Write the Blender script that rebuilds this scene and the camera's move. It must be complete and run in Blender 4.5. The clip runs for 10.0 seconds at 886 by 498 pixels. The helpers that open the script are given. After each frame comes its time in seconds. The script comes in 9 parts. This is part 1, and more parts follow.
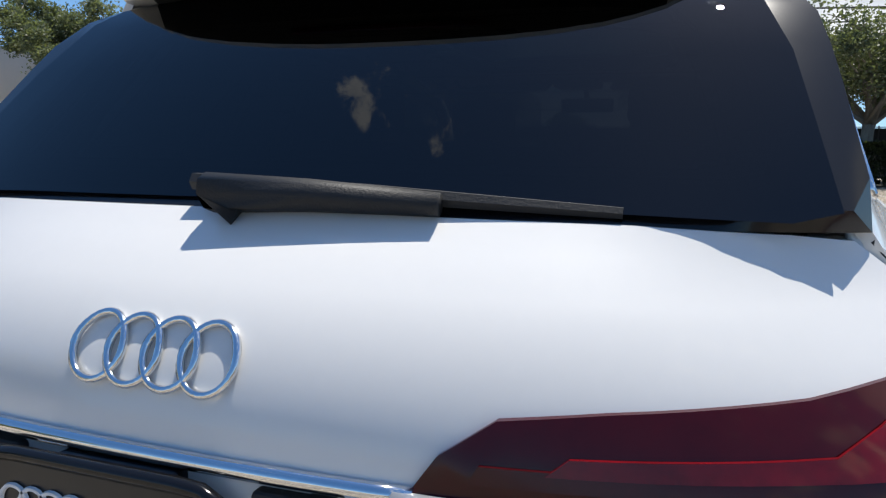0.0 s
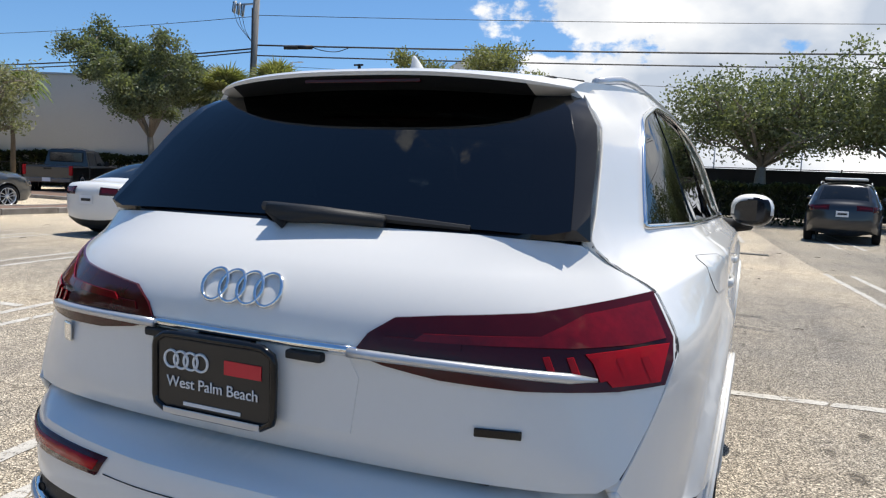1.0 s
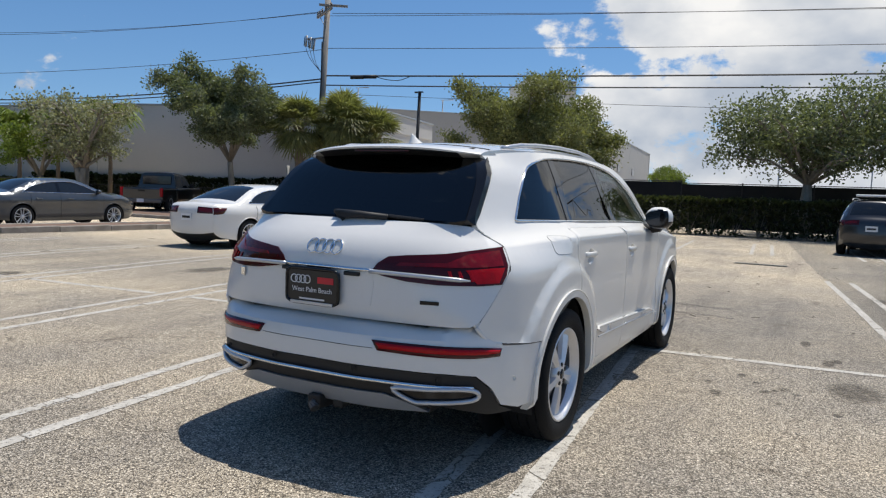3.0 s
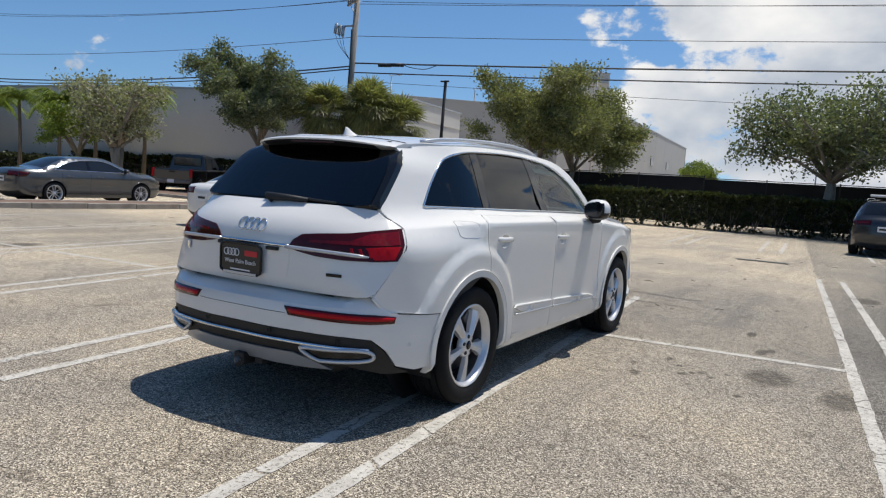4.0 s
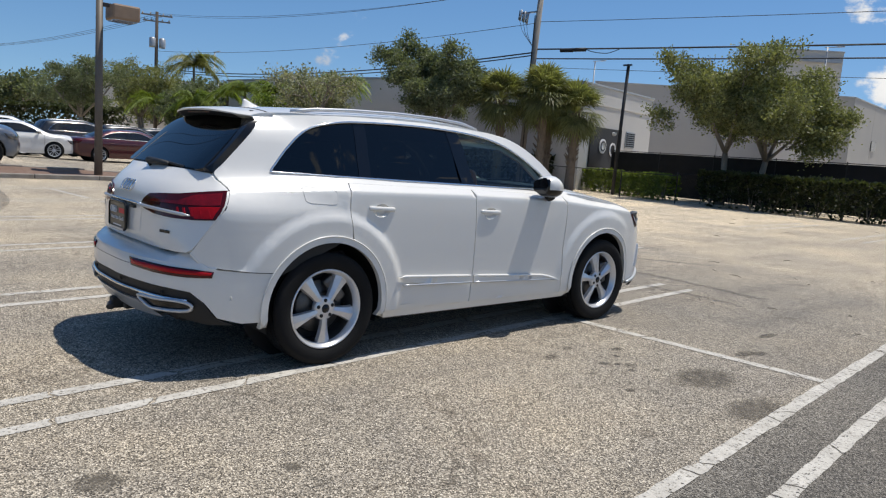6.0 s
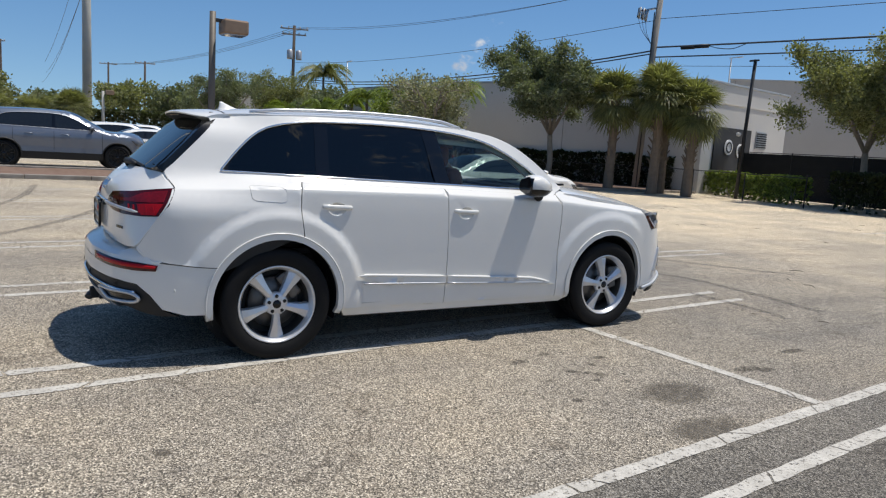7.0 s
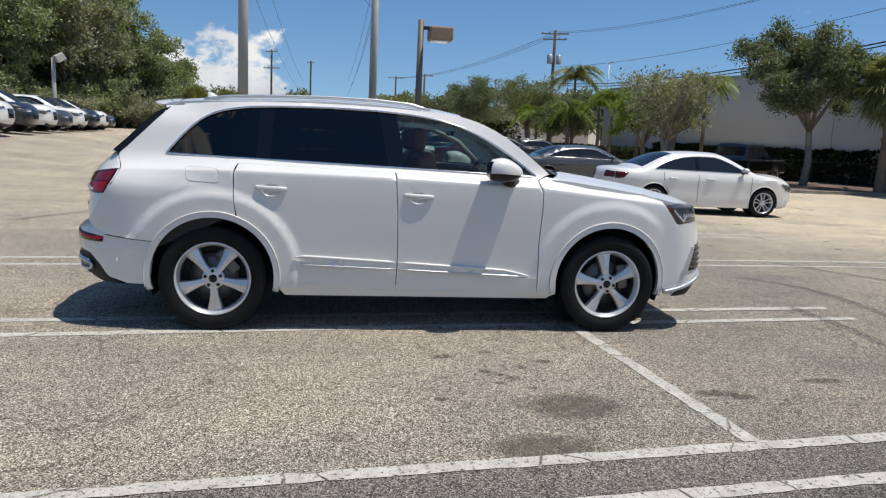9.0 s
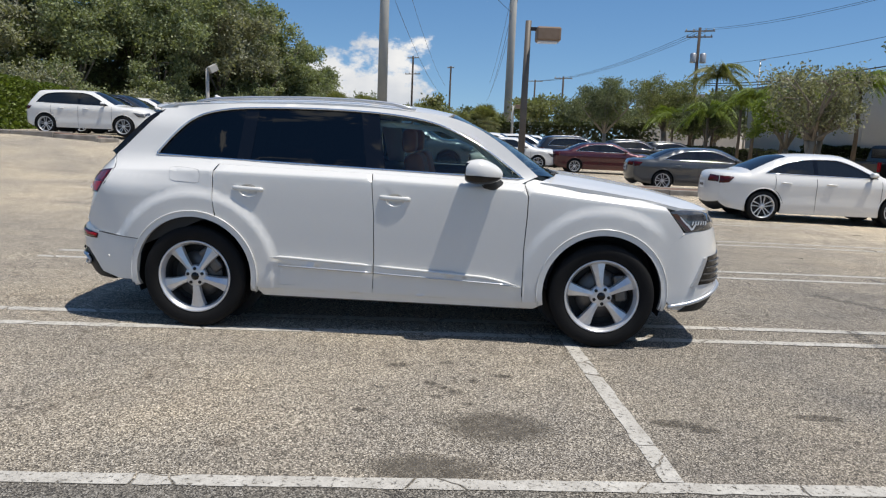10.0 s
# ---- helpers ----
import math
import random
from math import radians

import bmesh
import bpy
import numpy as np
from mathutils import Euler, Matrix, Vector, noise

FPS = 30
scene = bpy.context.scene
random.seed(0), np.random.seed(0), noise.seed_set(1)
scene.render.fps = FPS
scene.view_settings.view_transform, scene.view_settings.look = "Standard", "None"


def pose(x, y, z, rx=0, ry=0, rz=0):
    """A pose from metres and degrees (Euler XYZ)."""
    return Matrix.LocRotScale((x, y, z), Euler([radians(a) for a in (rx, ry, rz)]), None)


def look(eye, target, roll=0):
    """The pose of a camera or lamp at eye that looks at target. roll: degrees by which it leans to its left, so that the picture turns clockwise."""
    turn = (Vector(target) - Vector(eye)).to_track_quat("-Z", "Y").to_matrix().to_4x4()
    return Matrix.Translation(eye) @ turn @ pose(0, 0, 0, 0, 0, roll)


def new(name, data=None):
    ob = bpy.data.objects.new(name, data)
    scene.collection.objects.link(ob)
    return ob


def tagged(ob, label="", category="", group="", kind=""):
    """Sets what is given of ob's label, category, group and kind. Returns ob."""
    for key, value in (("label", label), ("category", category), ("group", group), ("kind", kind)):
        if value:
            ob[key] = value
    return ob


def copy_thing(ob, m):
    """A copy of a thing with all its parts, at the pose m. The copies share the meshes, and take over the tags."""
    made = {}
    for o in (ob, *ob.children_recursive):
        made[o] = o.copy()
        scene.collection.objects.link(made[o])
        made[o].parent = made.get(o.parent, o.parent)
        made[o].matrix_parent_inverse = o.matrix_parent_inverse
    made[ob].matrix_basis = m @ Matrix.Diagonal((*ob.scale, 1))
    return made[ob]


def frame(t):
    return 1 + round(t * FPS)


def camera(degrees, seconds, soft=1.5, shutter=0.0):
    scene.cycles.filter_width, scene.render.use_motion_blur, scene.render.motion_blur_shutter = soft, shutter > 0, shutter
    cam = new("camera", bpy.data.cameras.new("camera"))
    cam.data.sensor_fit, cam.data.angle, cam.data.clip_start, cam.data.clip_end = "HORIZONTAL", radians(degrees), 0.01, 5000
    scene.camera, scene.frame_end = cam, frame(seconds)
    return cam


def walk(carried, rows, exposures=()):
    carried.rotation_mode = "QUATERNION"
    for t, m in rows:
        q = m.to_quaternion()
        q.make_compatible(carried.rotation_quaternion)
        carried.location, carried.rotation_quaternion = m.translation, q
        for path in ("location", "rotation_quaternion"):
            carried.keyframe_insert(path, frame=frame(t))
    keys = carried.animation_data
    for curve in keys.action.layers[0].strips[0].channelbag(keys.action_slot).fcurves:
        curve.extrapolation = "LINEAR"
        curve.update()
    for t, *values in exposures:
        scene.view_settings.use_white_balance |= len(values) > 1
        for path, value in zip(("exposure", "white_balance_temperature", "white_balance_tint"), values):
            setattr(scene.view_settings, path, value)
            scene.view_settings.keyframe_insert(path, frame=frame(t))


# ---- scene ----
cam = camera(63.7, 10.0, soft=1.2)
PATH = [
    (0, (0.511, -0.47, 1.335), (-0.144, 1.396, 1.042), 0.5),
    (0.5, (0.688, -0.781, 1.353), (-0.021, 1.071, 1.092), 1.5),
    (1, (0.997, -1.156, 1.38), (0.225, 0.677, 1.17), 2.3),
    (1.5, (1.342, -1.581, 1.392), (0.516, 0.233, 1.224), 2.0),
    (2, (1.602, -2.064, 1.395), (0.732, -0.27, 1.245), 1.7),
    (2.5, (1.928, -2.482, 1.397), (1.021, -0.706, 1.243), 1.8),
    (2.7, (2.041, -2.631, 1.402), (1.121, -0.862, 1.246), 1.9),
    (3.8, (2.87, -2.985, 1.443), (1.875, -1.261, 1.247), 2.8),
    (4, (3.083, -2.895, 1.448), (2.065, -1.185, 1.248), 3.5),
    (4.5, (3.571, -2.618, 1.432), (2.468, -0.964, 1.212), 4.0),
    (5, (4.067, -2.305, 1.444), (2.847, -0.739, 1.205), 4.0),
    (5.5, (4.509, -1.912, 1.451), (3.161, -0.457, 1.194), 4.2),
    (7, (5.574, -0.424, 1.511), (3.881, 0.602, 1.228), 3.6),
    (7.5, (5.846, 0.139, 1.499), (4.065, 1.001, 1.21), 3.3),
    (8, (5.994, 0.736, 1.473), (4.139, 1.423, 1.176), 3.1),
    (8.5, (6.134, 1.321, 1.472), (4.223, 1.827, 1.168), 2.9),
    (9, (6.191, 1.91, 1.472), (4.241, 2.227, 1.161), 2.7),
    (9.5, (6.136, 2.519, 1.491), (4.165, 2.641, 1.176), 2.5),
    (10, (6.053, 3.116, 1.498), (4.08, 3.041, 1.18), 2.4),
]
EXPO = [(0.0, 0.3), (0.5, 0.3), (1.0, 0.25), (1.5, 0.08), (2.0, 0.0), (4.0, -0.07), (10.0, -0.09)]
walk(cam, [(t, look(eye, target, roll)) for t, eye, target, roll in PATH], EXPO)

# ---- world and sun ----
SUN_WAY = Vector((-0.10, -0.31, -1.0)).normalized()
sun_data = bpy.data.lights.new("sun", "SUN")
sun_data.energy, sun_data.angle, sun_data.color = 5.0, radians(0.53), (1.0, 0.955, 0.875)
sun = new("sun", sun_data)
sun.matrix_world = SUN_WAY.to_track_quat("-Z", "Y").to_matrix().to_4x4()

world = bpy.data.worlds.new("sky")
scene.world = world
world.use_nodes = True
wn, wl = world.node_tree.nodes, world.node_tree.links
wn.clear()


def wnode(kind):
    return wn.new(kind)


def wmath(op, a, b=None, clamp=False):
    nd = wn.new("ShaderNodeMath")
    nd.operation, nd.use_clamp = op, clamp
    for i, v in enumerate((a, b)):
        if v is None:
            continue
        if isinstance(v, bpy.types.NodeSocket):
            wl.new(v, nd.inputs[i])
        else:
            nd.inputs[i].default_value = v
    return nd.outputs[0]


sky = wnode("ShaderNodeTexSky")
sky.sky_type, sky.sun_disc = "NISHITA", False
sky.sun_elevation, sky.sun_rotation = math.asin(-SUN_WAY.z), math.atan2(-SUN_WAY.x, -SUN_WAY.y)
sky.altitude, sky.air_density, sky.dust_density, sky.ozone_density = 5, 1.0, 0.25, 3.0
coord = wnode("ShaderNodeTexCoord")
# clear dry air: the blue holds almost down to the horizon
lift = wnode("ShaderNodeVectorMath")
lift.operation = "ADD"
lift.inputs[1].default_value = (0, 0, 0.09)
wl.new(coord.outputs["Generated"], lift.inputs[0])
level = wnode("ShaderNodeVectorMath")
level.operation = "NORMALIZE"
wl.new(lift.outputs[0], level.inputs[0])
wl.new(level.outputs[0], sky.inputs["Vector"])
spread = wnode("ShaderNodeMapping")
spread.inputs["Scale"].default_value = (1.0, 1.0, 1.6)
wl.new(coord.outputs["Generated"], spread.inputs["Vector"])
puff = wnode("ShaderNodeTexNoise")
puff.inputs["Scale"].default_value, puff.inputs["Detail"].default_value, puff.inputs["Roughness"].default_value = 6.2, 14.0, 0.60
wl.new(spread.outputs[0], puff.inputs["Vector"])
shade = wnode("ShaderNodeTexNoise")
shade.inputs["Scale"].default_value, shade.inputs["Detail"].default_value = 5.5, 9.0
wl.new(spread.outputs[0], shade.inputs["Vector"])


def toward(way, inner, outer):
    """How near the sky is to a direction: 1 inside, 0 outside."""
    dot = wnode("ShaderNodeVectorMath")
    dot.operation = "DOT_PRODUCT"
    wl.new(coord.outputs["Generated"], dot.inputs[0])
    dot.inputs[1].default_value = Vector(way).normalized()
    near = wnode("ShaderNodeMapRange")
    near.interpolation_type = "SMOOTHSTEP"
    near.inputs["From Min"].default_value, near.inputs["From Max"].default_value = math.cos(radians(outer)), math.cos(radians(inner))
    wl.new(dot.outputs["Value"], near.inputs["Value"])
    return near.outputs[0]


bank = wmath("MAXIMUM", toward((0.02, 0.94, 0.36), 10, 29), wmath("MULTIPLY", toward((-0.98, -0.16, 0.0), 4, 10), 0.66))
bank = wmath("MAXIMUM", bank, wmath("MULTIPLY", toward((0.9, 0.0, 0.42), 25, 60), 0.36))
thick = wmath("ADD", puff.outputs[0], wmath("MULTIPLY", bank, 0.34))
cover = wnode("ShaderNodeMapRange")
cover.interpolation_type = "SMOOTHSTEP"
cover.inputs["From Min"].default_value, cover.inputs["From Max"].default_value = 0.655, 0.722
wl.new(thick, cover.inputs["Value"])
tone = wnode("ShaderNodeValToRGB")
tone.color_ramp.elements[0].position, tone.color_ramp.elements[0].color = 0.36, (5.6, 6.3, 7.4, 1)
tone.color_ramp.elements[1].position, tone.color_ramp.elements[1].color = 0.64, (11.6, 11.5, 11.3, 1)
wl.new(shade.outputs[0], tone.inputs[0])
blend = wnode("ShaderNodeMix")
blend.data_type = "RGBA"
wl.new(cover.outputs[0], blend.inputs[0])
deep = wnode("ShaderNodeHueSaturation")
deep.inputs["Hue"].default_value, deep.inputs["Saturation"].default_value, deep.inputs["Value"].default_value = 0.500, 1.20, 1.45
wl.new(sky.outputs[0], deep.inputs["Color"])
wl.new(deep.outputs[0], blend.inputs[6])
wl.new(tone.outputs[0], blend.inputs[7])
back = wnode("ShaderNodeBackground")
back.inputs["Strength"].default_value = 0.084
wl.new(blend.outputs[2], back.inputs[0])
wl.new(back.outputs[0], wnode("ShaderNodeOutputWorld").inputs[0])

# ---- materials ----
def material(name, colour, rough=0.5, metal=0.0, coat=0.0, second=None, scale=4.0, amount=0.5, fine=60.0, bump=0.0, bump_scale=None,
             spec=0.5, random_tint=0.0, glow=None, stretch=(1, 1, 1)):
    """A surface with a slow stain and a fine grain in its colour, and a relief."""
    m = bpy.data.materials.new(name)
    m.use_nodes = True
    n, l = m.node_tree.nodes, m.node_tree.links
    b = n["Principled BSDF"]
    b.inputs["Roughness"].default_value, b.inputs["Metallic"].default_value = rough, metal
    b.inputs["Coat Weight"].default_value, b.inputs["Coat Roughness"].default_value = coat, 0.03
    b.inputs["Specular IOR Level"].default_value = spec
    tc = n.new("ShaderNodeTexCoord")
    mp = n.new("ShaderNodeMapping")
    mp.inputs["Scale"].default_value = stretch
    l.new(tc.outputs["Object"], mp.inputs["Vector"])
    second = second or tuple(c * 0.82 for c in colour)
    slow, quick = n.new("ShaderNodeTexNoise"), n.new("ShaderNodeTexNoise")
    slow.inputs["Scale"].default_value, slow.inputs["Detail"].default_value = scale, 5
    quick.inputs["Scale"].default_value, quick.inputs["Detail"].default_value = fine, 3
    for t in (slow, quick):
        l.new(mp.outputs[0], t.inputs["Vector"])
    both = n.new("ShaderNodeMix")
    both.inputs[0].default_value = 0.4
    l.new(slow.outputs[0], both.inputs[2])
    l.new(quick.outputs[0], both.inputs[3])
    spreadr = n.new("ShaderNodeMapRange")
    spreadr.inputs["From Min"].default_value, spreadr.inputs["From Max"].default_value = 0.35, 0.65
    spreadr.inputs["To Max"].default_value = amount
    l.new(both.outputs[0], spreadr.inputs["Value"])
    mix = n.new("ShaderNodeMix")
    mix.data_type = "RGBA"
    mix.inputs[6].default_value, mix.inputs[7].default_value = (*colour, 1), (*second, 1)
    l.new(spreadr.outputs[0], mix.inputs[0])
    out = mix.outputs[2]
    if random_tint:
        info = n.new("ShaderNodeNewGeometry")
        hsv = n.new("ShaderNodeHueSaturation")
        rng = n.new("ShaderNodeMapRange")
        rng.inputs["To Min"].default_value, rng.inputs["To Max"].default_value = 1 - random_tint, 1 + random_tint
        l.new(info.outputs["Random Per Island"], rng.inputs["Value"])
        l.new(rng.outputs[0], hsv.inputs["Value"])
        l.new(out, hsv.inputs["Color"])
        out = hsv.outputs[0]
    l.new(out, b.inputs["Base Color"])
    if bump:
        relief = n.new("ShaderNodeBump")
        relief.inputs["Strength"].default_value, relief.inputs["Distance"].default_value = bump, 0.01
        grain = quick
        if bump_scale:
            grain = n.new("ShaderNodeTexNoise")
            grain.inputs["Scale"].default_value, grain.inputs["Detail"].default_value = bump_scale, 4
            l.new(mp.outputs[0], grain.inputs["Vector"])
        l.new(grain.outputs[0], relief.inputs["Height"])
        l.new(relief.outputs[0], b.inputs["Normal"])
    if glow:
        b.inputs["Emission Color"].default_value, b.inputs["Emission Strength"].default_value = (*glow[0], 1), glow[1]
    return m


def leaf_material(name, colour, second):
    """Leaf: a dull face that also lets light through."""
    m = material(name, colour, 0.5, second=second, scale=0.8, fine=5, random_tint=0.4, spec=0.3)
    n, l = m.node_tree.nodes, m.node_tree.links
    b = n["Principled BSDF"]
    src = b.inputs["Base Color"].links[0].from_socket
    thin, mix = n.new("ShaderNodeBsdfTranslucent"), n.new("ShaderNodeMixShader")
    warm = n.new("ShaderNodeMix")
    warm.data_type, warm.blend_type = "RGBA", "MULTIPLY"
    warm.inputs[0].default_value, warm.inputs[7].default_value = 1.0, (1.25, 1.3, 0.6, 1)
    l.new(src, warm.inputs[6])
    l.new(warm.outputs[2], thin.inputs[0])
    mix.inputs[0].default_value = 0.36
    l.new(b.outputs[0], mix.inputs[1])
    l.new(thin.outputs[0], mix.inputs[2])
    l.new(mix.outputs[0], n["Material Output"].inputs[0])
    return m


def glass(name, tint, rough=0.0, clear=0.5):
    """Window glass: a mix of plain sight through and a mirror-like face."""
    m = bpy.data.materials.new(name)
    m.use_nodes = True
    n, l = m.node_tree.nodes, m.node_tree.links
    n.remove(n["Principled BSDF"])
    see, face, mix, fres = n.new("ShaderNodeBsdfTransparent"), n.new("ShaderNodeBsdfGlossy"), n.new("ShaderNodeMixShader"), n.new("ShaderNodeLayerWeight")
    see.inputs[0].default_value = (*[c * clear for c in tint], 1)
    face.inputs["Roughness"].default_value = rough
    steep, gloss = n.new("ShaderNodeMath"), n.new("ShaderNodeMath")
    steep.operation, gloss.operation = "POWER", "MULTIPLY_ADD"
    steep.inputs[1].default_value, gloss.inputs[1].default_value, gloss.inputs[2].default_value = 4.5, 0.85, 0.055
    l.new(fres.outputs["Facing"], steep.inputs[0])
    l.new(steep.outputs[0], gloss.inputs[0])
    l.new(gloss.outputs[0], mix.inputs[0])
    l.new(see.outputs[0], mix.inputs[1])
    l.new(face.outputs[0], mix.inputs[2])
    l.new(mix.outputs[0], n["Material Output"].inputs[0])
    return m


def asphalt_material():
    """Old sun-bleached asphalt: pale stones in grey binder, slow stains, tyre paths and fine cracks."""
    m = material("asphalt", (0.25, 0.235, 0.205), 0.9)
    n, l = m.node_tree.nodes, m.node_tree.links
    b = n["Principled BSDF"]
    tc = n.new("ShaderNodeTexCoord")
    pos = tc.outputs["Object"]

    def noise_of(scale, detail=4.0, rough=0.55, stretch=None):
        t = n.new("ShaderNodeTexNoise")
        t.inputs["Scale"].default_value, t.inputs["Detail"].default_value, t.inputs["Roughness"].default_value = scale, detail, rough
        src = pos
        if stretch:
            mp = n.new("ShaderNodeMapping")
            mp.inputs["Scale"].default_value, mp.inputs["Rotation"].default_value = stretch, (0, 0, radians(5))
            l.new(pos, mp.inputs["Vector"])
            src = mp.outputs[0]
        l.new(src, t.inputs["Vector"])
        return t.outputs[0]

    def ramp(src, stops):
        r = n.new("ShaderNodeValToRGB")
        while len(r.color_ramp.elements) < len(stops):
            r.color_ramp.elements.new(0.5)
        for e, (p, c) in zip(r.color_ramp.elements, stops):
            e.position, e.color = p, (*c, 1)
        l.new(src, r.inputs[0])
        return r.outputs[0]

    def times(a, c):
        mx = n.new("ShaderNodeMix")
        mx.data_type, mx.blend_type = "RGBA", "MULTIPLY"
        mx.inputs[0].default_value = 1.0
        l.new(a, mx.inputs[6])
        l.new(c, mx.inputs[7])
        return mx.outputs[2]

    stones = n.new("ShaderNodeTexVoronoi")
    stones.inputs["Scale"].default_value = 150
    l.new(pos, stones.inputs["Vector"])
    grey = n.new("ShaderNodeSeparateColor")
    l.new(stones.outputs["Color"], grey.inputs[0])
    base = ramp(grey.outputs[0], [(0.0, (0.045, 0.039, 0.032)), (0.34, (0.155, 0.136, 0.110)), (0.62, (0.335, 0.296, 0.241)), (0.85, (0.50, 0.446, 0.370)), (1.0, (0.78, 0.71, 0.61))])
    base = times(base, ramp(noise_of(0.45, 6, 0.62), [(0.32, (0.80, 0.81, 0.83)), (0.5, (1.05, 1.035, 1.0)), (0.68, (1.26, 1.21, 1.11))]))
    base = times(base, ramp(noise_of(1.6, 5, 0.6, (1.0, 0.12, 1.0)), [(0.32, (0.80, 0.80, 0.82)), (0.5, (1, 1, 1))]))
    # a darker, later layer on the lane beside the bays, with an uneven edge
    at = n.new("ShaderNodeSeparateXYZ")
    l.new(pos, at.inputs[0])
    edge = n.new("ShaderNodeMath")
    edge.operation = "MULTIPLY_ADD"
    l.new(noise_of(0.9, 4), edge.inputs[0])
    edge.inputs[1].default_value = 1.6
    l.new(at.outputs[0], edge.inputs[2])
    lane = n.new("ShaderNodeMapRange")
    lane.interpolation_type = "SMOOTHSTEP"
    lane.inputs["From Min"].default_value, lane.inputs["From Max"].default_value = 3.7, 4.6
    l.new(edge.outputs[0], lane.inputs["Value"])
    near = n.new("ShaderNodeMapRange")
    near.interpolation_type = "SMOOTHSTEP"
    near.inputs["From Min"].default_value, near.inputs["From Max"].default_value = 17.0, 10.0
    l.new(at.outputs[1], near.inputs["Value"])
    strip = n.new("ShaderNodeMath")
    strip.operation = "MULTIPLY"
    l.new(lane.outputs[0], strip.inputs[0])
    l.new(near.outputs[0], strip.inputs[1])
    base = times(base, ramp(strip.outputs[0], [(0.0, (1, 1, 1)), (1.0, (0.64, 0.645, 0.665))]))
    # y shifted by noise: uneven edges for the two bands along y below
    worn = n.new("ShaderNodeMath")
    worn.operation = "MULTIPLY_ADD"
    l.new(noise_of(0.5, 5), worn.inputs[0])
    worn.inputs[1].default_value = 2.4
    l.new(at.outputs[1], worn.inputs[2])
    band = n.new("ShaderNodeMapRange")
    band.interpolation_type = "SMOOTHSTEP"
    band.inputs["From Min"].default_value, band.inputs["From Max"].default_value = 4.9, 5.9
    l.new(worn.outputs[0], band.inputs["Value"])
    fade = n.new("ShaderNodeMapRange")
    fade.interpolation_type = "SMOOTHSTEP"
    fade.inputs["From Min"].default_value, fade.inputs["From Max"].default_value = 11.0, 7.5
    l.new(worn.outputs[0], fade.inputs["Value"])
    grey_band = n.new("ShaderNodeMath")
    grey_band.operation = "MULTIPLY"
    l.new(band.outputs[0], grey_band.inputs[0])
    l.new(fade.outputs[0], grey_band.inputs[1])
    base = times(base, ramp(grey_band.outputs[0], [(0.0, (1, 1, 1)), (1.0, (0.80, 0.81, 0.83))]))
    # colour made paler from about y 8.5 to 14 and beyond
    far_pale = n.new("ShaderNodeMapRange")
    far_pale.interpolation_type = "SMOOTHSTEP"
    far_pale.inputs["From Min"].default_value, far_pale.inputs["From Max"].default_value = 8.5, 14.0
    l.new(worn.outputs[0], far_pale.inputs["Value"])
    base = times(base, ramp(far_pale.outputs[0], [(0.0, (1, 1, 1)), (1.0, (1.36, 1.33, 1.27))]))
    west, pale = n.new("ShaderNodeMath"), n.new("ShaderNodeMapRange")
    west.operation = "MULTIPLY_ADD"
    l.new(noise_of(0.4, 5), west.inputs[0])
    west.inputs[1].default_value = 4.0
    l.new(at.outputs[0], west.inputs[2])
    pale.interpolation_type = "SMOOTHSTEP"
    pale.inputs["From Min"].default_value, pale.inputs["From Max"].default_value = -0.5, -5.0
    l.new(west.outputs[0], pale.inputs["Value"])
    base = times(base, ramp(pale.outputs[0], [(0.0, (1, 1, 1)), (1.0, (1.30, 1.28, 1.23))]))
    base = times(base, ramp(noise_of(60.0, 3, 0.7), [(0.32, (0.80, 0.795, 0.79)), (0.5, (1.0, 0.985, 0.96)), (0.68, (1.18, 1.155, 1.11))]))
    base = times(base, ramp(noise_of(9.0, 4, 0.6), [(0.30, (0.72, 0.72, 0.72)), (0.45, (1, 1, 1))]))
    crack = n.new("ShaderNodeTexVoronoi")
    crack.feature = "DISTANCE_TO_EDGE"
    crack.inputs["Scale"].default_value = 0.42
    warp = n.new("ShaderNodeVectorMath")
    warp.operation = "ADD"
    wob = n.new("ShaderNodeTexNoise")
    wob.inputs["Scale"].default_value = 1.3
    l.new(pos, wob.inputs["Vector"])
    l.new(pos, warp.inputs[0])
    l.new(wob.outputs["Color"], warp.inputs[1])
    l.new(warp.outputs[0], crack.inputs["Vector"])
    base = times(base, ramp(crack.outputs["Distance"], [(0.0, (0.62, 0.6, 0.58)), (0.006, (1, 1, 1))]))
    # the newer, greyer lane past the outer bay line
    axes, lean, lane = n.new("ShaderNodeSeparateXYZ"), n.new("ShaderNodeMath"), n.new("ShaderNodeMath")
    l.new(pos, axes.inputs[0])
    lean.operation, lane.operation = "MULTIPLY_ADD", "GREATER_THAN"
    l.new(axes.outputs[1], lean.inputs[0])
    lean.inputs[1].default_value = 0.089
    l.new(axes.outputs[0], lean.inputs[2])
    l.new(lean.outputs[0], lane.inputs[0])
    lane.inputs[1].default_value = 3.44
    grey2 = n.new("ShaderNodeMix")
    grey2.data_type, grey2.blend_type = "RGBA", "MULTIPLY"
    l.new(lane.outputs[0], grey2.inputs[0])
    l.new(base, grey2.inputs[6])
    grey2.inputs[7].default_value = (0.68, 0.70, 0.73, 1)
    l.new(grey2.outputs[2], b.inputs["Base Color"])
    relief = n.new("ShaderNodeBump")
    relief.inputs["Strength"].default_value, relief.inputs["Distance"].default_value = 0.8, 0.008
    l.new(stones.outputs["Distance"], relief.inputs["Height"])
    l.new(relief.outputs[0], b.inputs["Normal"])
    return m


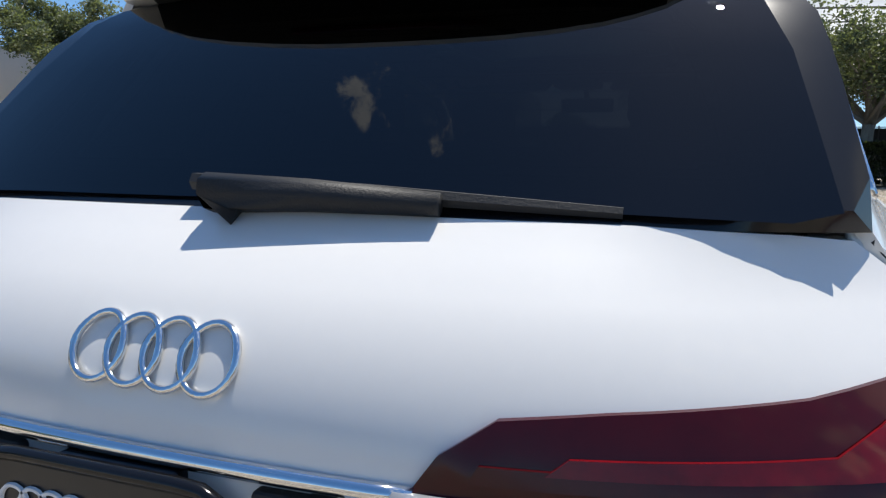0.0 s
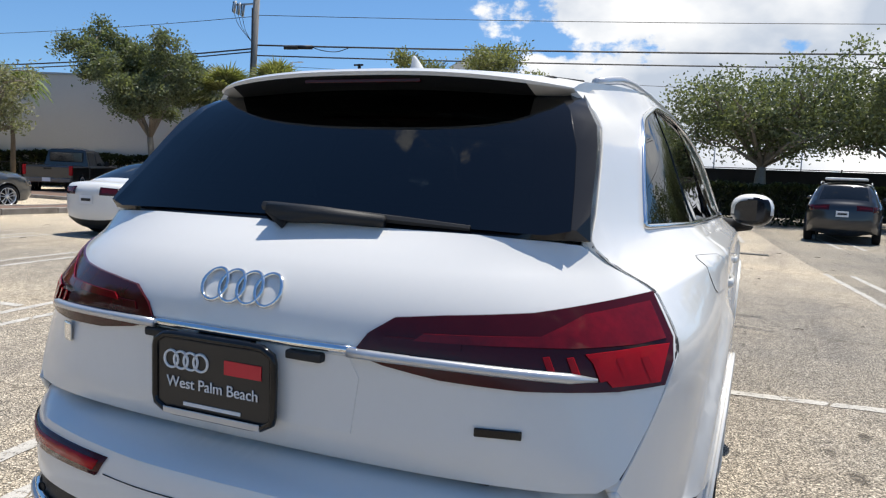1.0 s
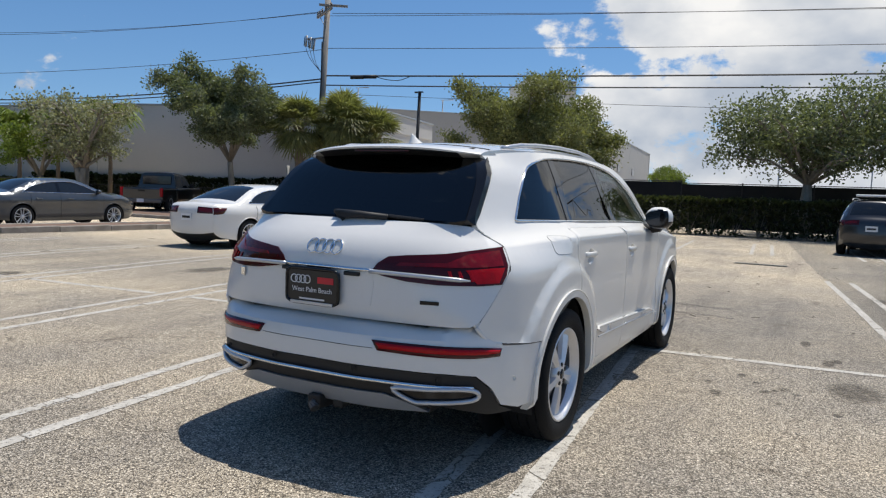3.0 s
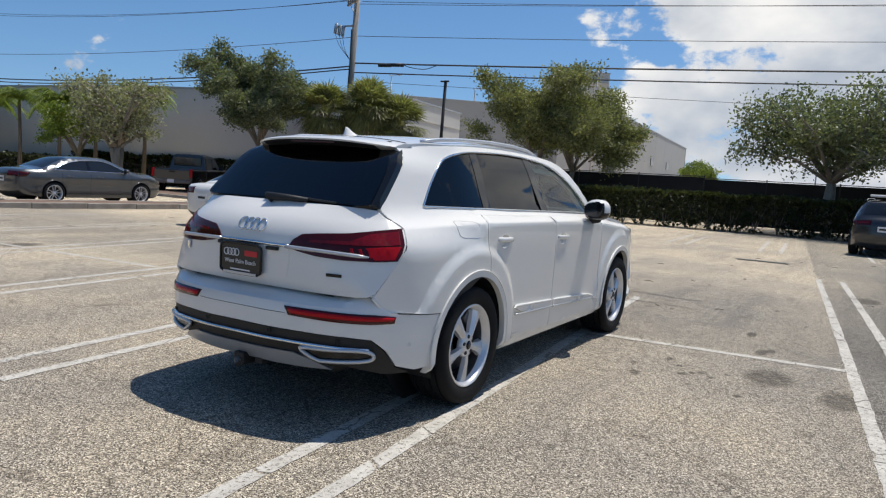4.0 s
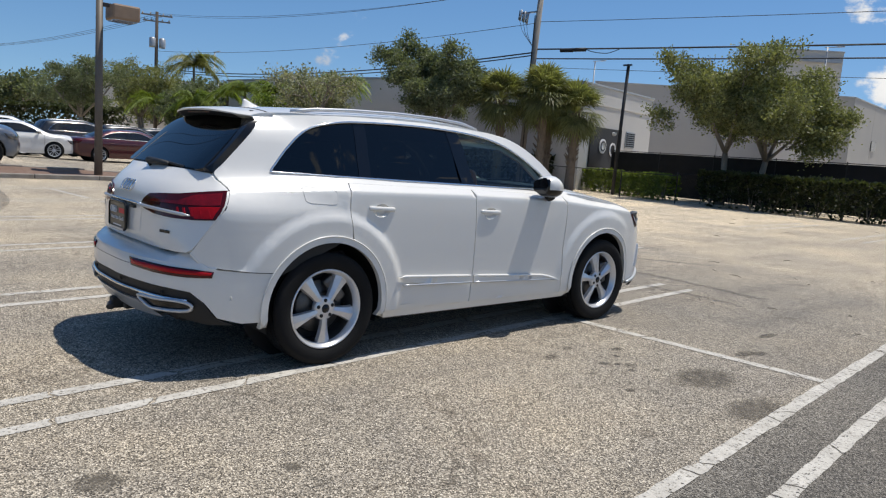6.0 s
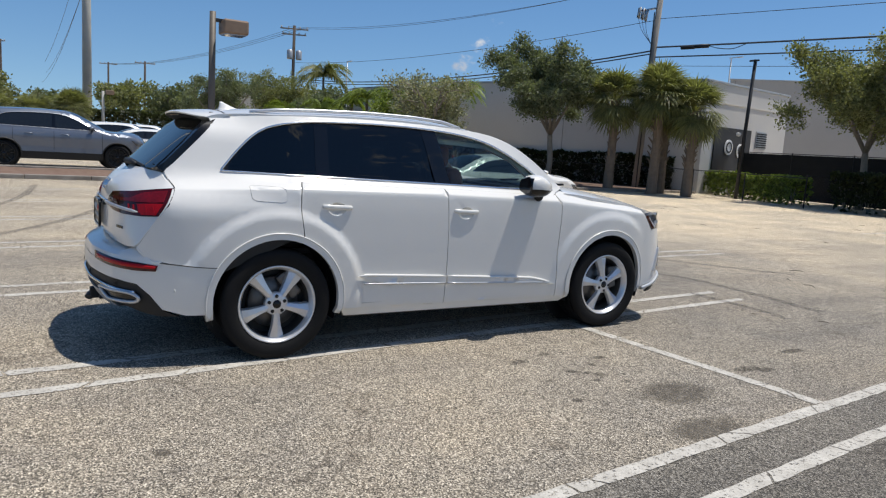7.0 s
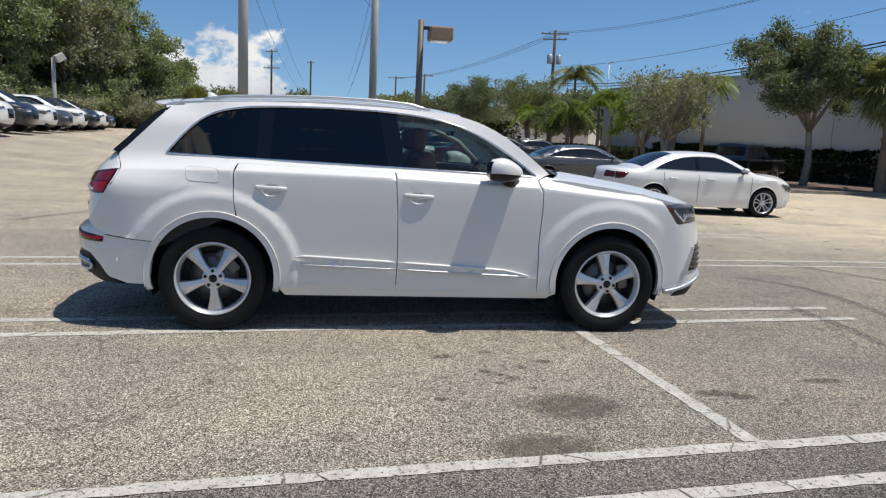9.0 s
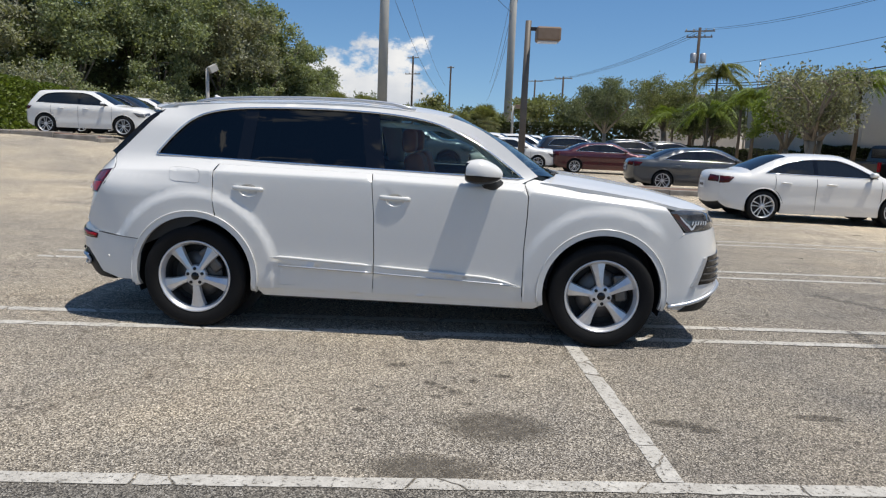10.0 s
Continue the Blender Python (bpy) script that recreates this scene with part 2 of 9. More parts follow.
def worn_paint_material():
    """Cream-white road paint: worn to the stones in places, dirty, split by thin cracks."""
    m = material("line_paint", (0.55, 0.52, 0.465), 0.8, second=(0.33, 0.305, 0.265), scale=7, amount=0.8, fine=90, bump=0.5)
    n, l = m.node_tree.nodes, m.node_tree.links
    b = n["Principled BSDF"]
    tc, chip, cut = n.new("ShaderNodeTexCoord"), n.new("ShaderNodeTexNoise"), n.new("ShaderNodeMapRange")
    chip.inputs["Scale"].default_value, chip.inputs["Detail"].default_value, chip.inputs["Roughness"].default_value = 34, 6, 0.8
    l.new(tc.outputs["Object"], chip.inputs["Vector"])
    cut.inputs["From Min"].default_value, cut.inputs["From Max"].default_value = 0.375, 0.46
    l.new(chip.outputs[0], cut.inputs["Value"])
    warp, wob = n.new("ShaderNodeVectorMath"), n.new("ShaderNodeTexNoise")
    warp.operation = "MULTIPLY_ADD"
    wob.inputs["Scale"].default_value = 7.0
    l.new(tc.outputs["Object"], wob.inputs["Vector"])
    l.new(wob.outputs["Color"], warp.inputs[0])
    warp.inputs[1].default_value = (0.12, 0.12, 0.0)
    l.new(tc.outputs["Object"], warp.inputs[2])
    split, thin, both = n.new("ShaderNodeTexVoronoi"), n.new("ShaderNodeMapRange"), n.new("ShaderNodeMath")
    split.feature = "DISTANCE_TO_EDGE"
    split.inputs["Scale"].default_value = 1.25
    l.new(warp.outputs[0], split.inputs["Vector"])
    thin.inputs["From Min"].default_value, thin.inputs["From Max"].default_value = 0.003, 0.011
    l.new(split.outputs["Distance"], thin.inputs["Value"])
    both.operation = "MULTIPLY"
    l.new(cut.outputs[0], both.inputs[0])
    l.new(thin.outputs[0], both.inputs[1])
    l.new(both.outputs[0], b.inputs["Alpha"])
    return m


M = {
    "asphalt": asphalt_material(),
    "line": worn_paint_material(),
    "stain": material("oil_stain", (0.075, 0.063, 0.047), 0.85, second=(0.13, 0.112, 0.088), scale=7, amount=1.0, bump=0.3, fine=90),
    "kerb": material("kerb_concrete", (0.33, 0.30, 0.26), 0.9, second=(0.15, 0.125, 0.10), scale=3.5, amount=0.9, bump=0.5),
    "mulch": material("mulch", (0.14, 0.085, 0.06), 0.95, second=(0.24, 0.17, 0.13), scale=6, fine=50, bump=1.0),
    "grass": material("grass", (0.09, 0.14, 0.03), 0.9, second=(0.18, 0.2, 0.07), scale=1.2, bump=0.8),
    "wall_grey": material("painted_wall_grey", (0.40, 0.385, 0.36), 0.85, second=(0.34, 0.33, 0.31), scale=0.4, fine=12, bump=0.15),
    "wall_store": material("painted_wall_store", (0.56, 0.545, 0.52), 0.85, second=(0.48, 0.47, 0.45), scale=0.4, fine=12, bump=0.15),
    "wall_pale": material("painted_wall_pale", (0.58, 0.55, 0.50), 0.85, second=(0.5, 0.47, 0.42), scale=0.4, fine=12, bump=0.15),
    "trim_dark": material("dark_paint", (0.02, 0.02, 0.022), 0.6, bump=0.1),
    "dark_glass": material("dark_window", (0.010, 0.012, 0.014), 0.06, spec=0.6),
    "screen": material("black_mesh_screen", (0.007, 0.007, 0.008), 0.85, second=(0.02, 0.02, 0.022), scale=2, fine=200, bump=0.2),
    "wood_pole": material("weathered_pole", (0.30, 0.275, 0.245), 0.9, second=(0.19, 0.17, 0.15), scale=1.5, fine=40, bump=0.6, stretch=(6, 6, 0.5)),
    "concrete_pole": material("concrete_pole", (0.42, 0.41, 0.38), 0.85, second=(0.33, 0.32, 0.30), scale=1.2, bump=0.3),
    "galv": material("galvanised_steel", (0.42, 0.43, 0.44), 0.45, 0.7, second=(0.3, 0.31, 0.32), scale=8),
    "pole_brown": material("dark_brown_pole", (0.075, 0.058, 0.046), 0.9, second=(0.045, 0.035, 0.03), scale=3, fine=30, bump=0.6, stretch=(3, 3, 0.4)),
    "post_bronze": material("dark_bronze_post", (0.11, 0.095, 0.08), 0.6, 0.2, second=(0.16, 0.14, 0.12), scale=4, fine=40),
    "bronze": material("bronze_lamp_housing", (0.22, 0.15, 0.10), 0.55, 0.2, second=(0.3, 0.22, 0.16), scale=6),
    "wire": material("cable_black", (0.015, 0.015, 0.016), 0.6),
    "bark": material("bark", (0.30, 0.265, 0.215), 0.95, second=(0.10, 0.085, 0.07), scale=5, fine=40, bump=1.0, stretch=(2, 2, 0.6)),
    "palm_bark": material("palm_bark", (0.20, 0.155, 0.115), 0.95, second=(0.09, 0.07, 0.05), scale=6, fine=30, bump=1.0),
    "leaf_olive": leaf_material("leaf_olive", (0.228, 0.238, 0.108), (0.122, 0.136, 0.066)),
    "leaf_dark": leaf_material("leaf_dark", (0.175, 0.198, 0.116), (0.09, 0.112, 0.066)),
    "leaf_pale": leaf_material("leaf_pale", (0.27, 0.275, 0.19), (0.16, 0.165, 0.105)),
    "leaf_bright": leaf_material("leaf_bright", (0.19, 0.245, 0.05), (0.11, 0.155, 0.03)),
    "leaf_lime": leaf_material("leaf_lime", (0.125, 0.165, 0.03), (0.065, 0.095, 0.016)),
    "leaf_palm": leaf_material("leaf_palm", (0.185, 0.205, 0.085), (0.22, 0.195, 0.10)),
    "leaf_wood": leaf_material("leaf_wood", (0.265, 0.295, 0.165), (0.142, 0.168, 0.09)),
    "leaf_hedge": leaf_material("leaf_hedge", (0.052, 0.062, 0.028), (0.026, 0.034, 0.015)),
    # cars
    "paint_white": material("white_car_paint", (0.725, 0.708, 0.672), 0.26, coat=0.6, second=(0.705, 0.688, 0.652), scale=0.8, amount=0.6),
    "plastic_black": material("black_plastic", (0.007, 0.007, 0.0075), 0.6, second=(0.012, 0.012, 0.0125), bump=0.15, fine=300),
    "plastic_gloss": material("gloss_black", (0.006, 0.006, 0.007), 0.16, coat=0.1, spec=0.35),
    "pillar": material("gloss_pillar", (0.004, 0.004, 0.005), 0.04, spec=0.5),
    "silver_trim": material("silver_trim", (0.55, 0.56, 0.58), 0.32, 0.6, second=(0.48, 0.49, 0.51)),
    "chrome": material("chrome", (0.78, 0.79, 0.8), 0.12, 1.0, second=(0.7, 0.71, 0.72)),
    "alloy": material("silver_alloy", (0.70, 0.70, 0.71), 0.30, 0.55, coat=0.4, second=(0.56, 0.56, 0.57), scale=9),
    "steel_dark": material("brake_steel", (0.16, 0.155, 0.15), 0.45, 0.8, second=(0.09, 0.08, 0.075), scale=12),
    # darker brake steel, for discs behind the parked cars' spokes
    "brake_dark": material("dark_brake_steel", (0.035, 0.032, 0.03), 0.55, 0.5, second=(0.05, 0.04, 0.032), scale=12),
    "rubber": material("tyre_rubber", (0.0075, 0.0075, 0.008), 0.78, second=(0.014, 0.0135, 0.013), scale=7, bump=0.3, fine=120, spec=0.2),
    "red_lens": material("red_lens", (0.42, 0.006, 0.012), 0.16, second=(0.25, 0.004, 0.008), scale=14, spec=0.2),
    "red_mid": material("deep_red_lens", (0.17, 0.004, 0.008), 0.10, coat=0.2, second=(0.09, 0.003, 0.005), scale=16, amount=0.9, spec=0.3),
    "red_dark": material("dark_red_lens", (0.058, 0.003, 0.005), 0.12, coat=0.1, second=(0.030, 0.002, 0.003), scale=14, spec=0.3),
    "lamp_clear": material("clear_lamp", (0.35, 0.36, 0.38), 0.08, 0.3, coat=1.0, second=(0.15, 0.15, 0.16), scale=20),
    "head_lens": material("headlamp_lens", (0.10, 0.105, 0.115), 0.06, coat=1.0, second=(0.03, 0.03, 0.034), scale=16, amount=0.9),
    "lamp_white": material("white_lamp_blade", (0.52, 0.53, 0.55), 0.2, coat=1.0),
    "amber_dark": material("dark_amber_lens", (0.075, 0.02, 0.010), 0.12, coat=0.5, second=(0.04, 0.010, 0.006)),
    "leather": material("cognac_leather", (0.34, 0.105, 0.038), 0.42, second=(0.24, 0.066, 0.024), scale=5, fine=150, bump=0.25),
    "leather_seam": material("leather_piping", (0.42, 0.15, 0.06), 0.5, second=(0.3, 0.09, 0.035)),
    "carpet": material("charcoal_carpet", (0.075, 0.079, 0.09), 0.95, second=(0.11, 0.115, 0.13), scale=9, fine=380, bump=0.7, bump_scale=420),
    "seat_back": material("black_seat_back", (0.012, 0.012, 0.013), 0.85, second=(0.02, 0.02, 0.021), fine=300, bump=0.5, bump_scale=350),
    "lining_dark": material("dark_trim", (0.038, 0.039, 0.044), 0.75, second=(0.055, 0.056, 0.062), fine=350, bump=0.35, bump_scale=300),
    "lining_pale": material("pale_headliner", (0.72, 0.68, 0.62), 0.85, second=(0.66, 0.62, 0.56), fine=200, bump=0.2, bump_scale=260),
    "belt": material("seat_belt_webbing", (0.02, 0.02, 0.021), 0.75, second=(0.035, 0.035, 0.036), fine=250, bump=0.5),
    "seal": material("rubber_seal", (0.014, 0.014, 0.015), 0.6, bump=0.1),
    "steel": material("brushed_steel", (0.55, 0.55, 0.54), 0.35, 0.9, second=(0.42, 0.42, 0.41), scale=3, fine=90, stretch=(1, 8, 1)),
    "paper": material("white_paper", (0.78, 0.77, 0.74), 0.7),
    "bag_items": material("soft_grey_goods", (0.05, 0.05, 0.055), 0.7, second=(0.1, 0.1, 0.1)),
    "orange_tag": material("orange_tag", (0.75, 0.36, 0.06), 0.6, second=(0.8, 0.6, 0.2), scale=20, amount=0.7),
    "text_white": material("white_print", (0.75, 0.75, 0.75), 0.5),
    "text_red": material("red_print", (0.6, 0.02, 0.03), 0.5),
    "plate_black": material("plate_black", (0.012, 0.012, 0.013), 0.3),
    "glass_dark": glass("privacy_glass", (0.8, 0.85, 0.9), clear=0.012),
    "glass_clear": glass("clear_glass", (0.78, 0.92, 0.88), clear=0.66),
    "glass_green": glass("roof_glass", (0.28, 0.42, 0.40), clear=0.8),
}
for key, colour, second in (("paint_grey", (0.062, 0.068, 0.074), None), ("paint_dark", (0.02, 0.021, 0.024), None), ("paint_red", (0.065, 0.007, 0.011), None),
                            ("paint_slate", (0.13, 0.15, 0.19), None), ("paint_blue", (0.03, 0.045, 0.10), None), ("paint_brown", (0.020, 0.018, 0.018), None)):
    M[key] = material(key, colour, 0.3, 0.35, coat=1.0, second=second)


def bag_material():
    m = bpy.data.materials.new("thin_plastic_film")
    m.use_nodes = True
    n, l = m.node_tree.nodes, m.node_tree.links
    b = n["Principled BSDF"]
    b.inputs["Base Color"].default_value, b.inputs["Roughness"].default_value = (0.82, 0.86, 0.88, 1), 0.22
    tc, t, r = n.new("ShaderNodeTexCoord"), n.new("ShaderNodeTexNoise"), n.new("ShaderNodeMapRange")
    t.inputs["Scale"].default_value, t.inputs["Detail"].default_value = 9, 3
    l.new(tc.outputs["Object"], t.inputs["Vector"])
    r.inputs["From Min"].default_value, r.inputs["From Max"].default_value = 0.35, 0.65
    r.inputs["To Min"].default_value, r.inputs["To Max"].default_value = 0.10, 0.46
    l.new(t.outputs[0], r.inputs["Value"])
    l.new(r.outputs[0], b.inputs["Alpha"])
    crease = n.new("ShaderNodeBump")
    crease.inputs["Strength"].default_value, crease.inputs["Distance"].default_value = 0.8, 0.02
    l.new(t.outputs[0], crease.inputs["Height"])
    l.new(crease.outputs[0], b.inputs["Normal"])
    return m


M["bag"] = bag_material()
from mathutils import geometry



# ---- mesh helpers ----
def part(name, bm, mat, parent=None, label="", smooth=False):
    """Links a bmesh as one mesh object."""
    me = bpy.data.meshes.new(name)
    bm.to_mesh(me)
    bm.free()
    return link_mesh(name, me, mat, parent, label, smooth)


def link_mesh(name, me, mat, parent=None, label="", smooth=False):
    for m in mat if isinstance(mat, (list, tuple)) else (mat,):
        me.materials.append(m)
    if smooth:
        me.polygons.foreach_set("use_smooth", [True] * len(me.polygons))
    ob = new(name, me)
    ob.parent = parent
    return tagged(ob, label)


def thing(name, label, category, at=None, group="", kind=""):
    ob = new(name)
    ob.empty_display_size = 0.1
    if at is not None:
        ob.matrix_basis = at
    return tagged(ob, label, category, group, kind)


def box_bm(size, at=(0, 0, 0), bevel=0.0, m=None, bm=None, segments=2):
    own = bmesh.new()
    bmesh.ops.create_cube(own, size=1.0)
    bmesh.ops.scale(own, vec=size, verts=own.verts)
    if bevel:
        bmesh.ops.bevel(own, geom=own.edges[:], offset=bevel, segments=segments, affect="EDGES", profile=0.5)
    bmesh.ops.transform(own, matrix=Matrix.Translation(at) @ (m or Matrix()), verts=own.verts)
    if bm is None:
        return own
    merge(bm, own)
    return bm


def merge(bm, other):
    me = bpy.data.meshes.new("tmp")
    other.to_mesh(me)
    other.free()
    bm.from_mesh(me)
    bpy.data.meshes.remove(me)


def tube_bm(points, radius, sides=8, bm=None, closed=False):
    """A round bar along points; radius may be one number or one for each point."""
    bm = bm or bmesh.new()
    pts = [Vector(p) for p in points]
    n = len(pts)
    rad = radius if isinstance(radius, (list, tuple)) else [radius] * n
    rings = []
    up = Vector((0, 0, 1))
    for i, p in enumerate(pts):
        a = pts[i - 1] if (i > 0 or closed) else p
        b = pts[(i + 1) % n] if (i < n - 1 or closed) else p
        d = (b - a).normalized()
        side = d.cross(up if abs(d.z) < 0.95 else Vector((1, 0, 0))).normalized()
        if rings and side.dot(last_side) < 0:
            side = -side
        last_side = side
        top = side.cross(d).normalized()
        rings.append([bm.verts.new(p + rad[i] * (math.cos(2 * math.pi * k / sides) * side + math.sin(2 * math.pi * k / sides) * top)) for k in range(sides)])
    for i in range(n if closed else n - 1):
        r, q = rings[i], rings[(i + 1) % n]
        for k in range(sides):
            bm.faces.new((r[k], r[(k + 1) % sides], q[(k + 1) % sides], q[k]))
    if not closed:
        bm.faces.new(rings[0][::-1])
        bm.faces.new(rings[-1])
    return bm


def lathe_bm(profile, axis="X", steps=48, bm=None):
    """Turns (radius, along) pairs round an axis."""
    bm = bm or bmesh.new()
    rings = []
    for r, a in profile:
        ring = []
        for k in range(steps):
            c, s = r * math.cos(2 * math.pi * k / steps), r * math.sin(2 * math.pi * k / steps)
            ring.append(bm.verts.new((a, c, s) if axis == "X" else (c, s, a)))
        rings.append(ring)
    for r, q in zip(rings, rings[1:]):
        for k in range(steps):
            bm.faces.new((r[k], q[k], q[(k + 1) % steps], r[(k + 1) % steps]))
    return bm


def smooth_line(points, steps=6, closed=False):
    """A Catmull-Rom line through points of any dimension."""
    p = [np.array(q, float) for q in points]
    n = len(p)
    out = []
    for i in range(n if closed else n - 1):
        a = p[(i - 1) % n] if (closed or i > 0) else 2 * p[0] - p[1]
        b, c = p[i], p[(i + 1) % n]
        d = p[(i + 2) % n] if (closed or i + 2 < n) else 2 * p[-1] - p[-2]
        for k in range(steps):
            t = k / steps
            out.append(0.5 * (2 * b + (c - a) * t + (2 * a - 5 * b + 4 * c - d) * t * t + (3 * b - 3 * c + d - a) * t ** 3))
    if not closed:
        out.append(p[-1])
    return [tuple(float(v) for v in q) for q in out]


def round_corners(poly, cuts=2, keep=0.2):
    """Chaikin rounding of a closed outline."""
    pts = [np.array(p, float) for p in poly]
    for _ in range(cuts):
        nxt = []
        for a, b in zip(pts, pts[1:] + pts[:1]):
            nxt += [a * (1 - keep) + b * keep, a * keep + b * (1 - keep)]
        pts = nxt
    return [tuple(map(float, p)) for p in pts]


def inside(poly, x, y):
    hit, j = False, len(poly) - 1
    for i in range(len(poly)):
        (xi, yi), (xj, yj) = poly[i], poly[j]
        if (yi > y) != (yj > y) and x < (xj - xi) * (y - yi) / (yj - yi) + xi:
            hit = not hit
        j = i
    return hit


def dense(poly, step):
    out = []
    for a, b in zip(poly, poly[1:] + poly[:1]):
        k = max(1, int(math.dist(a, b) / step))
        out += [(a[0] + (b[0] - a[0]) * i / k, a[1] + (b[1] - a[1]) * i / k) for i in range(k)]
    return out


def panel_bm(poly, place, step=0.06, thick=0.02, holes=(), flip=False, bm=None, two_sided=False, lines=()):
    """A sheet cut to the outline poly (and holes) in flat coordinates, laid on the surface place(u, v, depth), with a turned-in edge."""
    loops = [dense(list(q), step) for q in (poly, *holes)]
    verts, edges = [], []
    for q in loops:
        k = len(verts)
        verts += q
        edges += [(k + i, k + (i + 1) % len(q)) for i in range(len(q))]
    us, vs = [p[0] for p in loops[0]], [p[1] for p in loops[0]]
    nu, nv = int((max(us) - min(us)) / step) + 1, int((max(vs) - min(vs)) / step) + 1
    rim = [np.array(q) for q in loops]
    for i in range(1, nu + 1):
        for j in range(1, nv + 1):
            u, v = min(us) + (i - 0.5) * step, min(vs) + (j - 0.5) * step
            if inside(loops[0], u, v) and not any(inside(h, u, v) for h in loops[1:]):
                if min(np.min((r[:, 0] - u) ** 2 + (r[:, 1] - v) ** 2) for r in rim) > (0.45 * step) ** 2:
                    verts.append((u, v))
    for line in lines:
        keep = -1
        for u, v in line:
            if inside(loops[0], u, v) and not any(inside(h, u, v) for h in loops[1:]) and min(np.min((r[:, 0] - u) ** 2 + (r[:, 1] - v) ** 2) for r in rim) > 0.012 ** 2:
                verts.append((u, v))
                if keep == len(verts) - 2:
                    edges.append((keep, keep + 1))
                keep = len(verts) - 1
    got = geometry.delaunay_2d_cdt([Vector(v) for v in verts], edges, [], 0, 1e-6)
    pts = [tuple(v) for v in got[0]]
    bm = bm or bmesh.new()
    top = [bm.verts.new(place(u, v, 0.0)) for u, v in pts]
    count = {}
    for f in got[2]:
        u, v = sum(pts[i][0] for i in f) / len(f), sum(pts[i][1] for i in f) / len(f)
        if not inside(loops[0], u, v) or any(inside(h, u, v) for h in loops[1:]):
            continue
        f = list(f)[::-1] if flip else list(f)
        bm.faces.new([top[i] for i in f])
        for a, b in zip(f, f[1:] + f[:1]):
            count[(a, b)] = 1
    if thick:
        low = {}
        for a, b in list(count):
            if (b, a) in count:
                continue
            for i in (a, b):
                if i not in low:
                    low[i] = bm.verts.new(place(*pts[i], thick))
            bm.faces.new((top[b], top[a], low[a], low[b]))
    if two_sided:
        base = {i: bm.verts.new(place(u, v, thick)) for i, (u, v) in enumerate(pts)}
        for f in got[2]:
            u, v = sum(pts[i][0] for i in f) / len(f), sum(pts[i][1] for i in f) / len(f)
            if inside(loops[0], u, v) and not any(inside(h, u, v) for h in loops[1:]):
                f = list(f) if flip else list(f)[::-1]
                bm.faces.new([base[i] for i in f])
    loose = [v for v in bm.verts if not v.link_faces]
    if loose:
        bmesh.ops.delete(bm, geom=loose, context="VERTS")
    return bm


def grid_bm(place, us, vs, bm=None, flip=False):
    bm = bm or bmesh.new()
    g = [[bm.verts.new(place(u, v)) for v in vs] for u in us]
    for i in range(len(us) - 1):
        for j in range(len(vs) - 1):
            q = (g[i][j], g[i + 1][j], g[i + 1][j + 1], g[i][j + 1])
            bm.faces.new(q[::-1] if flip else q)
    return bm


def soft(ob, angle=35):
    """Smooth shading that keeps sharp creases."""
    me = ob.data
    me.polygons.foreach_set("use_smooth", [True] * len(me.polygons))
    bm = bmesh.new()
    bm.from_mesh(me)
    for e in bm.edges:
        e.smooth = len(e.link_faces) == 2 and e.calc_face_angle(0) < radians(angle)
    bm.to_mesh(me)
    bm.free()
    return ob


def smoothstep(a, b, x):
    t = min(1.0, max(0.0, (x - a) / (b - a)))
    return t * t * (3 - 2 * t)


def gz(x, y):
    """Height of the ground."""
    fall = -0.10 * smoothstep(5, 18, y)
    rise = 0.9 * smoothstep(-3.5, -12, y) * smoothstep(-11, -18, x)
    step = 0.2 * smoothstep(-16.3, -17.2, x) * smoothstep(-32, -24, x) * smoothstep(8, 2, y) * smoothstep(-9, -5, y)
    return fall + rise + step


# ---- ground ----
def ground_steps(ends, fine):
    return sorted(set([-900, -500, -250, -120] + list(np.arange(ends[0], ends[1] + 0.01, fine)) + [120, 250, 500, 900]))


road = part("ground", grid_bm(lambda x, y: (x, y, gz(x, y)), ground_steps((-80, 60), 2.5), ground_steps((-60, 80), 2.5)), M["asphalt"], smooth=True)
tagged(road, "pale sun-bleached asphalt car park with stains and fine cracks", "asphalt ground", kind="structure")

SLOPE = -0.089      # the bays lean by this against the car


def bay_x(x0, y):
    return x0 + SLOPE * y


def stripe(name, a, b, width, label):
    a, b = Vector((*a, 0)), Vector((*b, 0))
    d = (b - a).normalized()
    side = Vector((-d.y, d.x, 0)) * width / 2
    n = max(2, int((b - a).length / 0.09))
    rnd = random.Random(int(abs(a.x * 31 + a.y * 17) * 10))
    bm = bmesh.new()
    last = None
    for i in range(n + 1):
        p = a.lerp(b, i / n)
        row = []
        for s in (1, -1):
            q = p + side * s * (1 + rnd.uniform(-0.13, 0.13))
            q.z = gz(q.x, q.y) + 0.004
            row.append(bm.verts.new(q))
        if last:
            bm.faces.new((last[0], last[1], row[1], row[0]))
        last = row
    ob = part(name, bm, M["line"])
    return tagged(ob, label, "parking line", "painted bay lines", "structure")


def cross_y(x):
    return 4.08 + 0.089 * (x - 3.07)


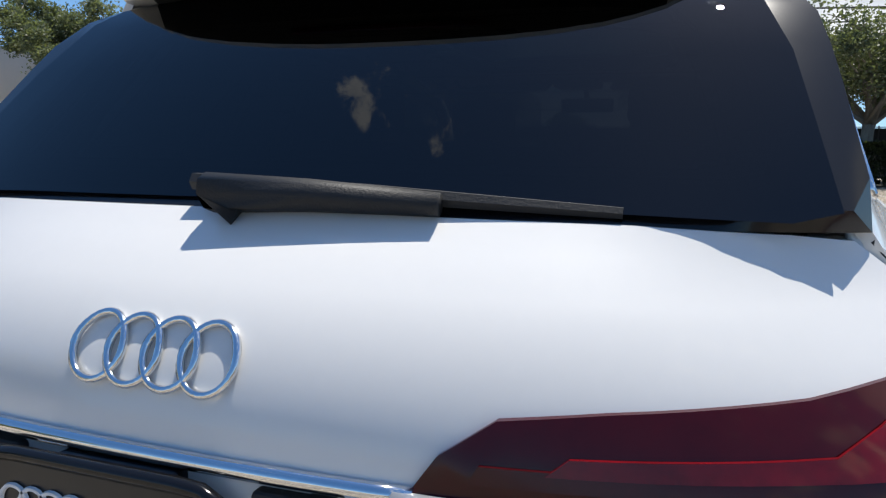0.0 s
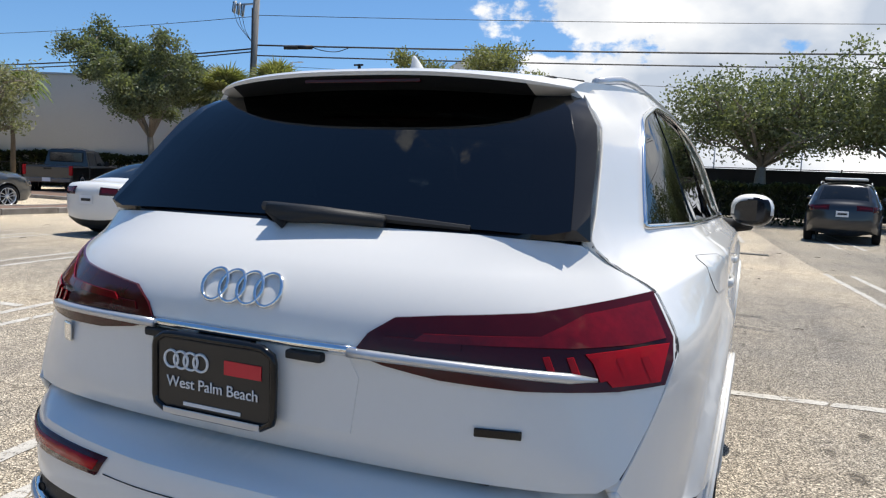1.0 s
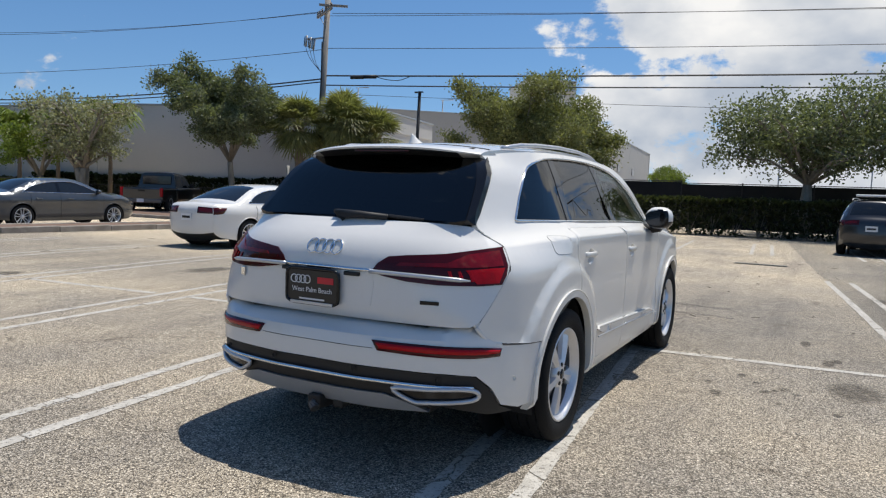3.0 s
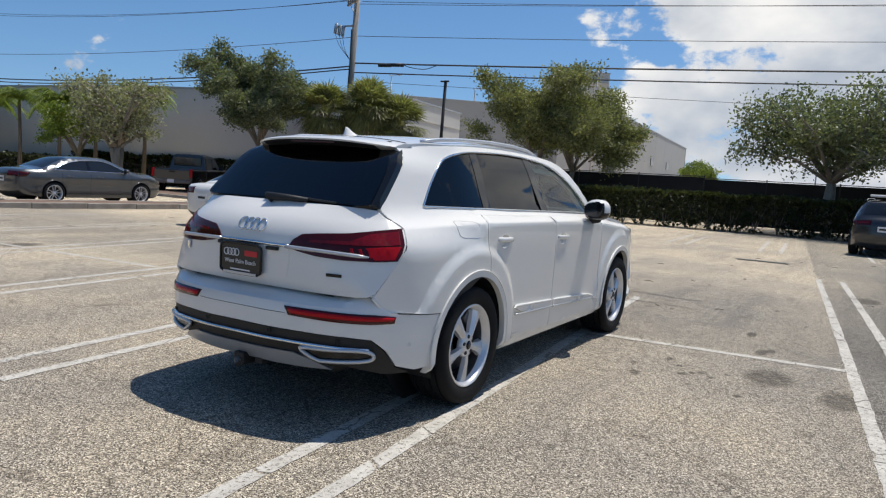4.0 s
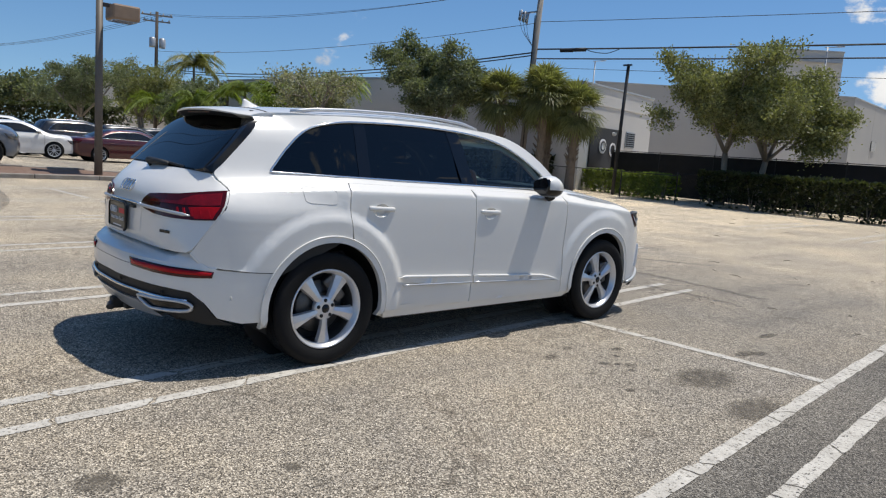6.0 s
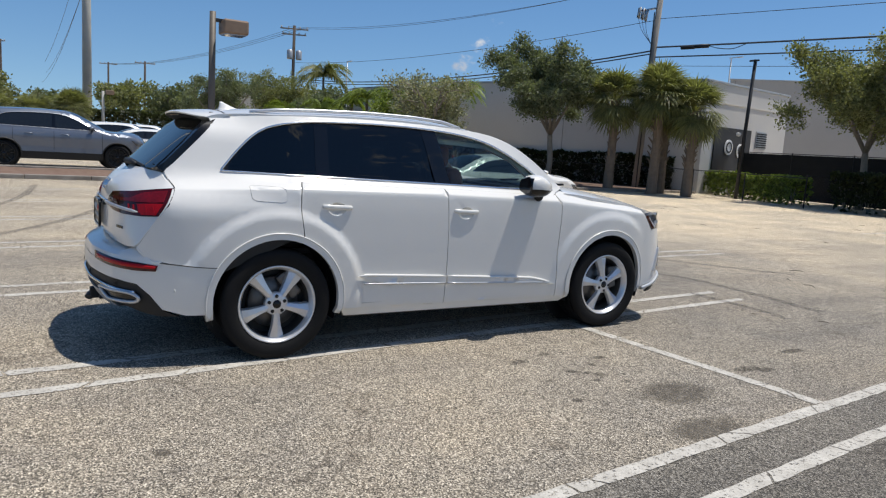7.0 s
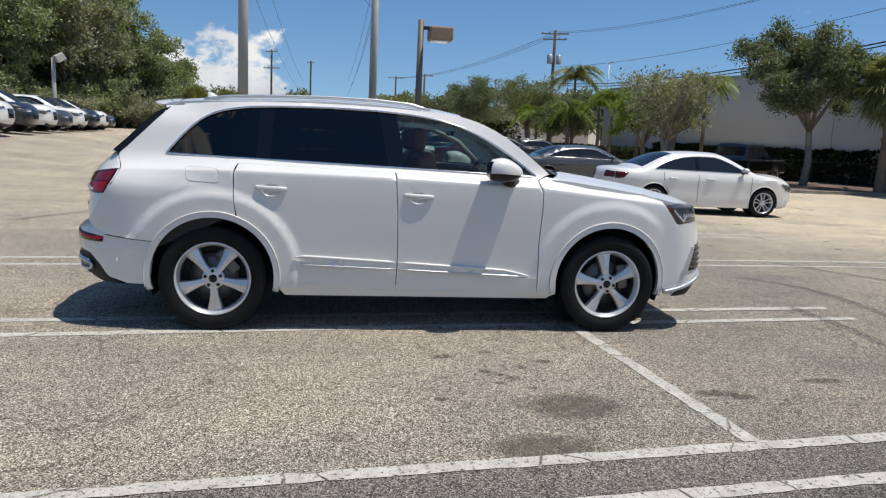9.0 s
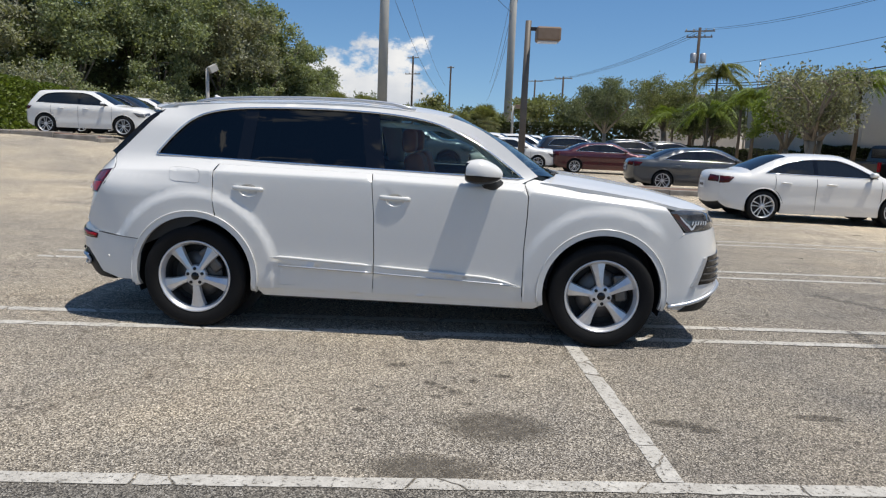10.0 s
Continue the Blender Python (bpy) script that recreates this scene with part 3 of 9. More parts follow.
for x0 in (-13.22, -10.38, -7.55, -4.72, -1.98, 0.68, 3.44):
    far = 12.5 if x0 > 0 else 10.2
    if x0 < -9:
        far = 8.0
    if x0 == 0.68:
        far = 6.7
    for off in (0.0, 0.40):
        stripe("bay_line", (bay_x(x0 + off, -1.6), -1.6), (bay_x(x0 + off, far), far), 0.095, "worn white painted bay line on asphalt")
for x0, x1 in ((-12.76, -10.44), (-9.92, -7.61), (-7.09, -4.78), (-4.26, -2.04), (-1.52, 0.62), (1.14, 3.38)):
    a, b = bay_x(x0, 4), bay_x(x1, 4)
    stripe("cross_line", (a, cross_y(a)), (b, cross_y(b)), 0.10, "worn white painted cross line between bays")
for x0 in (-5.3, -2.5, 0.1, 2.9, 5.7, 8.5):
    for off in (0, 0.55):
        stripe("far_bay_line", (x0 + off + 0.35, 19.0), (x0 + off, 24.5), 0.10, "faded white bay line before the hedge")


def stain(cx, cy, rx, ry, seed):
    rnd = random.Random(seed)
    n = 26
    rim = [1 + 0.22 * math.sin(3 * k + seed) * rnd.random() + rnd.uniform(-0.12, 0.12) for k in range(n)]
    bm = bmesh.new()
    mid = bm.verts.new((cx, cy, gz(cx, cy) + 0.003))
    ring = [bm.verts.new((cx + rx * rim[k] * math.cos(2 * math.pi * k / n), cy + ry * rim[k] * math.sin(2 * math.pi * k / n), gz(cx, cy) + 0.003)) for k in range(n)]
    for k in range(n):
        bm.faces.new((mid, ring[k], ring[(k + 1) % n]))
    ob = part("oil_stain", bm, M["stain_soft"])
    return tagged(ob, "dark dried oil stain soaked into asphalt", "stain", "oil stains", "structure")


def stain_material():
    m = M["stain"]
    n, l = m.node_tree.nodes, m.node_tree.links
    tc, t, r = n.new("ShaderNodeTexCoord"), n.new("ShaderNodeTexNoise"), n.new("ShaderNodeMapRange")
    t.inputs["Scale"].default_value, t.inputs["Detail"].default_value, t.inputs["Roughness"].default_value = 16, 8, 0.8
    l.new(tc.outputs["Object"], t.inputs["Vector"])
    r.inputs["From Min"].default_value, r.inputs["From Max"].default_value = 0.36, 0.70
    r.inputs["To Min"].default_value, r.inputs["To Max"].default_value = 0.15, 1.0
    l.new(t.outputs[0], r.inputs["Value"])
    centre, far, soak = n.new("ShaderNodeVectorMath"), n.new("ShaderNodeMapRange"), n.new("ShaderNodeMath")
    centre.operation = "DISTANCE"
    flat = n.new("ShaderNodeVectorMath")
    flat.operation = "MULTIPLY"
    flat.inputs[1].default_value = (1, 1, 0)
    l.new(tc.outputs["Generated"], flat.inputs[0])
    l.new(flat.outputs[0], centre.inputs[0])
    centre.inputs[1].default_value = (0.5, 0.5, 0.0)
    far.interpolation_type = "SMOOTHSTEP"
    far.inputs["From Min"].default_value, far.inputs["From Max"].default_value = 0.50, 0.22
    l.new(centre.outputs["Value"], far.inputs["Value"])
    soak.operation = "MULTIPLY"
    l.new(r.outputs[0], soak.inputs[0])
    l.new(far.outputs[0], soak.inputs[1])
    l.new(soak.outputs[0], n["Principled BSDF"].inputs["Alpha"])
    return m


M["stain_soft"] = stain_material()
for i, (cx, cy, rx, ry) in enumerate(((2.52, 3.31, 0.23, 0.34), (3.02, 2.98, 0.18, 0.34), (2.33, 4.28, 0.06, 0.16), (2.40, 4.40, 0.05, 0.11), (2.14, 5.13, 0.06, 0.20), (1.91, 2.92, 0.05, 0.05), (2.04, 3.07, 0.05, 0.06),
                                      (2.13, 2.97, 0.04, 0.05), (2.38, 2.56, 0.04, 0.05), (1.71, 3.35, 0.05, 0.08), (1.98, 2.99, 0.035, 0.045), (1.84, 3.18, 0.04, 0.04), (2.22, 3.14, 0.03, 0.05), (1.60, 2.70, 0.05, 0.09), (2.02, 2.62, 0.03, 0.04), (1.9, -0.6, 0.10, 0.12), (2.2, 0.15, 0.06, 0.05), (1.5, 3.0, 0.04, 0.05),
                                      (-6.5, 5.5, 0.3, 0.5), (-8.2, 3.2, 0.25, 0.4), (3.1, 9.5, 0.25, 0.5))):
    stain(cx, cy, rx, ry, i)

def tyre_mark(points, width):
    """A faint dark rubber streak that follows a bend."""
    line = smooth_line(points, 8)
    bm = bmesh.new()
    last = None
    for i, (x, y) in enumerate(line):
        a, b = line[max(0, i - 1)], line[min(len(line) - 1, i + 1)]
        d = Vector((b[0] - a[0], b[1] - a[1])).normalized() * width / 2
        row = [bm.verts.new((x - d.y * t, y + d.x * t, gz(x, y) + 0.005)) for t in (1, -1)]
        if last:
            bm.faces.new((last[1], last[0], row[0], row[1]))
        last = row
    return tagged(part("tyre_mark", bm, M["rubber_streak"]), "faint dark curved tyre mark on asphalt", "tyre mark", "tyre marks", "structure")


def streak_material():
    m = material("rubber_streak", (0.06, 0.058, 0.055), 0.85, second=(0.10, 0.095, 0.09), scale=6)
    n, l = m.node_tree.nodes, m.node_tree.links
    tc, t, r = n.new("ShaderNodeTexCoord"), n.new("ShaderNodeTexNoise"), n.new("ShaderNodeMapRange")
    t.inputs["Scale"].default_value, t.inputs["Detail"].default_value, t.inputs["Roughness"].default_value = 20, 6, 0.8
    l.new(tc.outputs["Object"], t.inputs["Vector"])
    r.inputs["From Min"].default_value, r.inputs["From Max"].default_value = 0.38, 0.72
    r.inputs["To Min"].default_value, r.inputs["To Max"].default_value = 0.0, 0.75
    l.new(t.outputs[0], r.inputs["Value"])
    l.new(r.outputs[0], n["Principled BSDF"].inputs["Alpha"])
    return m


M["rubber_streak"] = streak_material()
tyre_mark([(-1.39, 6.7), (-0.86, 7.11), (-0.05, 7.18), (1.24, 7.03)], 0.14)
tyre_mark([(0.08, 6.34), (0.89, 6.35), (1.34, 6.28)], 0.12)
tyre_mark([(-2.52, 7.87), (-1.47, 8.64), (-0.59, 9.34)], 0.14)
tyre_mark([(-4.4, -1.2), (-7.0, 0.2), (-10.0, 1.2), (-14.0, 1.6)], 0.15)
tyre_mark([(-4.8, -2.6), (-7.6, -1.3), (-10.6, -0.4), (-14.2, 0.0)], 0.15)

# drain grate far ahead of the car
drain = thing("drain_grate", "dark iron slot drain grate set in asphalt", "drain", pose(0.95, 15.6, gz(0.95, 15.6)), kind="structure")
part("drain_frame", box_bm((1.15, 0.30, 0.012), (0, 0, 0.006), 0.003), M["plastic_black"], drain)
for i in range(14):
    part("drain_bar", box_bm((0.035, 0.26, 0.012), (-0.52 + i * 0.08, 0, 0.016), 0.002), M["steel_dark"], drain)


# ---- kerb islands ----
def kerb_island(name, x0, x1, y0, y1, height=0.16, top="mulch"):
    isl = thing(name, "raised planting strip with worn concrete kerb", "kerb island", kind="structure")
    n = int((y1 - y0) / 1.5)
    for i in range(n):
        a, b = y0 + (y1 - y0) * i / n, y0 + (y1 - y0) * (i + 1) / n
        for x, w in ((x0, 0.16), (x1, 0.16)):
            z = gz(x, (a + b) / 2)
            part("kerb_stone", box_bm((w, b - a - 0.012, height + 0.5), (x, (a + b) / 2, z + height / 2 - 0.25), 0.02), M["kerb"], isl)
    for y in (y0, y1):
        z = gz((x0 + x1) / 2, y)
        part("end_stone", box_bm((x1 - x0 + 0.16, 0.16, height + 0.5), ((x0 + x1) / 2, y + (0.09 if y == y1 else -0.09), z + height / 2 - 0.25), 0.03), M["kerb"], isl)
    bm = grid_bm(lambda x, y: (x, y, gz(x, y) + height - 0.02 + 0.03 * noise.noise((x * 2, y * 2, 0))), np.linspace(x0, x1, 5), np.linspace(y0, y1, n * 3))
    part("bed", bm, M[top], isl, "bed of reddish mulch and leaf litter", True)
    return isl


kerb_island("kerb_island", -16.9, -15.6, -3.3, 13.6)
kerb_island("kerb_island", -27.0, -19.9, 17.2, 30.0, 0.13, "mulch")
kerb_island("kerb_island", -19.2, -18.1, -40.0, -9.8, 0.12, "mulch")


# ---- twigs and dry leaves on the asphalt ----
rnd = random.Random(77)
litter = bmesh.new()
for _ in range(110):
    x, y = rnd.uniform(-14, 5), rnd.uniform(5.5, 26)
    a, ln = rnd.uniform(0, 6.28), rnd.uniform(0.04, 0.22)
    z = gz(x, y) + 0.008
    tube_bm([(x, y, z), (x + 0.5 * ln * math.cos(a), y + 0.5 * ln * math.sin(a), z + 0.01), (x + ln * math.cos(a + 0.3), y + ln * math.sin(a + 0.3), z)], [0.004, 0.006, 0.003], 4, litter)
twigs = thing("leaf_litter", "scattered dry twigs and leaf stalks on asphalt", "leaf litter", kind="stuff")
tagged(part("twig_scatter", litter, M["bark"], twigs), kind="stuff")


# ---- plants ----
def leaf_mesh(name, spots, size, rnd, droop=0.0, narrow=0.45):
    """Many single leaves, each a folded pair of triangles."""
    v, f = [], []
    for p, out in spots:
        s = size * rnd.uniform(0.6, 1.3)
        d = Vector((out[0] + rnd.uniform(-1, 1), out[1] + rnd.uniform(-1, 1), out[2] + rnd.uniform(-1, 1) - droop))
        d.normalize()
        w = d.cross(Vector((rnd.uniform(-1, 1), rnd.uniform(-1, 1), rnd.uniform(-1, 1)))).normalized() * s * narrow
        k = len(v)
        q = Vector(p)
        v += [tuple(q), tuple(q + d * s * 0.5 + w), tuple(q + d * s), tuple(q + d * s * 0.5 - w)]
        f.append((k, k + 1, k + 2, k + 3))
    me = bpy.data.meshes.new(name)
    me.from_pydata(v, [], f)
    return me


def tree(name, x, y, height, spread, seed, leaf="leaf_olive", leaves=7000, trunk=0.16, fork=0.3, leaf_size=0.2, label="", crown_base=0.35, lean=(0, 0), stems=1):
    rnd = random.Random(seed)
    t = thing(name, label or "broadleaf tree with an open olive-green crown", "tree", pose(x, y, gz(x, y) - 0.05))
    wood = bmesh.new()
    lobes = []
    for s in range(stems):
        a = 2 * math.pi * s / max(1, stems) + rnd.uniform(0, 6)
        foot = Vector((0.2 * math.cos(a), 0.2 * math.sin(a), 0)) if stems > 1 else Vector((0, 0, 0))
        head = Vector((lean[0] + (0.5 * math.cos(a) if stems > 1 else 0), lean[1] + (0.5 * math.sin(a) if stems > 1 else 0), height * fork))
        bend = (foot + head) / 2 + Vector((rnd.uniform(-0.15, 0.15), rnd.uniform(-0.15, 0.15), 0))
        tube_bm([foot, bend, head], [trunk, trunk * 0.8, trunk * 0.68], 9, wood)
        for i in range(6):
            b = 2 * math.pi * i / 6 + rnd.uniform(-0.4, 0.4)
            reach = spread * rnd.uniform(0.45, 0.95)
            end = head + Vector((reach * math.cos(b), reach * math.sin(b), (height - head.z) * rnd.uniform(0.25, 0.92)))
            mid = head.lerp(end, 0.5) + Vector((rnd.uniform(-0.3, 0.3), rnd.uniform(-0.3, 0.3), rnd.uniform(0.1, 0.5)))
            tube_bm([head, mid, end], [trunk * 0.5, trunk * 0.3, 0.02], 6, wood)
            lobes.append(end)
            for j in range(5):
                st = head.lerp(end, rnd.uniform(0.35, 0.95)) + Vector((0, 0, 0.1))
                e2 = st + Vector((rnd.uniform(-1, 1) * spread * 0.4, rnd.uniform(-1, 1) * spread * 0.4, rnd.uniform(-0.05, 0.35) * height * 0.5))
                e2.z = min(max(e2.z, height * crown_base), height)
                tube_bm([st, st.lerp(e2, 0.55) + Vector((0, 0, 0.12)), e2], [trunk * 0.22, trunk * 0.14, 0.012], 5, wood)
                lobes.append(e2)
    part("trunk", wood, M["bark"], t, "grey-brown bark on trunk and limbs", True)
    for _ in range(14):
        a, r = rnd.uniform(0, 6.28), spread * math.sqrt(rnd.random()) * 0.9
        dome = height * (crown_base + (1 - crown_base) * (0.15 + 0.8 * math.sqrt(max(0, 1 - (r / spread) ** 2)) * rnd.uniform(0.45, 1)))
        lobes.append(Vector((lean[0] + r * math.cos(a), lean[1] + r * math.sin(a), dome)))
    # twigs about each lobe, each with its own small tuft of leaves
    spots, tufts = [], []
    for c in lobes:
        big = rnd.uniform(0.55, 1.2) * spread * 0.22
        for _ in range(9):
            d = Vector((rnd.gauss(0, 1), rnd.gauss(0, 1), rnd.gauss(0.15, 0.8)))
            d = d / max(0.3, d.length) * big * rnd.random() ** 0.4
            tufts.append((c + d, rnd.uniform(0.35, 1.0)))
    per = max(3, int(leaves / len(tufts) * 1.45))
    for c, size in tufts:
        for _ in range(int(per * size)):
            d = Vector((rnd.gauss(0, 1), rnd.gauss(0, 1), rnd.gauss(0, 0.7))) * spread * 0.052 * (0.5 + size)
            p = c + d
            if p.z < height * crown_base * 0.75:
                continue
            spots.append((p, (d.x, d.y, d.z + 0.2)))
    link_mesh("crown", leaf_mesh("crown", spots, leaf_size, rnd, 0.0, 0.30), M[leaf], t, "crown of small leaves with gaps")
    return t


def fan_palm(x, y, height, seed, spread=1.6):
    """A sabal palm: boot-covered trunk and a round head of fan leaves."""
    rnd = random.Random(seed)
    t = thing("cabbage_palm", "cabbage palm with rough boots and drooping fan leaves", "palm tree", pose(x, y, gz(x, y)))
    stem = bmesh.new()
    tube_bm([(0, 0, -0.1), (0.05, 0, height * 0.5), (0, 0.05, height)], [0.26, 0.2, 0.22], 10, stem)
    for i in range(60):
        z, a = rnd.uniform(0.3, 1.0) * height, rnd.uniform(0, 6.28)
        tube_bm([(0.17 * math.cos(a), 0.17 * math.sin(a), z), (0.36 * math.cos(a), 0.36 * math.sin(a), z + 0.22)], [0.05, 0.02], 4, stem)
    part("trunk", stem, M["palm_bark"], t)
    v, f = [], []
    for i in range(96):
        a, up = rnd.uniform(0, 6.28), rnd.uniform(-1.1, 1.35)
        d = Vector((math.cos(a) * math.cos(up), math.sin(a) * math.cos(up), math.sin(up)))
        base = Vector((0, 0, height)) + d * spread * 0.45
        side = d.cross(Vector((0, 0, 1))).normalized()
        top = side.cross(d)
        for j in range(19):
            w = -1.7 + 3.4 * j / 18
            reach = spread * (0.62 - 0.08 * abs(w)) * rnd.uniform(0.85, 1.1)
            way = (d * math.cos(w) + side * math.sin(w)).normalized()
            mid = base + way * reach * 0.6 + top * 0.05
            end = base + way * reach + Vector((0, 0, -0.22 * reach * rnd.uniform(0.2, 1.3)))
            wd = way.cross(top).normalized() * 0.032
            k = len(v)
            v += [tuple(base), tuple(mid + wd), tuple(end), tuple(mid - wd)]
            f.append((k, k + 1, k + 2, k + 3))
        k = len(v)
        st = Vector((0, 0, height - 0.1))
        v += [tuple(st), tuple(st + side * 0.04), tuple(base + side * 0.02), tuple(base)]
        f.append((k, k + 1, k + 2, k + 3))
    me = bpy.data.meshes.new("fans")
    me.from_pydata(v, [], f)
    link_mesh("fan_leaves", me, M["leaf_palm"], t, "grey-green split fan leaves")
    return t


def feather_palm(x, y, height, seed, reach=1.9, leaf="leaf_bright"):
    rnd = random.Random(seed)
    t = thing("feather_palm", "slender palm with arching feather fronds", "palm tree", pose(x, y, gz(x, y)))
    part("trunk", tube_bm([(0, 0, -0.1), (0.06, 0.03, height * 0.5), (0, 0, height)], [0.14, 0.10, 0.09], 9), M["palm_bark"], t, "slender ringed grey-brown trunk", True)
    part("crownshaft", tube_bm([(0, 0, height - 0.05), (0, 0, height + 0.5)], [0.10, 0.05], 8), M[leaf], t, "smooth green crownshaft", True)
    v, f = [], []
    for i in range(22):
        a, up = 2 * math.pi * i * 0.382 + rnd.uniform(-0.2, 0.2), rnd.uniform(0.15, 1.35)
        flat = Vector((math.cos(a), math.sin(a), 0))
        side = Vector((-math.sin(a), math.cos(a), 0))
        size = reach * rnd.uniform(0.8, 1.15)
        line = []
        for k in range(13):
            q = k / 12
            line.append(Vector((0, 0, height + 0.4)) + flat * size * q * math.cos(up * (1 - 0.5 * q)) + Vector((0, 0, size * (1.05 * math.sin(up) * q - 0.95 * q ** 2.2))))
        twist = rnd.uniform(-0.5, 0.5)
        for k in range(1, 13):
            for sgn in (1, -1):
                for h in (0.0, 0.2, 0.4, 0.6, 0.8):
                    p = line[k - 1].lerp(line[k], h)
                    ln = 0.36 * size * math.sin(math.pi * min(0.97, 0.10 + 0.85 * (k + h) / 13.5)) * rnd.uniform(0.75, 1.1)
                    e = p + side * sgn * ln * 0.5 + flat * ln * 0.45 + Vector((0, 0, ln * (0.25 + sgn * twist - rnd.uniform(0.2, 0.9))))
                    w = flat * 0.034
                    i0 = len(v)
                    v += [tuple(p - w), tuple(p + w), tuple(e)]
                    f.append((i0, i0 + 1, i0 + 2))
    me = bpy.data.meshes.new("fronds")
    me.from_pydata(v, [], f)
    link_mesh("fronds", me, M[leaf], t, "arching green fronds")
    return t


def hedge(name, a, b, height, width, seed, leaf="leaf_hedge", leaves=9000, size=0.16, label="clipped green hedge with small leaves", thin_foot=True):
    rnd = random.Random(seed)
    a, b = Vector((*a, 0)), Vector((*b, 0))
    d = (b - a)
    ln = d.length
    d.normalize()
    n = Vector((-d.y, d.x, 0))
    h = thing(name, label, "hedge", pose(*a.lerp(b, 0.5).xy, gz(*a.lerp(b, 0.5).xy)))
    mid = a.lerp(b, 0.5)
    spots = []
    for _ in range(leaves):
        s, c, z = rnd.uniform(-0.5, 0.5) * ln, rnd.uniform(-0.5, 0.5) * width, rnd.random() ** (0.75 if thin_foot else 1.0)
        if rnd.random() < 0.55:
            c = rnd.choice((-0.5, 0.5)) * width * (1 - 0.1 * rnd.random())
        elif rnd.random() < 0.5:
            z = 1 - 0.06 * rnd.random()
        wob = 0.12 * noise.noise((s * 0.7 + seed, c, 0)) + 0.05 * noise.noise((s * 3, z * 4, seed))
        if thin_foot and z < 0.4 and noise.noise((s * 1.6, z * 3, 7)) > 0.05 + z * 0.6:
            continue
        p = d * s + n * (c + wob)
        p.z = z * height + wob
        spots.append((p, (n.x * c * 3, n.y * c * 3, (z - 0.4) * 1.5)))
    link_mesh("leaves", leaf_mesh("leaves", spots, size, rnd), M[leaf], h)
    core = bmesh.new()
    k = int(ln / 0.9)
    for i in range(k):
        p = d * ((i + 0.5) / k - 0.5) * ln
        for j in range(3):
            e = p + d * rnd.uniform(-0.5, 0.5) + n * rnd.uniform(-0.3, 0.3) * width
            tube_bm([p, (p.x * 0.5 + e.x * 0.5, p.y * 0.5 + e.y * 0.5, height * 0.4), (e.x, e.y, height * 0.85)], [0.03, 0.02, 0.01], 4, core)
    tagged(part("stem", core, M["bark"], h), kind="stuff")
    return h


hedge("hedge", (-11.6, 28.9), (24.0, 30.4), 1.50, 1.1, 3, leaves=34000, size=0.17)
hedge("hedge", (-20.8, 32.0), (-13.6, 29.6), 1.15, 0.9, 4, "leaf_bright", 7000, 0.15, "low bright green hedge by the gate")
hedge("hedge", (-40.0, 24.0), (-21.5, 30.6), 1.75, 1.2, 5, "leaf_hedge", 30000, 0.2, "loose dark green shrub hedge before the wall", False)
hedge("hedge", (-64.0, 17.0), (-41.0, 23.6), 1.3, 1.2, 6, "leaf_hedge", 9000, 0.24, "dark clipped hedge along the fence", False)
hedge("hedge", (-92.0, -3.0), (-60.5, 19.2), 3.0, 1.5, 14, "leaf_hedge", 12000, 0.34, "tall dark hedge closing the far lot", False)
hedge("hedge", (-62.0, -34.0), (-30.0, -26.5), 2.0, 1.4, 8, "leaf_bright", 9000, 0.3, "bright green hedge behind parked cars", False)
hedge("undergrowth", (-72.0, -19.5), (-43.0, -36.0), 8.5, 2.5, 19, "leaf_wood", 26000, 0.60, "tall dense thicket deep in the wood", False)
hedge("undergrowth", (-70.0, -17.5), (-42.0, -33.0), 4.6, 3.0, 9, "leaf_wood", 32000, 0.32, "tall dense undergrowth along the wood", False)
hedge("undergrowth", (-108.0, -5.0), (-69.0, -15.5), 3.8, 3.0, 12, "leaf_dark", 11000, 0.42, "dark green thicket along the far lot", False)
hedge("hedge", (-36.0, -22.0), (-21.2, -17.6), 2.3, 1.6, 10, "leaf_lime", 12000, 0.2, "overgrown bright green hedge beside parked cars", False)

TREES = (  # x, y, height, spread, seed, leaf, leaves, stems, label
    (-23.8, 23.4, 7.3, 2.75, 11, "leaf_dark", 15000, 1, "dense dark green tree before a grey wall"),
    (-12.0, 31.4, 7.0, 3.5, 12, "leaf_olive", 14000, 1, "wide olive-green tree behind the hedge"),
    (-10.2, 31.8, 6.2, 3.7, 22, "leaf_olive", 16000, 1, "spreading olive-green tree behind the hedge"),
    (1.5, 31.4, 6.1, 4.0, 13, "leaf_dark", 7200, 3, "open dark green tree with forked grey trunk"),
    (6.6, 32.0, 6.2, 3.6, 14, "leaf_dark", 7600, 3, "open dark green tree with forked grey trunk"),
    (11.6, 32.4, 6.6, 3.6, 15, "leaf_dark", 9000, 2, "open dark green tree with forked grey trunk"),
    (-29.4, 19.4, 5.4, 2.4, 16, "leaf_pale", 2500, 3, "sparse twiggy tree with pale limbs"),
    (-33.0, 19.6, 4.5, 2.0, 17, "leaf_bright", 5000, 1, "small light green tree"),
    (-50.0, 13.0, 6.0, 2.9, 19, "leaf_dark", 7000, 1, "rounded dark green tree beyond the lot"),
    (-56.0, 19.4, 7.0, 2.9, 20, "leaf_olive", 5500, 2, "open brownish green tree beyond the lot"),
    (-10.3, 63.0, 4.4, 1.9, 23, "leaf_bright", 4000, 1, "small bright green tree beside the hall"),
    (-49.0, 20.4, 5.4, 2.3, 21, "leaf_dark", 6000, 1, "small dense green tree before the wall"),
)
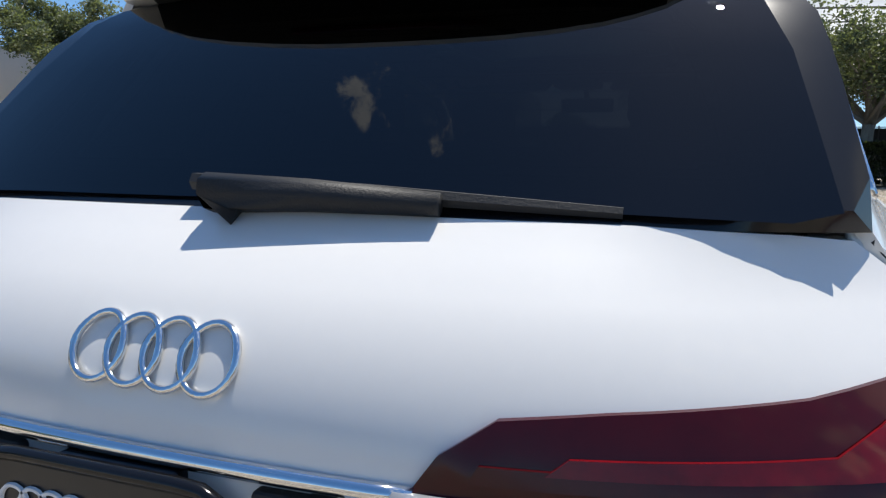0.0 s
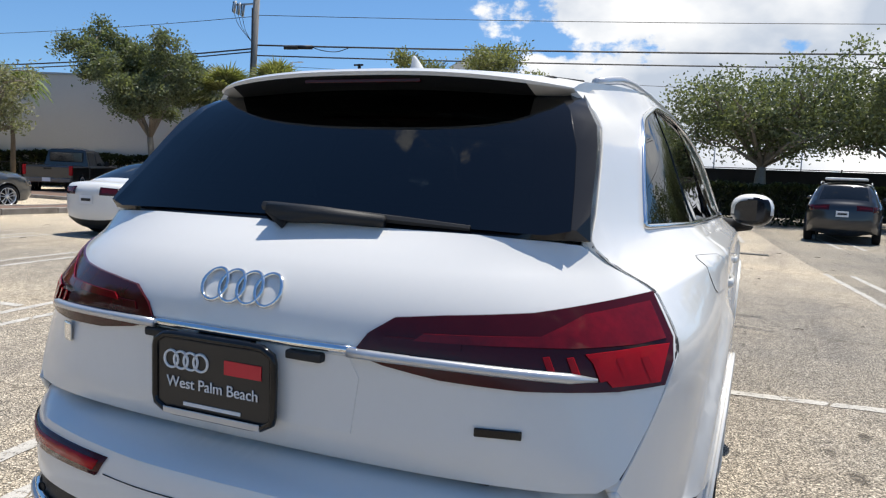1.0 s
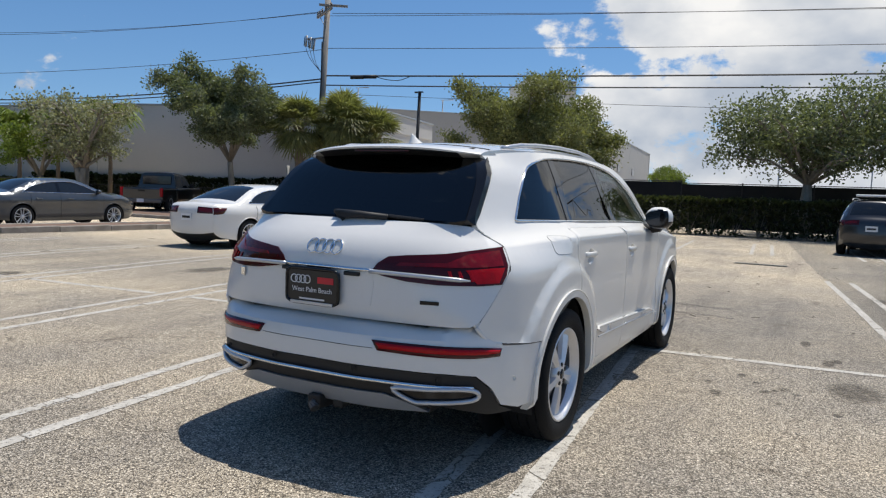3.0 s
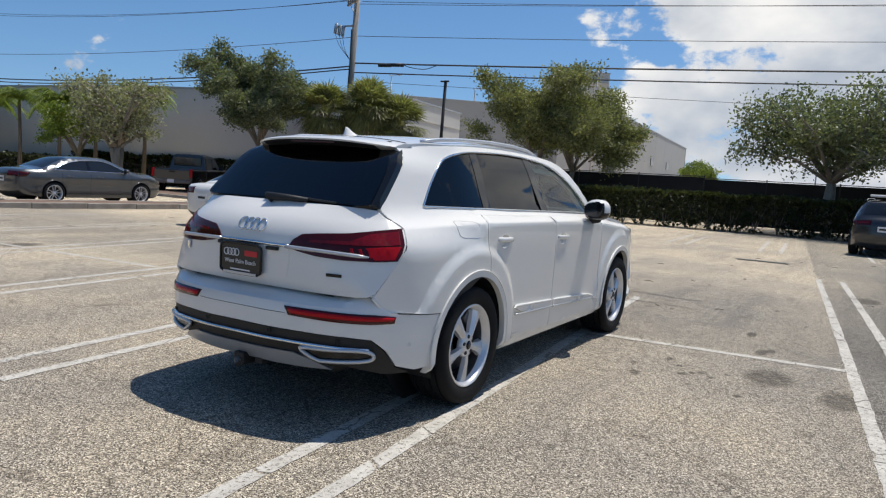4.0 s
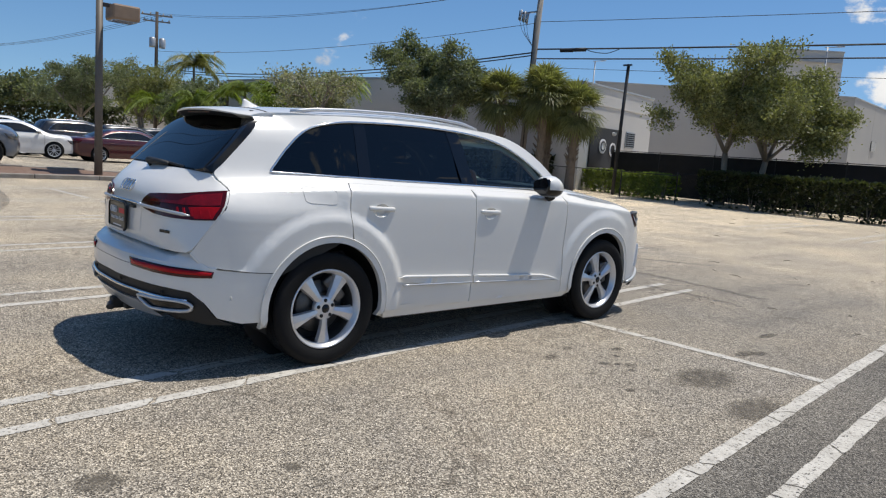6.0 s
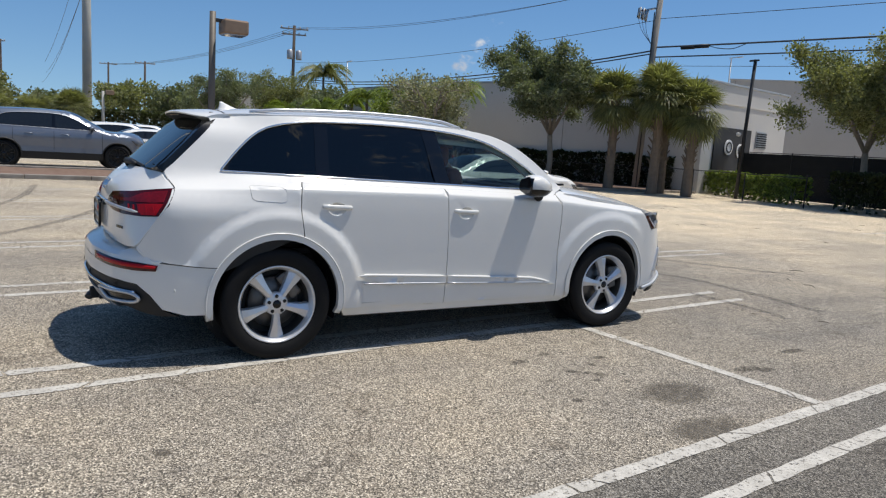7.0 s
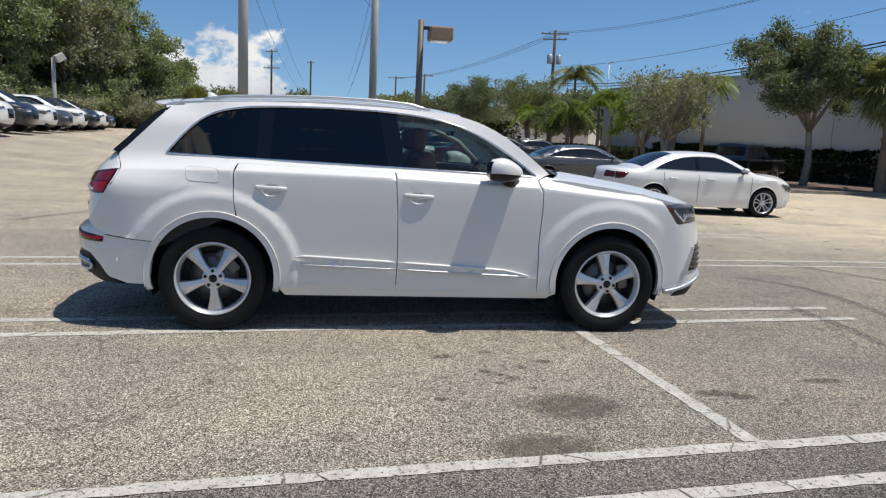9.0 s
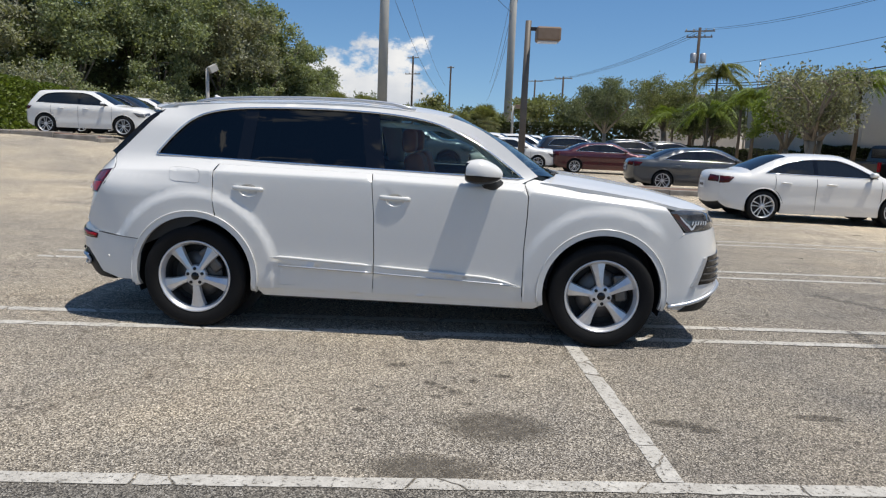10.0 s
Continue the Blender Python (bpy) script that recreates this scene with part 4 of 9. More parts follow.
for x, y, h, w, sd, lf, k, st, lb in TREES:
    tree("tree", x, y, h, w, sd, lf, int(k * 4.0), 0.19, 0.36 if st == 1 else 0.38, 0.125 if st == 1 else 0.15, lb, 0.29 if st == 1 else 0.52, stems=st)
WOOD = ((-47.5, -27.0, 14.5, 5.0, "leaf_wood"), (-52.0, -22.5, 14.5, 5.0, "leaf_wood"), (-57, -19.5, 13.5, 4.8, "leaf_pale"), (-62, -17.2, 12.0, 4.6, "leaf_wood"), (-67.5, -15.0, 10.0, 4.2, "leaf_wood"),
        (-44, -32.0, 15.0, 5.0, "leaf_pale"), (-41, -37.0, 14.5, 5.0, "leaf_wood"), (-60, -27, 15, 5.5, "leaf_wood"), (-50, -30.0, 15.5, 5.0, "leaf_pale"), (-55, -25.5, 15.0, 5.0, "leaf_wood"), (-65, -20.5, 12.5, 4.6, "leaf_wood"))
for i, (x, y, h, w, lf) in enumerate(WOOD):
    tree("tree", x, y, h, w, 30 + i, lf, 30000, 0.22, 0.16 + 0.03 * (i % 4), 0.25, "tall dense tree of the wood behind parked cars", 0.05)
for i in range(13):
    tree("shrub", -65.0 + 2.05 * i, -12.4 - 1.12 * i + 1.3 * math.sin(2.3 * i), 3.6 + 1.3 * math.sin(1.7 * i + 1), 2.3 + 0.4 * math.sin(3.1 * i), 140 + i, "leaf_wood" if i % 3 else "leaf_pale", 6500, 0.07, 0.12, 0.2, "rounded leafy shrub under tall trees", 0.02, stems=2)
for i, (x, y, h, w, lf) in enumerate(((-82, -2.0, 5.5, 3.6, "leaf_olive"), (-86, 10.5, 7.0, 3.8, "leaf_olive"), (-84, 16, 6.8, 4.0, "leaf_dark"), (-86, 21.5, 6.6, 4.2, "leaf_dark"), (-76, 27.5, 7.2, 4.4, "leaf_olive"),
                                      (-70, 31.5, 6.6, 4.0, "leaf_olive"), (-58, 28.6, 6.2, 3.4, "leaf_dark"), (-56, 33.0, 6.8, 3.6, "leaf_olive"), (-64, 26.0, 6.4, 3.4, "leaf_dark"), (-90, 4.0, 5.0, 3.4, "leaf_dark"), (-100, -14, 5.5, 4.5, "leaf_dark"), (-88, -9, 4.0, 3.5, "leaf_olive"))):
    tree("tree", x, y, h, w, 50 + i, lf, 6000, 0.2, 0.3, 0.38, "rounded tree across the road", 0.2)
for i, (x, y, h) in enumerate(((-20.6, 24.7, 4.0), (-18.6, 25.6, 4.3), (-19.4, 27.0, 3.9), (-17.4, 26.6, 3.6))):
    fan_palm(x, y, h + 0.35, 70 + i, 1.75)
PALMS = ((-40.5, 20.6, 4.3, 1.8), (-37.5, 21.2, 4.2, 1.8), (-44.0, 21.0, 4.1, 1.8), (-31.2, 22.2, 4.6, 1.8), (-52.0, 21.8, 6.6, 2.7), (-47.0, 19.8, 3.6, 2.2), (-51.0, 18.4, 3.4, 2.2), (-35.6, 22.2, 4.3, 1.7))
for i, (x, y, h, r) in enumerate(PALMS):
    feather_palm(x, y, h, 80 + i, r, "leaf_palm" if i == 4 else "leaf_bright")


for i, (x, y) in enumerate(((-66.5, -4.6), (-66.2, -2.0), (-63.4, -7.6), (-65.0, 1.2), (-62.5, -10.2), (-64.6, 4.0))):
    fan_palm(x, y, 2.3 + 0.25 * (i % 3), 90 + i, 2.0)


# ---- buildings ----
def building(name, corners, height, mat, label, seams=6.0, band=0.0):
    """A flat-roofed block on a closed outline; wall panels with joints and a parapet cap."""
    bld = thing(name, label, "building")
    n = len(corners)
    for i in range(n):
        a, b = Vector((*corners[i], 0)), Vector((*corners[(i + 1) % n], 0))
        d = b - a
        k = max(1, int(d.length / seams))
        nrm = Vector((d.y, -d.x, 0)).normalized()
        for j in range(k):
            p = a + d * (j + 0.5) / k - nrm * 0.15
            m = Matrix.Rotation(math.atan2(d.y, d.x), 4, "Z")
            part("wall_panel", box_bm((d.length / k - 0.04, 0.3, height + 1.0), (*p.xy, height / 2 - 0.5), 0.0, m), mat, bld)
        m = Matrix.Rotation(math.atan2(d.y, d.x), 4, "Z")
        mid = a + d / 2 - nrm * 0.15
        part("parapet_cap", box_bm((d.length + 0.1, 0.42, 0.12), (*mid.xy, height + 0.06), 0.02, m), M["galv"], bld)
        part("inner_wall", box_bm((d.length - 0.3, 0.1, height + 0.9), (*(mid - nrm * 0.22).xy, height / 2 - 0.5), 0.0, m), M["trim_dark"], bld)
    bm = bmesh.new()
    bm.faces.new([bm.verts.new((*c, height - 0.4)) for c in corners])
    part("roof", bm, M["wall_pale"], bld)
    return bld


warehouse = building("warehouse", [(-20.1, 30.6), (-21.6, 39.8), (-40.0, 42.0), (-50.0, 36.0), (-50.0, 23.7), (-36.0, 25.0)], 5.75, M["wall_store"], "grey painted warehouse with flat roof")
wd = (Vector((-21.6, 39.8, 0)) - Vector((-20.1, 30.6, 0))).normalized()
wm = Matrix.Rotation(math.atan2(wd.y, wd.x), 4, "Z")
wn_out = Vector((wd.y, -wd.x, 0))


def on_wall(s, z, out=0.03):
    return Vector((-20.1, 30.6, z)) + wd * s + wn_out * out


# no hollow in the wall: a flat black panel gives the recess its shade
part("recess_shade_panel", box_bm((3.9, 0.08, 2.3), on_wall(3.1, 2.35), 0.0, wm), M["trim_dark"], warehouse, "flat black panel standing for the shaded entrance recess")
part("sign_disc", lathe_bm([(0.0, 0.0), (0.42, 0.0), (0.42, 0.04), (0.0, 0.04)], "Z", 28), M["text_white"], warehouse).matrix_basis = Matrix.Translation(on_wall(2.6, 2.45, 0.09)) @ wm @ pose(0, 0, 0, 90)
part("sign_arc", lathe_bm([(0.22, 0.0), (0.3, 0.0), (0.3, 0.05), (0.22, 0.05)], "Z", 24), M["trim_dark"], warehouse).matrix_basis = Matrix.Translation(on_wall(2.6, 2.45, 0.11)) @ wm @ pose(0, 0, 0, 90)
part("sign_disc", lathe_bm([(0.3, 0.0), (0.4, 0.0), (0.4, 0.04), (0.3, 0.04)], "Z", 28), M["text_white"], warehouse).matrix_basis = Matrix.Translation(on_wall(3.9, 2.3, 0.09)) @ wm @ pose(0, 0, 0, 90)
vent = part("wall_vent", box_bm((1.2, 0.06, 1.0), on_wall(6.3, 3.0, 0.03), 0.01, wm), M["galv"], warehouse, "grey louvred wall vent")
for i in range(7):
    part("vent_slat", box_bm((1.1, 0.05, 0.07), on_wall(6.3, 2.62 + 0.125 * i, 0.085), 0.0, wm), M["plastic_black"], warehouse)
part("band", box_bm((9.2, 0.04, 0.07), on_wall(4.6, 4.75, 0.02), 0.0, wm), M["wall_pale"], warehouse)

hall = building("hall", [(-37.5, 54.5), (-20.2, 70.2), (-26.0, 127.0), (-60.0, 110.0)], 9.0, M["wall_grey"], "large grey hall with flat roof behind trees", 8.0)
side = (Vector((-26.0, 127.0, 0)) - Vector((-20.2, 70.2, 0))).normalized()
sm, so = Matrix.Rotation(math.atan2(side.y, side.x), 4, "Z"), Vector((side.y, -side.x, 0))
for s in (9.0, 17.5, 22.0, 36.0):
    for z, h in ((5.1, 1.0), (2.2, 1.6)):
        if (s == 17.5) == (z < 3):
            part("window", box_bm((1.7, 0.08, h), Vector((-20.2, 70.2, z)) + side * s + so * 0.05, 0.0, sm), M["dark_glass"], hall)
penthouse = building("roof_plant_room", [(-24.2, 63.8), (-20.6, 67.2), (-24.0, 74.0), (-29.0, 70.0)], 12.6, M["wall_pale"], "pale plant room rising above the hall", 9.0)
part("vent_band", box_bm((4.6, 0.05, 0.5), (-22.2, 65.3, 11.9), 0.0, pose(0, 0, 0, 0, 0, 43.4)), M["galv"], penthouse)
building("shop_building", [(-100, 26), (-92, 38), (-110, 50), (-125, 34)], 8.2, M["wall_pale"], "pale low commercial building across the road", 7.0)
building("shop_building", [(-72, 33), (-62, 40), (-78, 60), (-95, 50)], 6.5, M["wall_pale"], "pale low commercial building across the road", 7.0)
building("shop_building", [(-20, 95), (30, 110), (20, 130), (-20, 128)], 1.7, M["wall_grey"], "distant low pale building", 10.0)


# ---- fences ----
def screen_fence(name, a, b, height, label, gap=3.0, solid=True, base=0.05):
    f = thing(name, label, "fence")
    a, b = Vector((*a, 0)), Vector((*b, 0))
    d = b - a
    k = max(1, int(d.length / gap))
    m = Matrix.Rotation(math.atan2(d.y, d.x), 4, "Z")
    for i in range(k + 1):
        p = a.lerp(b, i / k)
        part("post", tube_bm([(p.x, p.y, gz(p.x, p.y) - 0.2), (p.x, p.y, gz(p.x, p.y) + height + 0.06)], 0.03, 8), M["trim_dark"], f)
    z = gz(*a.lerp(b, 0.5).xy)
    part("top_rail", tube_bm([(a.x, a.y, z + height), (b.x, b.y, z + height)], 0.022, 6), M["trim_dark"], f)
    if solid:
        bm = grid_bm(lambda s, h: tuple(a.lerp(b, s).xy + Vector((-d.y, d.x)).normalized() * 0.05 * math.sin(s * k * 6.28)) + (z + base + h * (height - base - 0.05),), np.linspace(0, 1, k * 6), (0, 0.5, 1))
        part("mesh_screen", bm, M["screen"], f, "black windscreen fabric", True)
    else:
        bm = bmesh.new()
        n = int(d.length / 0.16)
        for i in range(n):
            for s in (1, -1):
                p, q = a + d * (i / n), a + d * min(1, max(0, (i + s * height / 0.16) / n))
                p, q = Vector((p.x, p.y, z + 0.05)), Vector((q.x, q.y, z + height))
                if abs((q - p).xy.length - height) < 0.2:
                    tube_bm([p, q], 0.004, 3, bm)
        part("chain_link", bm, M["trim_dark"], f, "black chain-link mesh")
    return f


screen_fence("screen_fence", (-20.0, 33.6), (-4.0, 33.2), 2.35, "black screened fence behind the hedge")
notice_fence = screen_fence("screen_fence", (-4.6, 35.0), (30.0, 37.0), 2.3, "black screened fence behind the hedge")
screen_fence("chain_link_fence", (-40.0, 22.5), (-22.0, 29.0), 1.2, "low black chain-link fence before shrubs", 3.0, False)
screen_fence("chain_link_fence", (-22.0, 29.0), (-12.3, 27.9), 1.25, "low black chain-link fence before a hedge", 2.8, False)
screen_fence("chain_link_fence", (-12.3, 27.9), (-11.4, 33.0), 1.35, "grey chain-link gate panel standing open", 1.6, False)
screen_fence("rail_fence", (-64.0, 15.0), (-40.0, 22.5), 1.4, "black rail fence along the far lot", 2.4, False)
for x, z in ((-3.5, 1.15), (-0.6, 1.12)):
    at = Vector((x * 1.12, 36.0 + (x * 1.12 + 3.4) * 0.06 - 0.10, z + 0.42))
    sg = part("notice", box_bm((0.34, 0.02, 0.42), at, 0.004), M["text_white"], notice_fence, "small white notice")
    part("print_bar", box_bm((0.22, 0.006, 0.06), at + Vector((0, -0.014, 0.06))), M["trim_dark"], sg)
    part("print_bar", box_bm((0.22, 0.006, 0.04), at + Vector((0, -0.014, -0.06))), M["trim_dark"], sg)


# ---- poles, lamps, wires ----
def pole_thing(name, x, y, height, r0, r1, mat, label, category="utility pole", lean=(0, 0)):
    p = thing(name, label, category, pose(x, y, gz(x, y)))
    part("shaft", tube_bm([(0, 0, -0.3), (lean[0] * 0.5, lean[1] * 0.5, height / 2), (lean[0], lean[1], height)], [r0, (r0 + r1) / 2, r1], 12), M[mat], p, "", True)
    return p


upole = pole_thing("utility_pole", -22.3, 28.3, 11.6, 0.19, 0.15, "wood_pole", "weathered wooden utility pole with insulators", lean=(0.35, 0.25))
ARM = pose(0.33, 0.23, 0, 0, 0, -35)
part("crossarm", box_bm((2.5, 0.11, 0.14), (0, 0, 0), 0.01), M["wood_pole"], upole).matrix_basis = ARM @ pose(0, -0.16, 10.75)
part("crossarm", box_bm((1.5, 0.10, 0.12), (0, 0, 0), 0.01), M["wood_pole"], upole).matrix_basis = ARM @ pose(0.55, 0.16, 11.05, 0, 0, 70)
for sx in (-1, 1):
    part("arm_brace", tube_bm([(sx * 0.7, -0.2, 10.7), (0, -0.16, 10.1)], 0.025, 5), M["galv"], upole).matrix_basis = ARM
for dx in (-1.15, -0.75, -0.35, 0.4, 0.8, 1.15):
    part("insulator", lathe_bm([(0.0, 0.0), (0.05, 0.0), (0.075, 0.06), (0.035, 0.1), (0.07, 0.15), (0.03, 0.2), (0.0, 0.27)], "Z", 10), M["steel_dark"], upole).matrix_basis = ARM @ pose(dx, -0.16, 10.82)
for dx, h in ((-0.30, 9.1), (-0.55, 9.2), (-0.82, 9.3)):
    cs = part("cutout_switch", tube_bm([(dx, 0.0, h + 0.3), (dx - 0.09, 0.0, h - 0.28)], 0.06, 8), M["galv"], upole, "grey cutout switch", True)
    part("fuse_tube", tube_bm([(dx - 0.14, 0.0, h + 0.28), (dx - 0.2, 0.0, h - 0.22)], 0.025, 6), M["trim_dark"], cs)
    part("riser_wire", tube_bm(smooth_line([(dx - 0.09, 0, h - 0.28), (dx * 0.75, 0, h - 0.9), (0.16, 0.0, 7.6)], 4), 0.014, 4), M["wire"], upole)
part("bracket", box_bm((1.0, 0.07, 0.09), (-0.3, 0.06, 9.42), 0.01), M["galv"], upole)
part("conduit", tube_bm([(0.2, -0.12, 0), (0.24, -0.05, 9.2)], 0.03, 6), M["trim_dark"], upole)

bpost = pole_thing("camera_post", -16.9, 29.6, 6.6, 0.09, 0.08, "trim_dark", "slim black post with a security camera", "post", lean=(0.12, 0.1))
part("camera_dome", lathe_bm([(0.0, -0.12), (0.1, -0.08), (0.12, 0.0), (0.1, 0.06), (0.0, 0.08)], "Z", 14), M["text_white"], bpost, "white camera dome", True).matrix_basis = pose(-0.16, -0.12, 3.1)
part("top_arm", box_bm((0.5, 0.08, 0.08), (0.1, 0.05, 6.55), 0.01), M["trim_dark"], bpost)
pole_thing("marker_post", -24.2, 28.2, 2.6, 0.11, 0.10, "concrete_pole", "short pale concrete stub post", "post")

lamp = pole_thing("area_lamp", -16.2, 4.55, 4.95, 0.11, 0.09, "post_bronze", "car park lamp with square bronze head", "street lamp")
part("arm", box_bm((0.12, 0.3, 0.1), (0.0, 0.18, 4.72), 0.01), M["trim_dark"], lamp)
part("head", box_bm((0.7, 0.72, 0.40), (0.0, 0.60, 4.56), 0.05), M["bronze"], lamp, "brown box lamp head")
part("lens", box_bm((0.55, 0.6, 0.03), (0.0, 0.60, 4.35), 0.005), M["lamp_clear"], lamp)
lamp2 = pole_thing("area_lamp", -71.5, 7.0, 4.8, 0.16, 0.12, "concrete_pole", "car park lamp with square bronze head", "street lamp")
part("head", box_bm((0.6, 0.75, 0.4), (0.0, 0.6, 4.7), 0.04), M["bronze"], lamp2)
lamp3 = pole_thing("area_lamp", -46.5, -16.6, 4.6, 0.16, 0.12, "concrete_pole", "car park lamp with tilted head", "street lamp")
part("head", box_bm((0.5, 0.6, 0.5), (0.0, 0.4, 4.6), 0.04, pose(0, 0, 0, 30, 0, 40)), M["concrete_pole"], lamp3)
pole_thing("transmission_pole", -82.0, -8.4, 30, 0.62, 0.5, "concrete_pole", "tall thick concrete transmission pole")
pole_thing("transmission_pole", -94.0, 7.4, 30, 0.55, 0.45, "concrete_pole", "tall thick concrete transmission pole")


def line_pole(x, y, height, label="wooden line pole with crossarms", arms=((0.3, 2.4),), turn=20):
    p = pole_thing("line_pole", x, y, height, 0.2, 0.15, "pole_brown", label)
    for dz, w in arms:
        part("crossarm", box_bm((w, 0.12, 0.14), (0, 0, height - dz), 0.01, pose(0, 0, 0, 0, 0, turn)), M["wood_pole"], p)
        for s in (-0.45, -0.2, 0.2, 0.45):
            c = Matrix.Rotation(radians(turn), 3, "Z") @ Vector((s * w, 0, 0))
            part("insulator", lathe_bm([(0.0, 0.0), (0.06, 0.0), (0.08, 0.1), (0.0, 0.22)], "Z", 8), M["concrete_pole"], p).matrix_basis = pose(c.x, c.y, height - dz + 0.07)
    return p


big = line_pole(-71.8, 25.9, 13.6, "wooden pole with crossarms and transformers", ((0.35, 3.0), (0.95, 2.6)), 70)
for dy in (-0.5, 0.5):
    part("transformer", lathe_bm([(0.0, 0.0), (0.3, 0.0), (0.32, 0.1), (0.32, 0.9), (0.2, 1.0), (0.0, 1.0)], "Z", 14), M["galv"], big, "grey transformer can", True).matrix_basis = pose(0.25, dy, 10.0)
line_pole(-118, 17.5, 12.0, arms=((0.3, 3.0),), turn=80)
line_pole(-140, 14.5, 13.0, arms=((0.3, 3.0),), turn=80)
line_pole(-120, -8.2, 14.0, arms=((0.3, 2.4), (3.0, 3.2)), turn=60)
line_pole(-130, -2.0, 14.0, arms=((0.3, 1.5),), turn=60)
for x, y, h in ((-58.0, 26.5, 6.4), (-42.0, 60.0, 12.0), (-34.0, 64.0, 11.0), (-20.0, 62.0, 12.4), (-76.0, 34.0, 11.0), (7.0, 100.0, 8.0), (-3.0, 92.0, 7.0)):
    sl = pole_thing("street_light", x, y, h, 0.10, 0.06, "galv", "slim grey street light on a tall mast", "street lamp")
    part("arm", box_bm((1.3, 0.08, 0.06), (0.4, 0, h - 0.03), 0.01), M["galv"], sl)
    part("lamp_head", box_bm((0.6, 0.2, 0.09), (1.0, 0, h - 0.03), 0.02), M["galv"], sl)


def wire(a, b, sag, radius, label="sagging black overhead cable"):
    a, b = Vector(a), Vector(b)
    pts = []
    for i in range(17):
        s = i / 16
        p = a.lerp(b, s)
        p.z -= sag * 4 * s * (1 - s)
        pts.append(p)
    ob = part("overhead_cable", tube_bm(pts, radius, 5), M["wire"])
    return tagged(ob, label, "cable", "overhead cables")


PX, PY = -22.0, 28.5
case = thing("cable_splice", "black splice case hanging on telephone cable", "cable splice", pose(-19.6, 29.1, 7.28))
part("case", tube_bm([(-0.42, -0.1, 0), (0.42, 0.1, 0.0)], 0.10, 10), M["trim_dark"], case, "", True)
part("slack_loop", tube_bm(smooth_line([(0.42, 0.1, 0), (0.9, 0.22, -0.14), (1.6, 0.4, -0.2), (2.2, 0.55, -0.02)], 4), 0.02, 5), M["wire"], case, "", True)
wire((PX, PY, 10.75), (-71.8, 26.6, 13.3), 0.9, 0.014)
wire((PX - 0.5, PY, 10.7), (-71.8, 25.2, 13.3), 0.9, 0.014)
wire((PX, PY, 10.5), (40, 44, 10.9), 0.5, 0.014)
wire((PX + 0.4, PY, 10.6), (40, 44.4, 10.7), 0.5, 0.014)
wire((PX, PY, 8.75), (-71.8, 25.9, 9.6), 0.7, 0.016)
wire((PX, PY, 8.8), (40, 44, 9.2), 0.4, 0.016)
wire((PX, PY, 7.2), (-71.8, 25.9, 7.9), 0.9, 0.042, "thick black telephone cable")
wire((PX, PY, 7.05), (-71.8, 25.9, 7.7), 0.95, 0.034, "thick black telephone cable")
wire((PX, PY, 7.35), (40, 44, 8.0), 0.35, 0.042, "thick black telephone cable")
wire((PX, PY, 6.85), (40, 44, 7.4), 0.4, 0.034, "thick black telephone cable")
wire((PX, PY, 6.4), (40, 50, 5.8), 0.3, 0.012)
for dz in (0, 0.5, 1.0):
    wire((-71.8, 25.9 + dz, 13.3), (-140, 14.5 + dz, 12.7), 1.2, 0.02)
for i, (y0, z0) in enumerate(((-7.5, 24.0), (-8.5, 20.0), (8.0, 26.0), (8.4, 22.0), (7.2, 18.0))):
    wire((-82 if i < 2 else -94, y0, z0), (-200, y0 * 0.8, z0 * 0.62), 2.0, 0.03)
    wire((-82 if i < 2 else -94, y0, z0), (0, y0 * 2.2 - 30, z0 + 10), 3.0, 0.03)
case = thing("splice_case", "black cable splice case hanging on the line", "cable box", pose(-20.2, 28.9, 7.25))
part("body", tube_bm([(-0.35, -0.08, 0), (0.35, 0.08, 0)], 0.1, 8), M["wire"], case)


# ---- the white car: surfaces ----
SIDE_Z = (0.20, 0.30, 0.36, 0.46, 0.60, 0.78, 0.95, 1.04, 1.12, 1.156, 1.168, 1.19, 1.215, 1.25, 1.35, 1.45, 1.55, 1.62, 1.66, 1.70)
SIDE_X = (0.90, 0.935, 0.948, 0.950, 0.956, 0.962, 0.9645, 0.9645, 0.962, 0.960, 0.945, 0.908, 0.873, 0.840, 0.802, 0.767, 0.727, 0.692, 0.668, 0.632)
TAPER_Y = (0.0, 0.165, 0.245, 0.335, 0.45, 0.58, 0.80, 1.15, 4.0, 4.35, 4.60, 4.80, 4.92)
TAPER = (0.36, 0.200, 0.132, 0.086, 0.050, 0.027, 0.009, 0.0, 0.0, 0.012, 0.036, 0.085, 0.15)
HANDLES = ((1.495, 1.043), (2.562, 1.020))
HUBS = (1.09, 4.085)


def fair(xs, ys, sigma, n=600):
    """A dense table of a fair curve through loosely given stations."""
    pad = 4 * sigma
    t = np.linspace(xs[0] - pad, xs[-1] + pad, n)
    v = np.interp(t, xs, ys)
    v = np.where(t < xs[0], ys[0] + (t - xs[0]) * (ys[1] - ys[0]) / (xs[1] - xs[0]), v)
    v = np.where(t > xs[-1], ys[-1] + (t - xs[-1]) * (ys[-1] - ys[-2]) / (xs[-1] - xs[-2]), v)
    k = np.exp(-0.5 * ((t[:, None] - t[None, :]) / sigma) ** 2)
    return np.stack([t, (k @ v) / k.sum(1)], 1)


SIDE = fair(SIDE_Z, SIDE_X, 0.005)
NARROW = fair(TAPER_Y, TAPER, 0.06)


def shoulder_z(y):
    """Height of the crease below the windows."""
    return float(np.interp(y, (0.47, 1.24, 2.39, 3.5, 4.5), (1.146, 1.172, 1.159, 1.126, 1.03)))


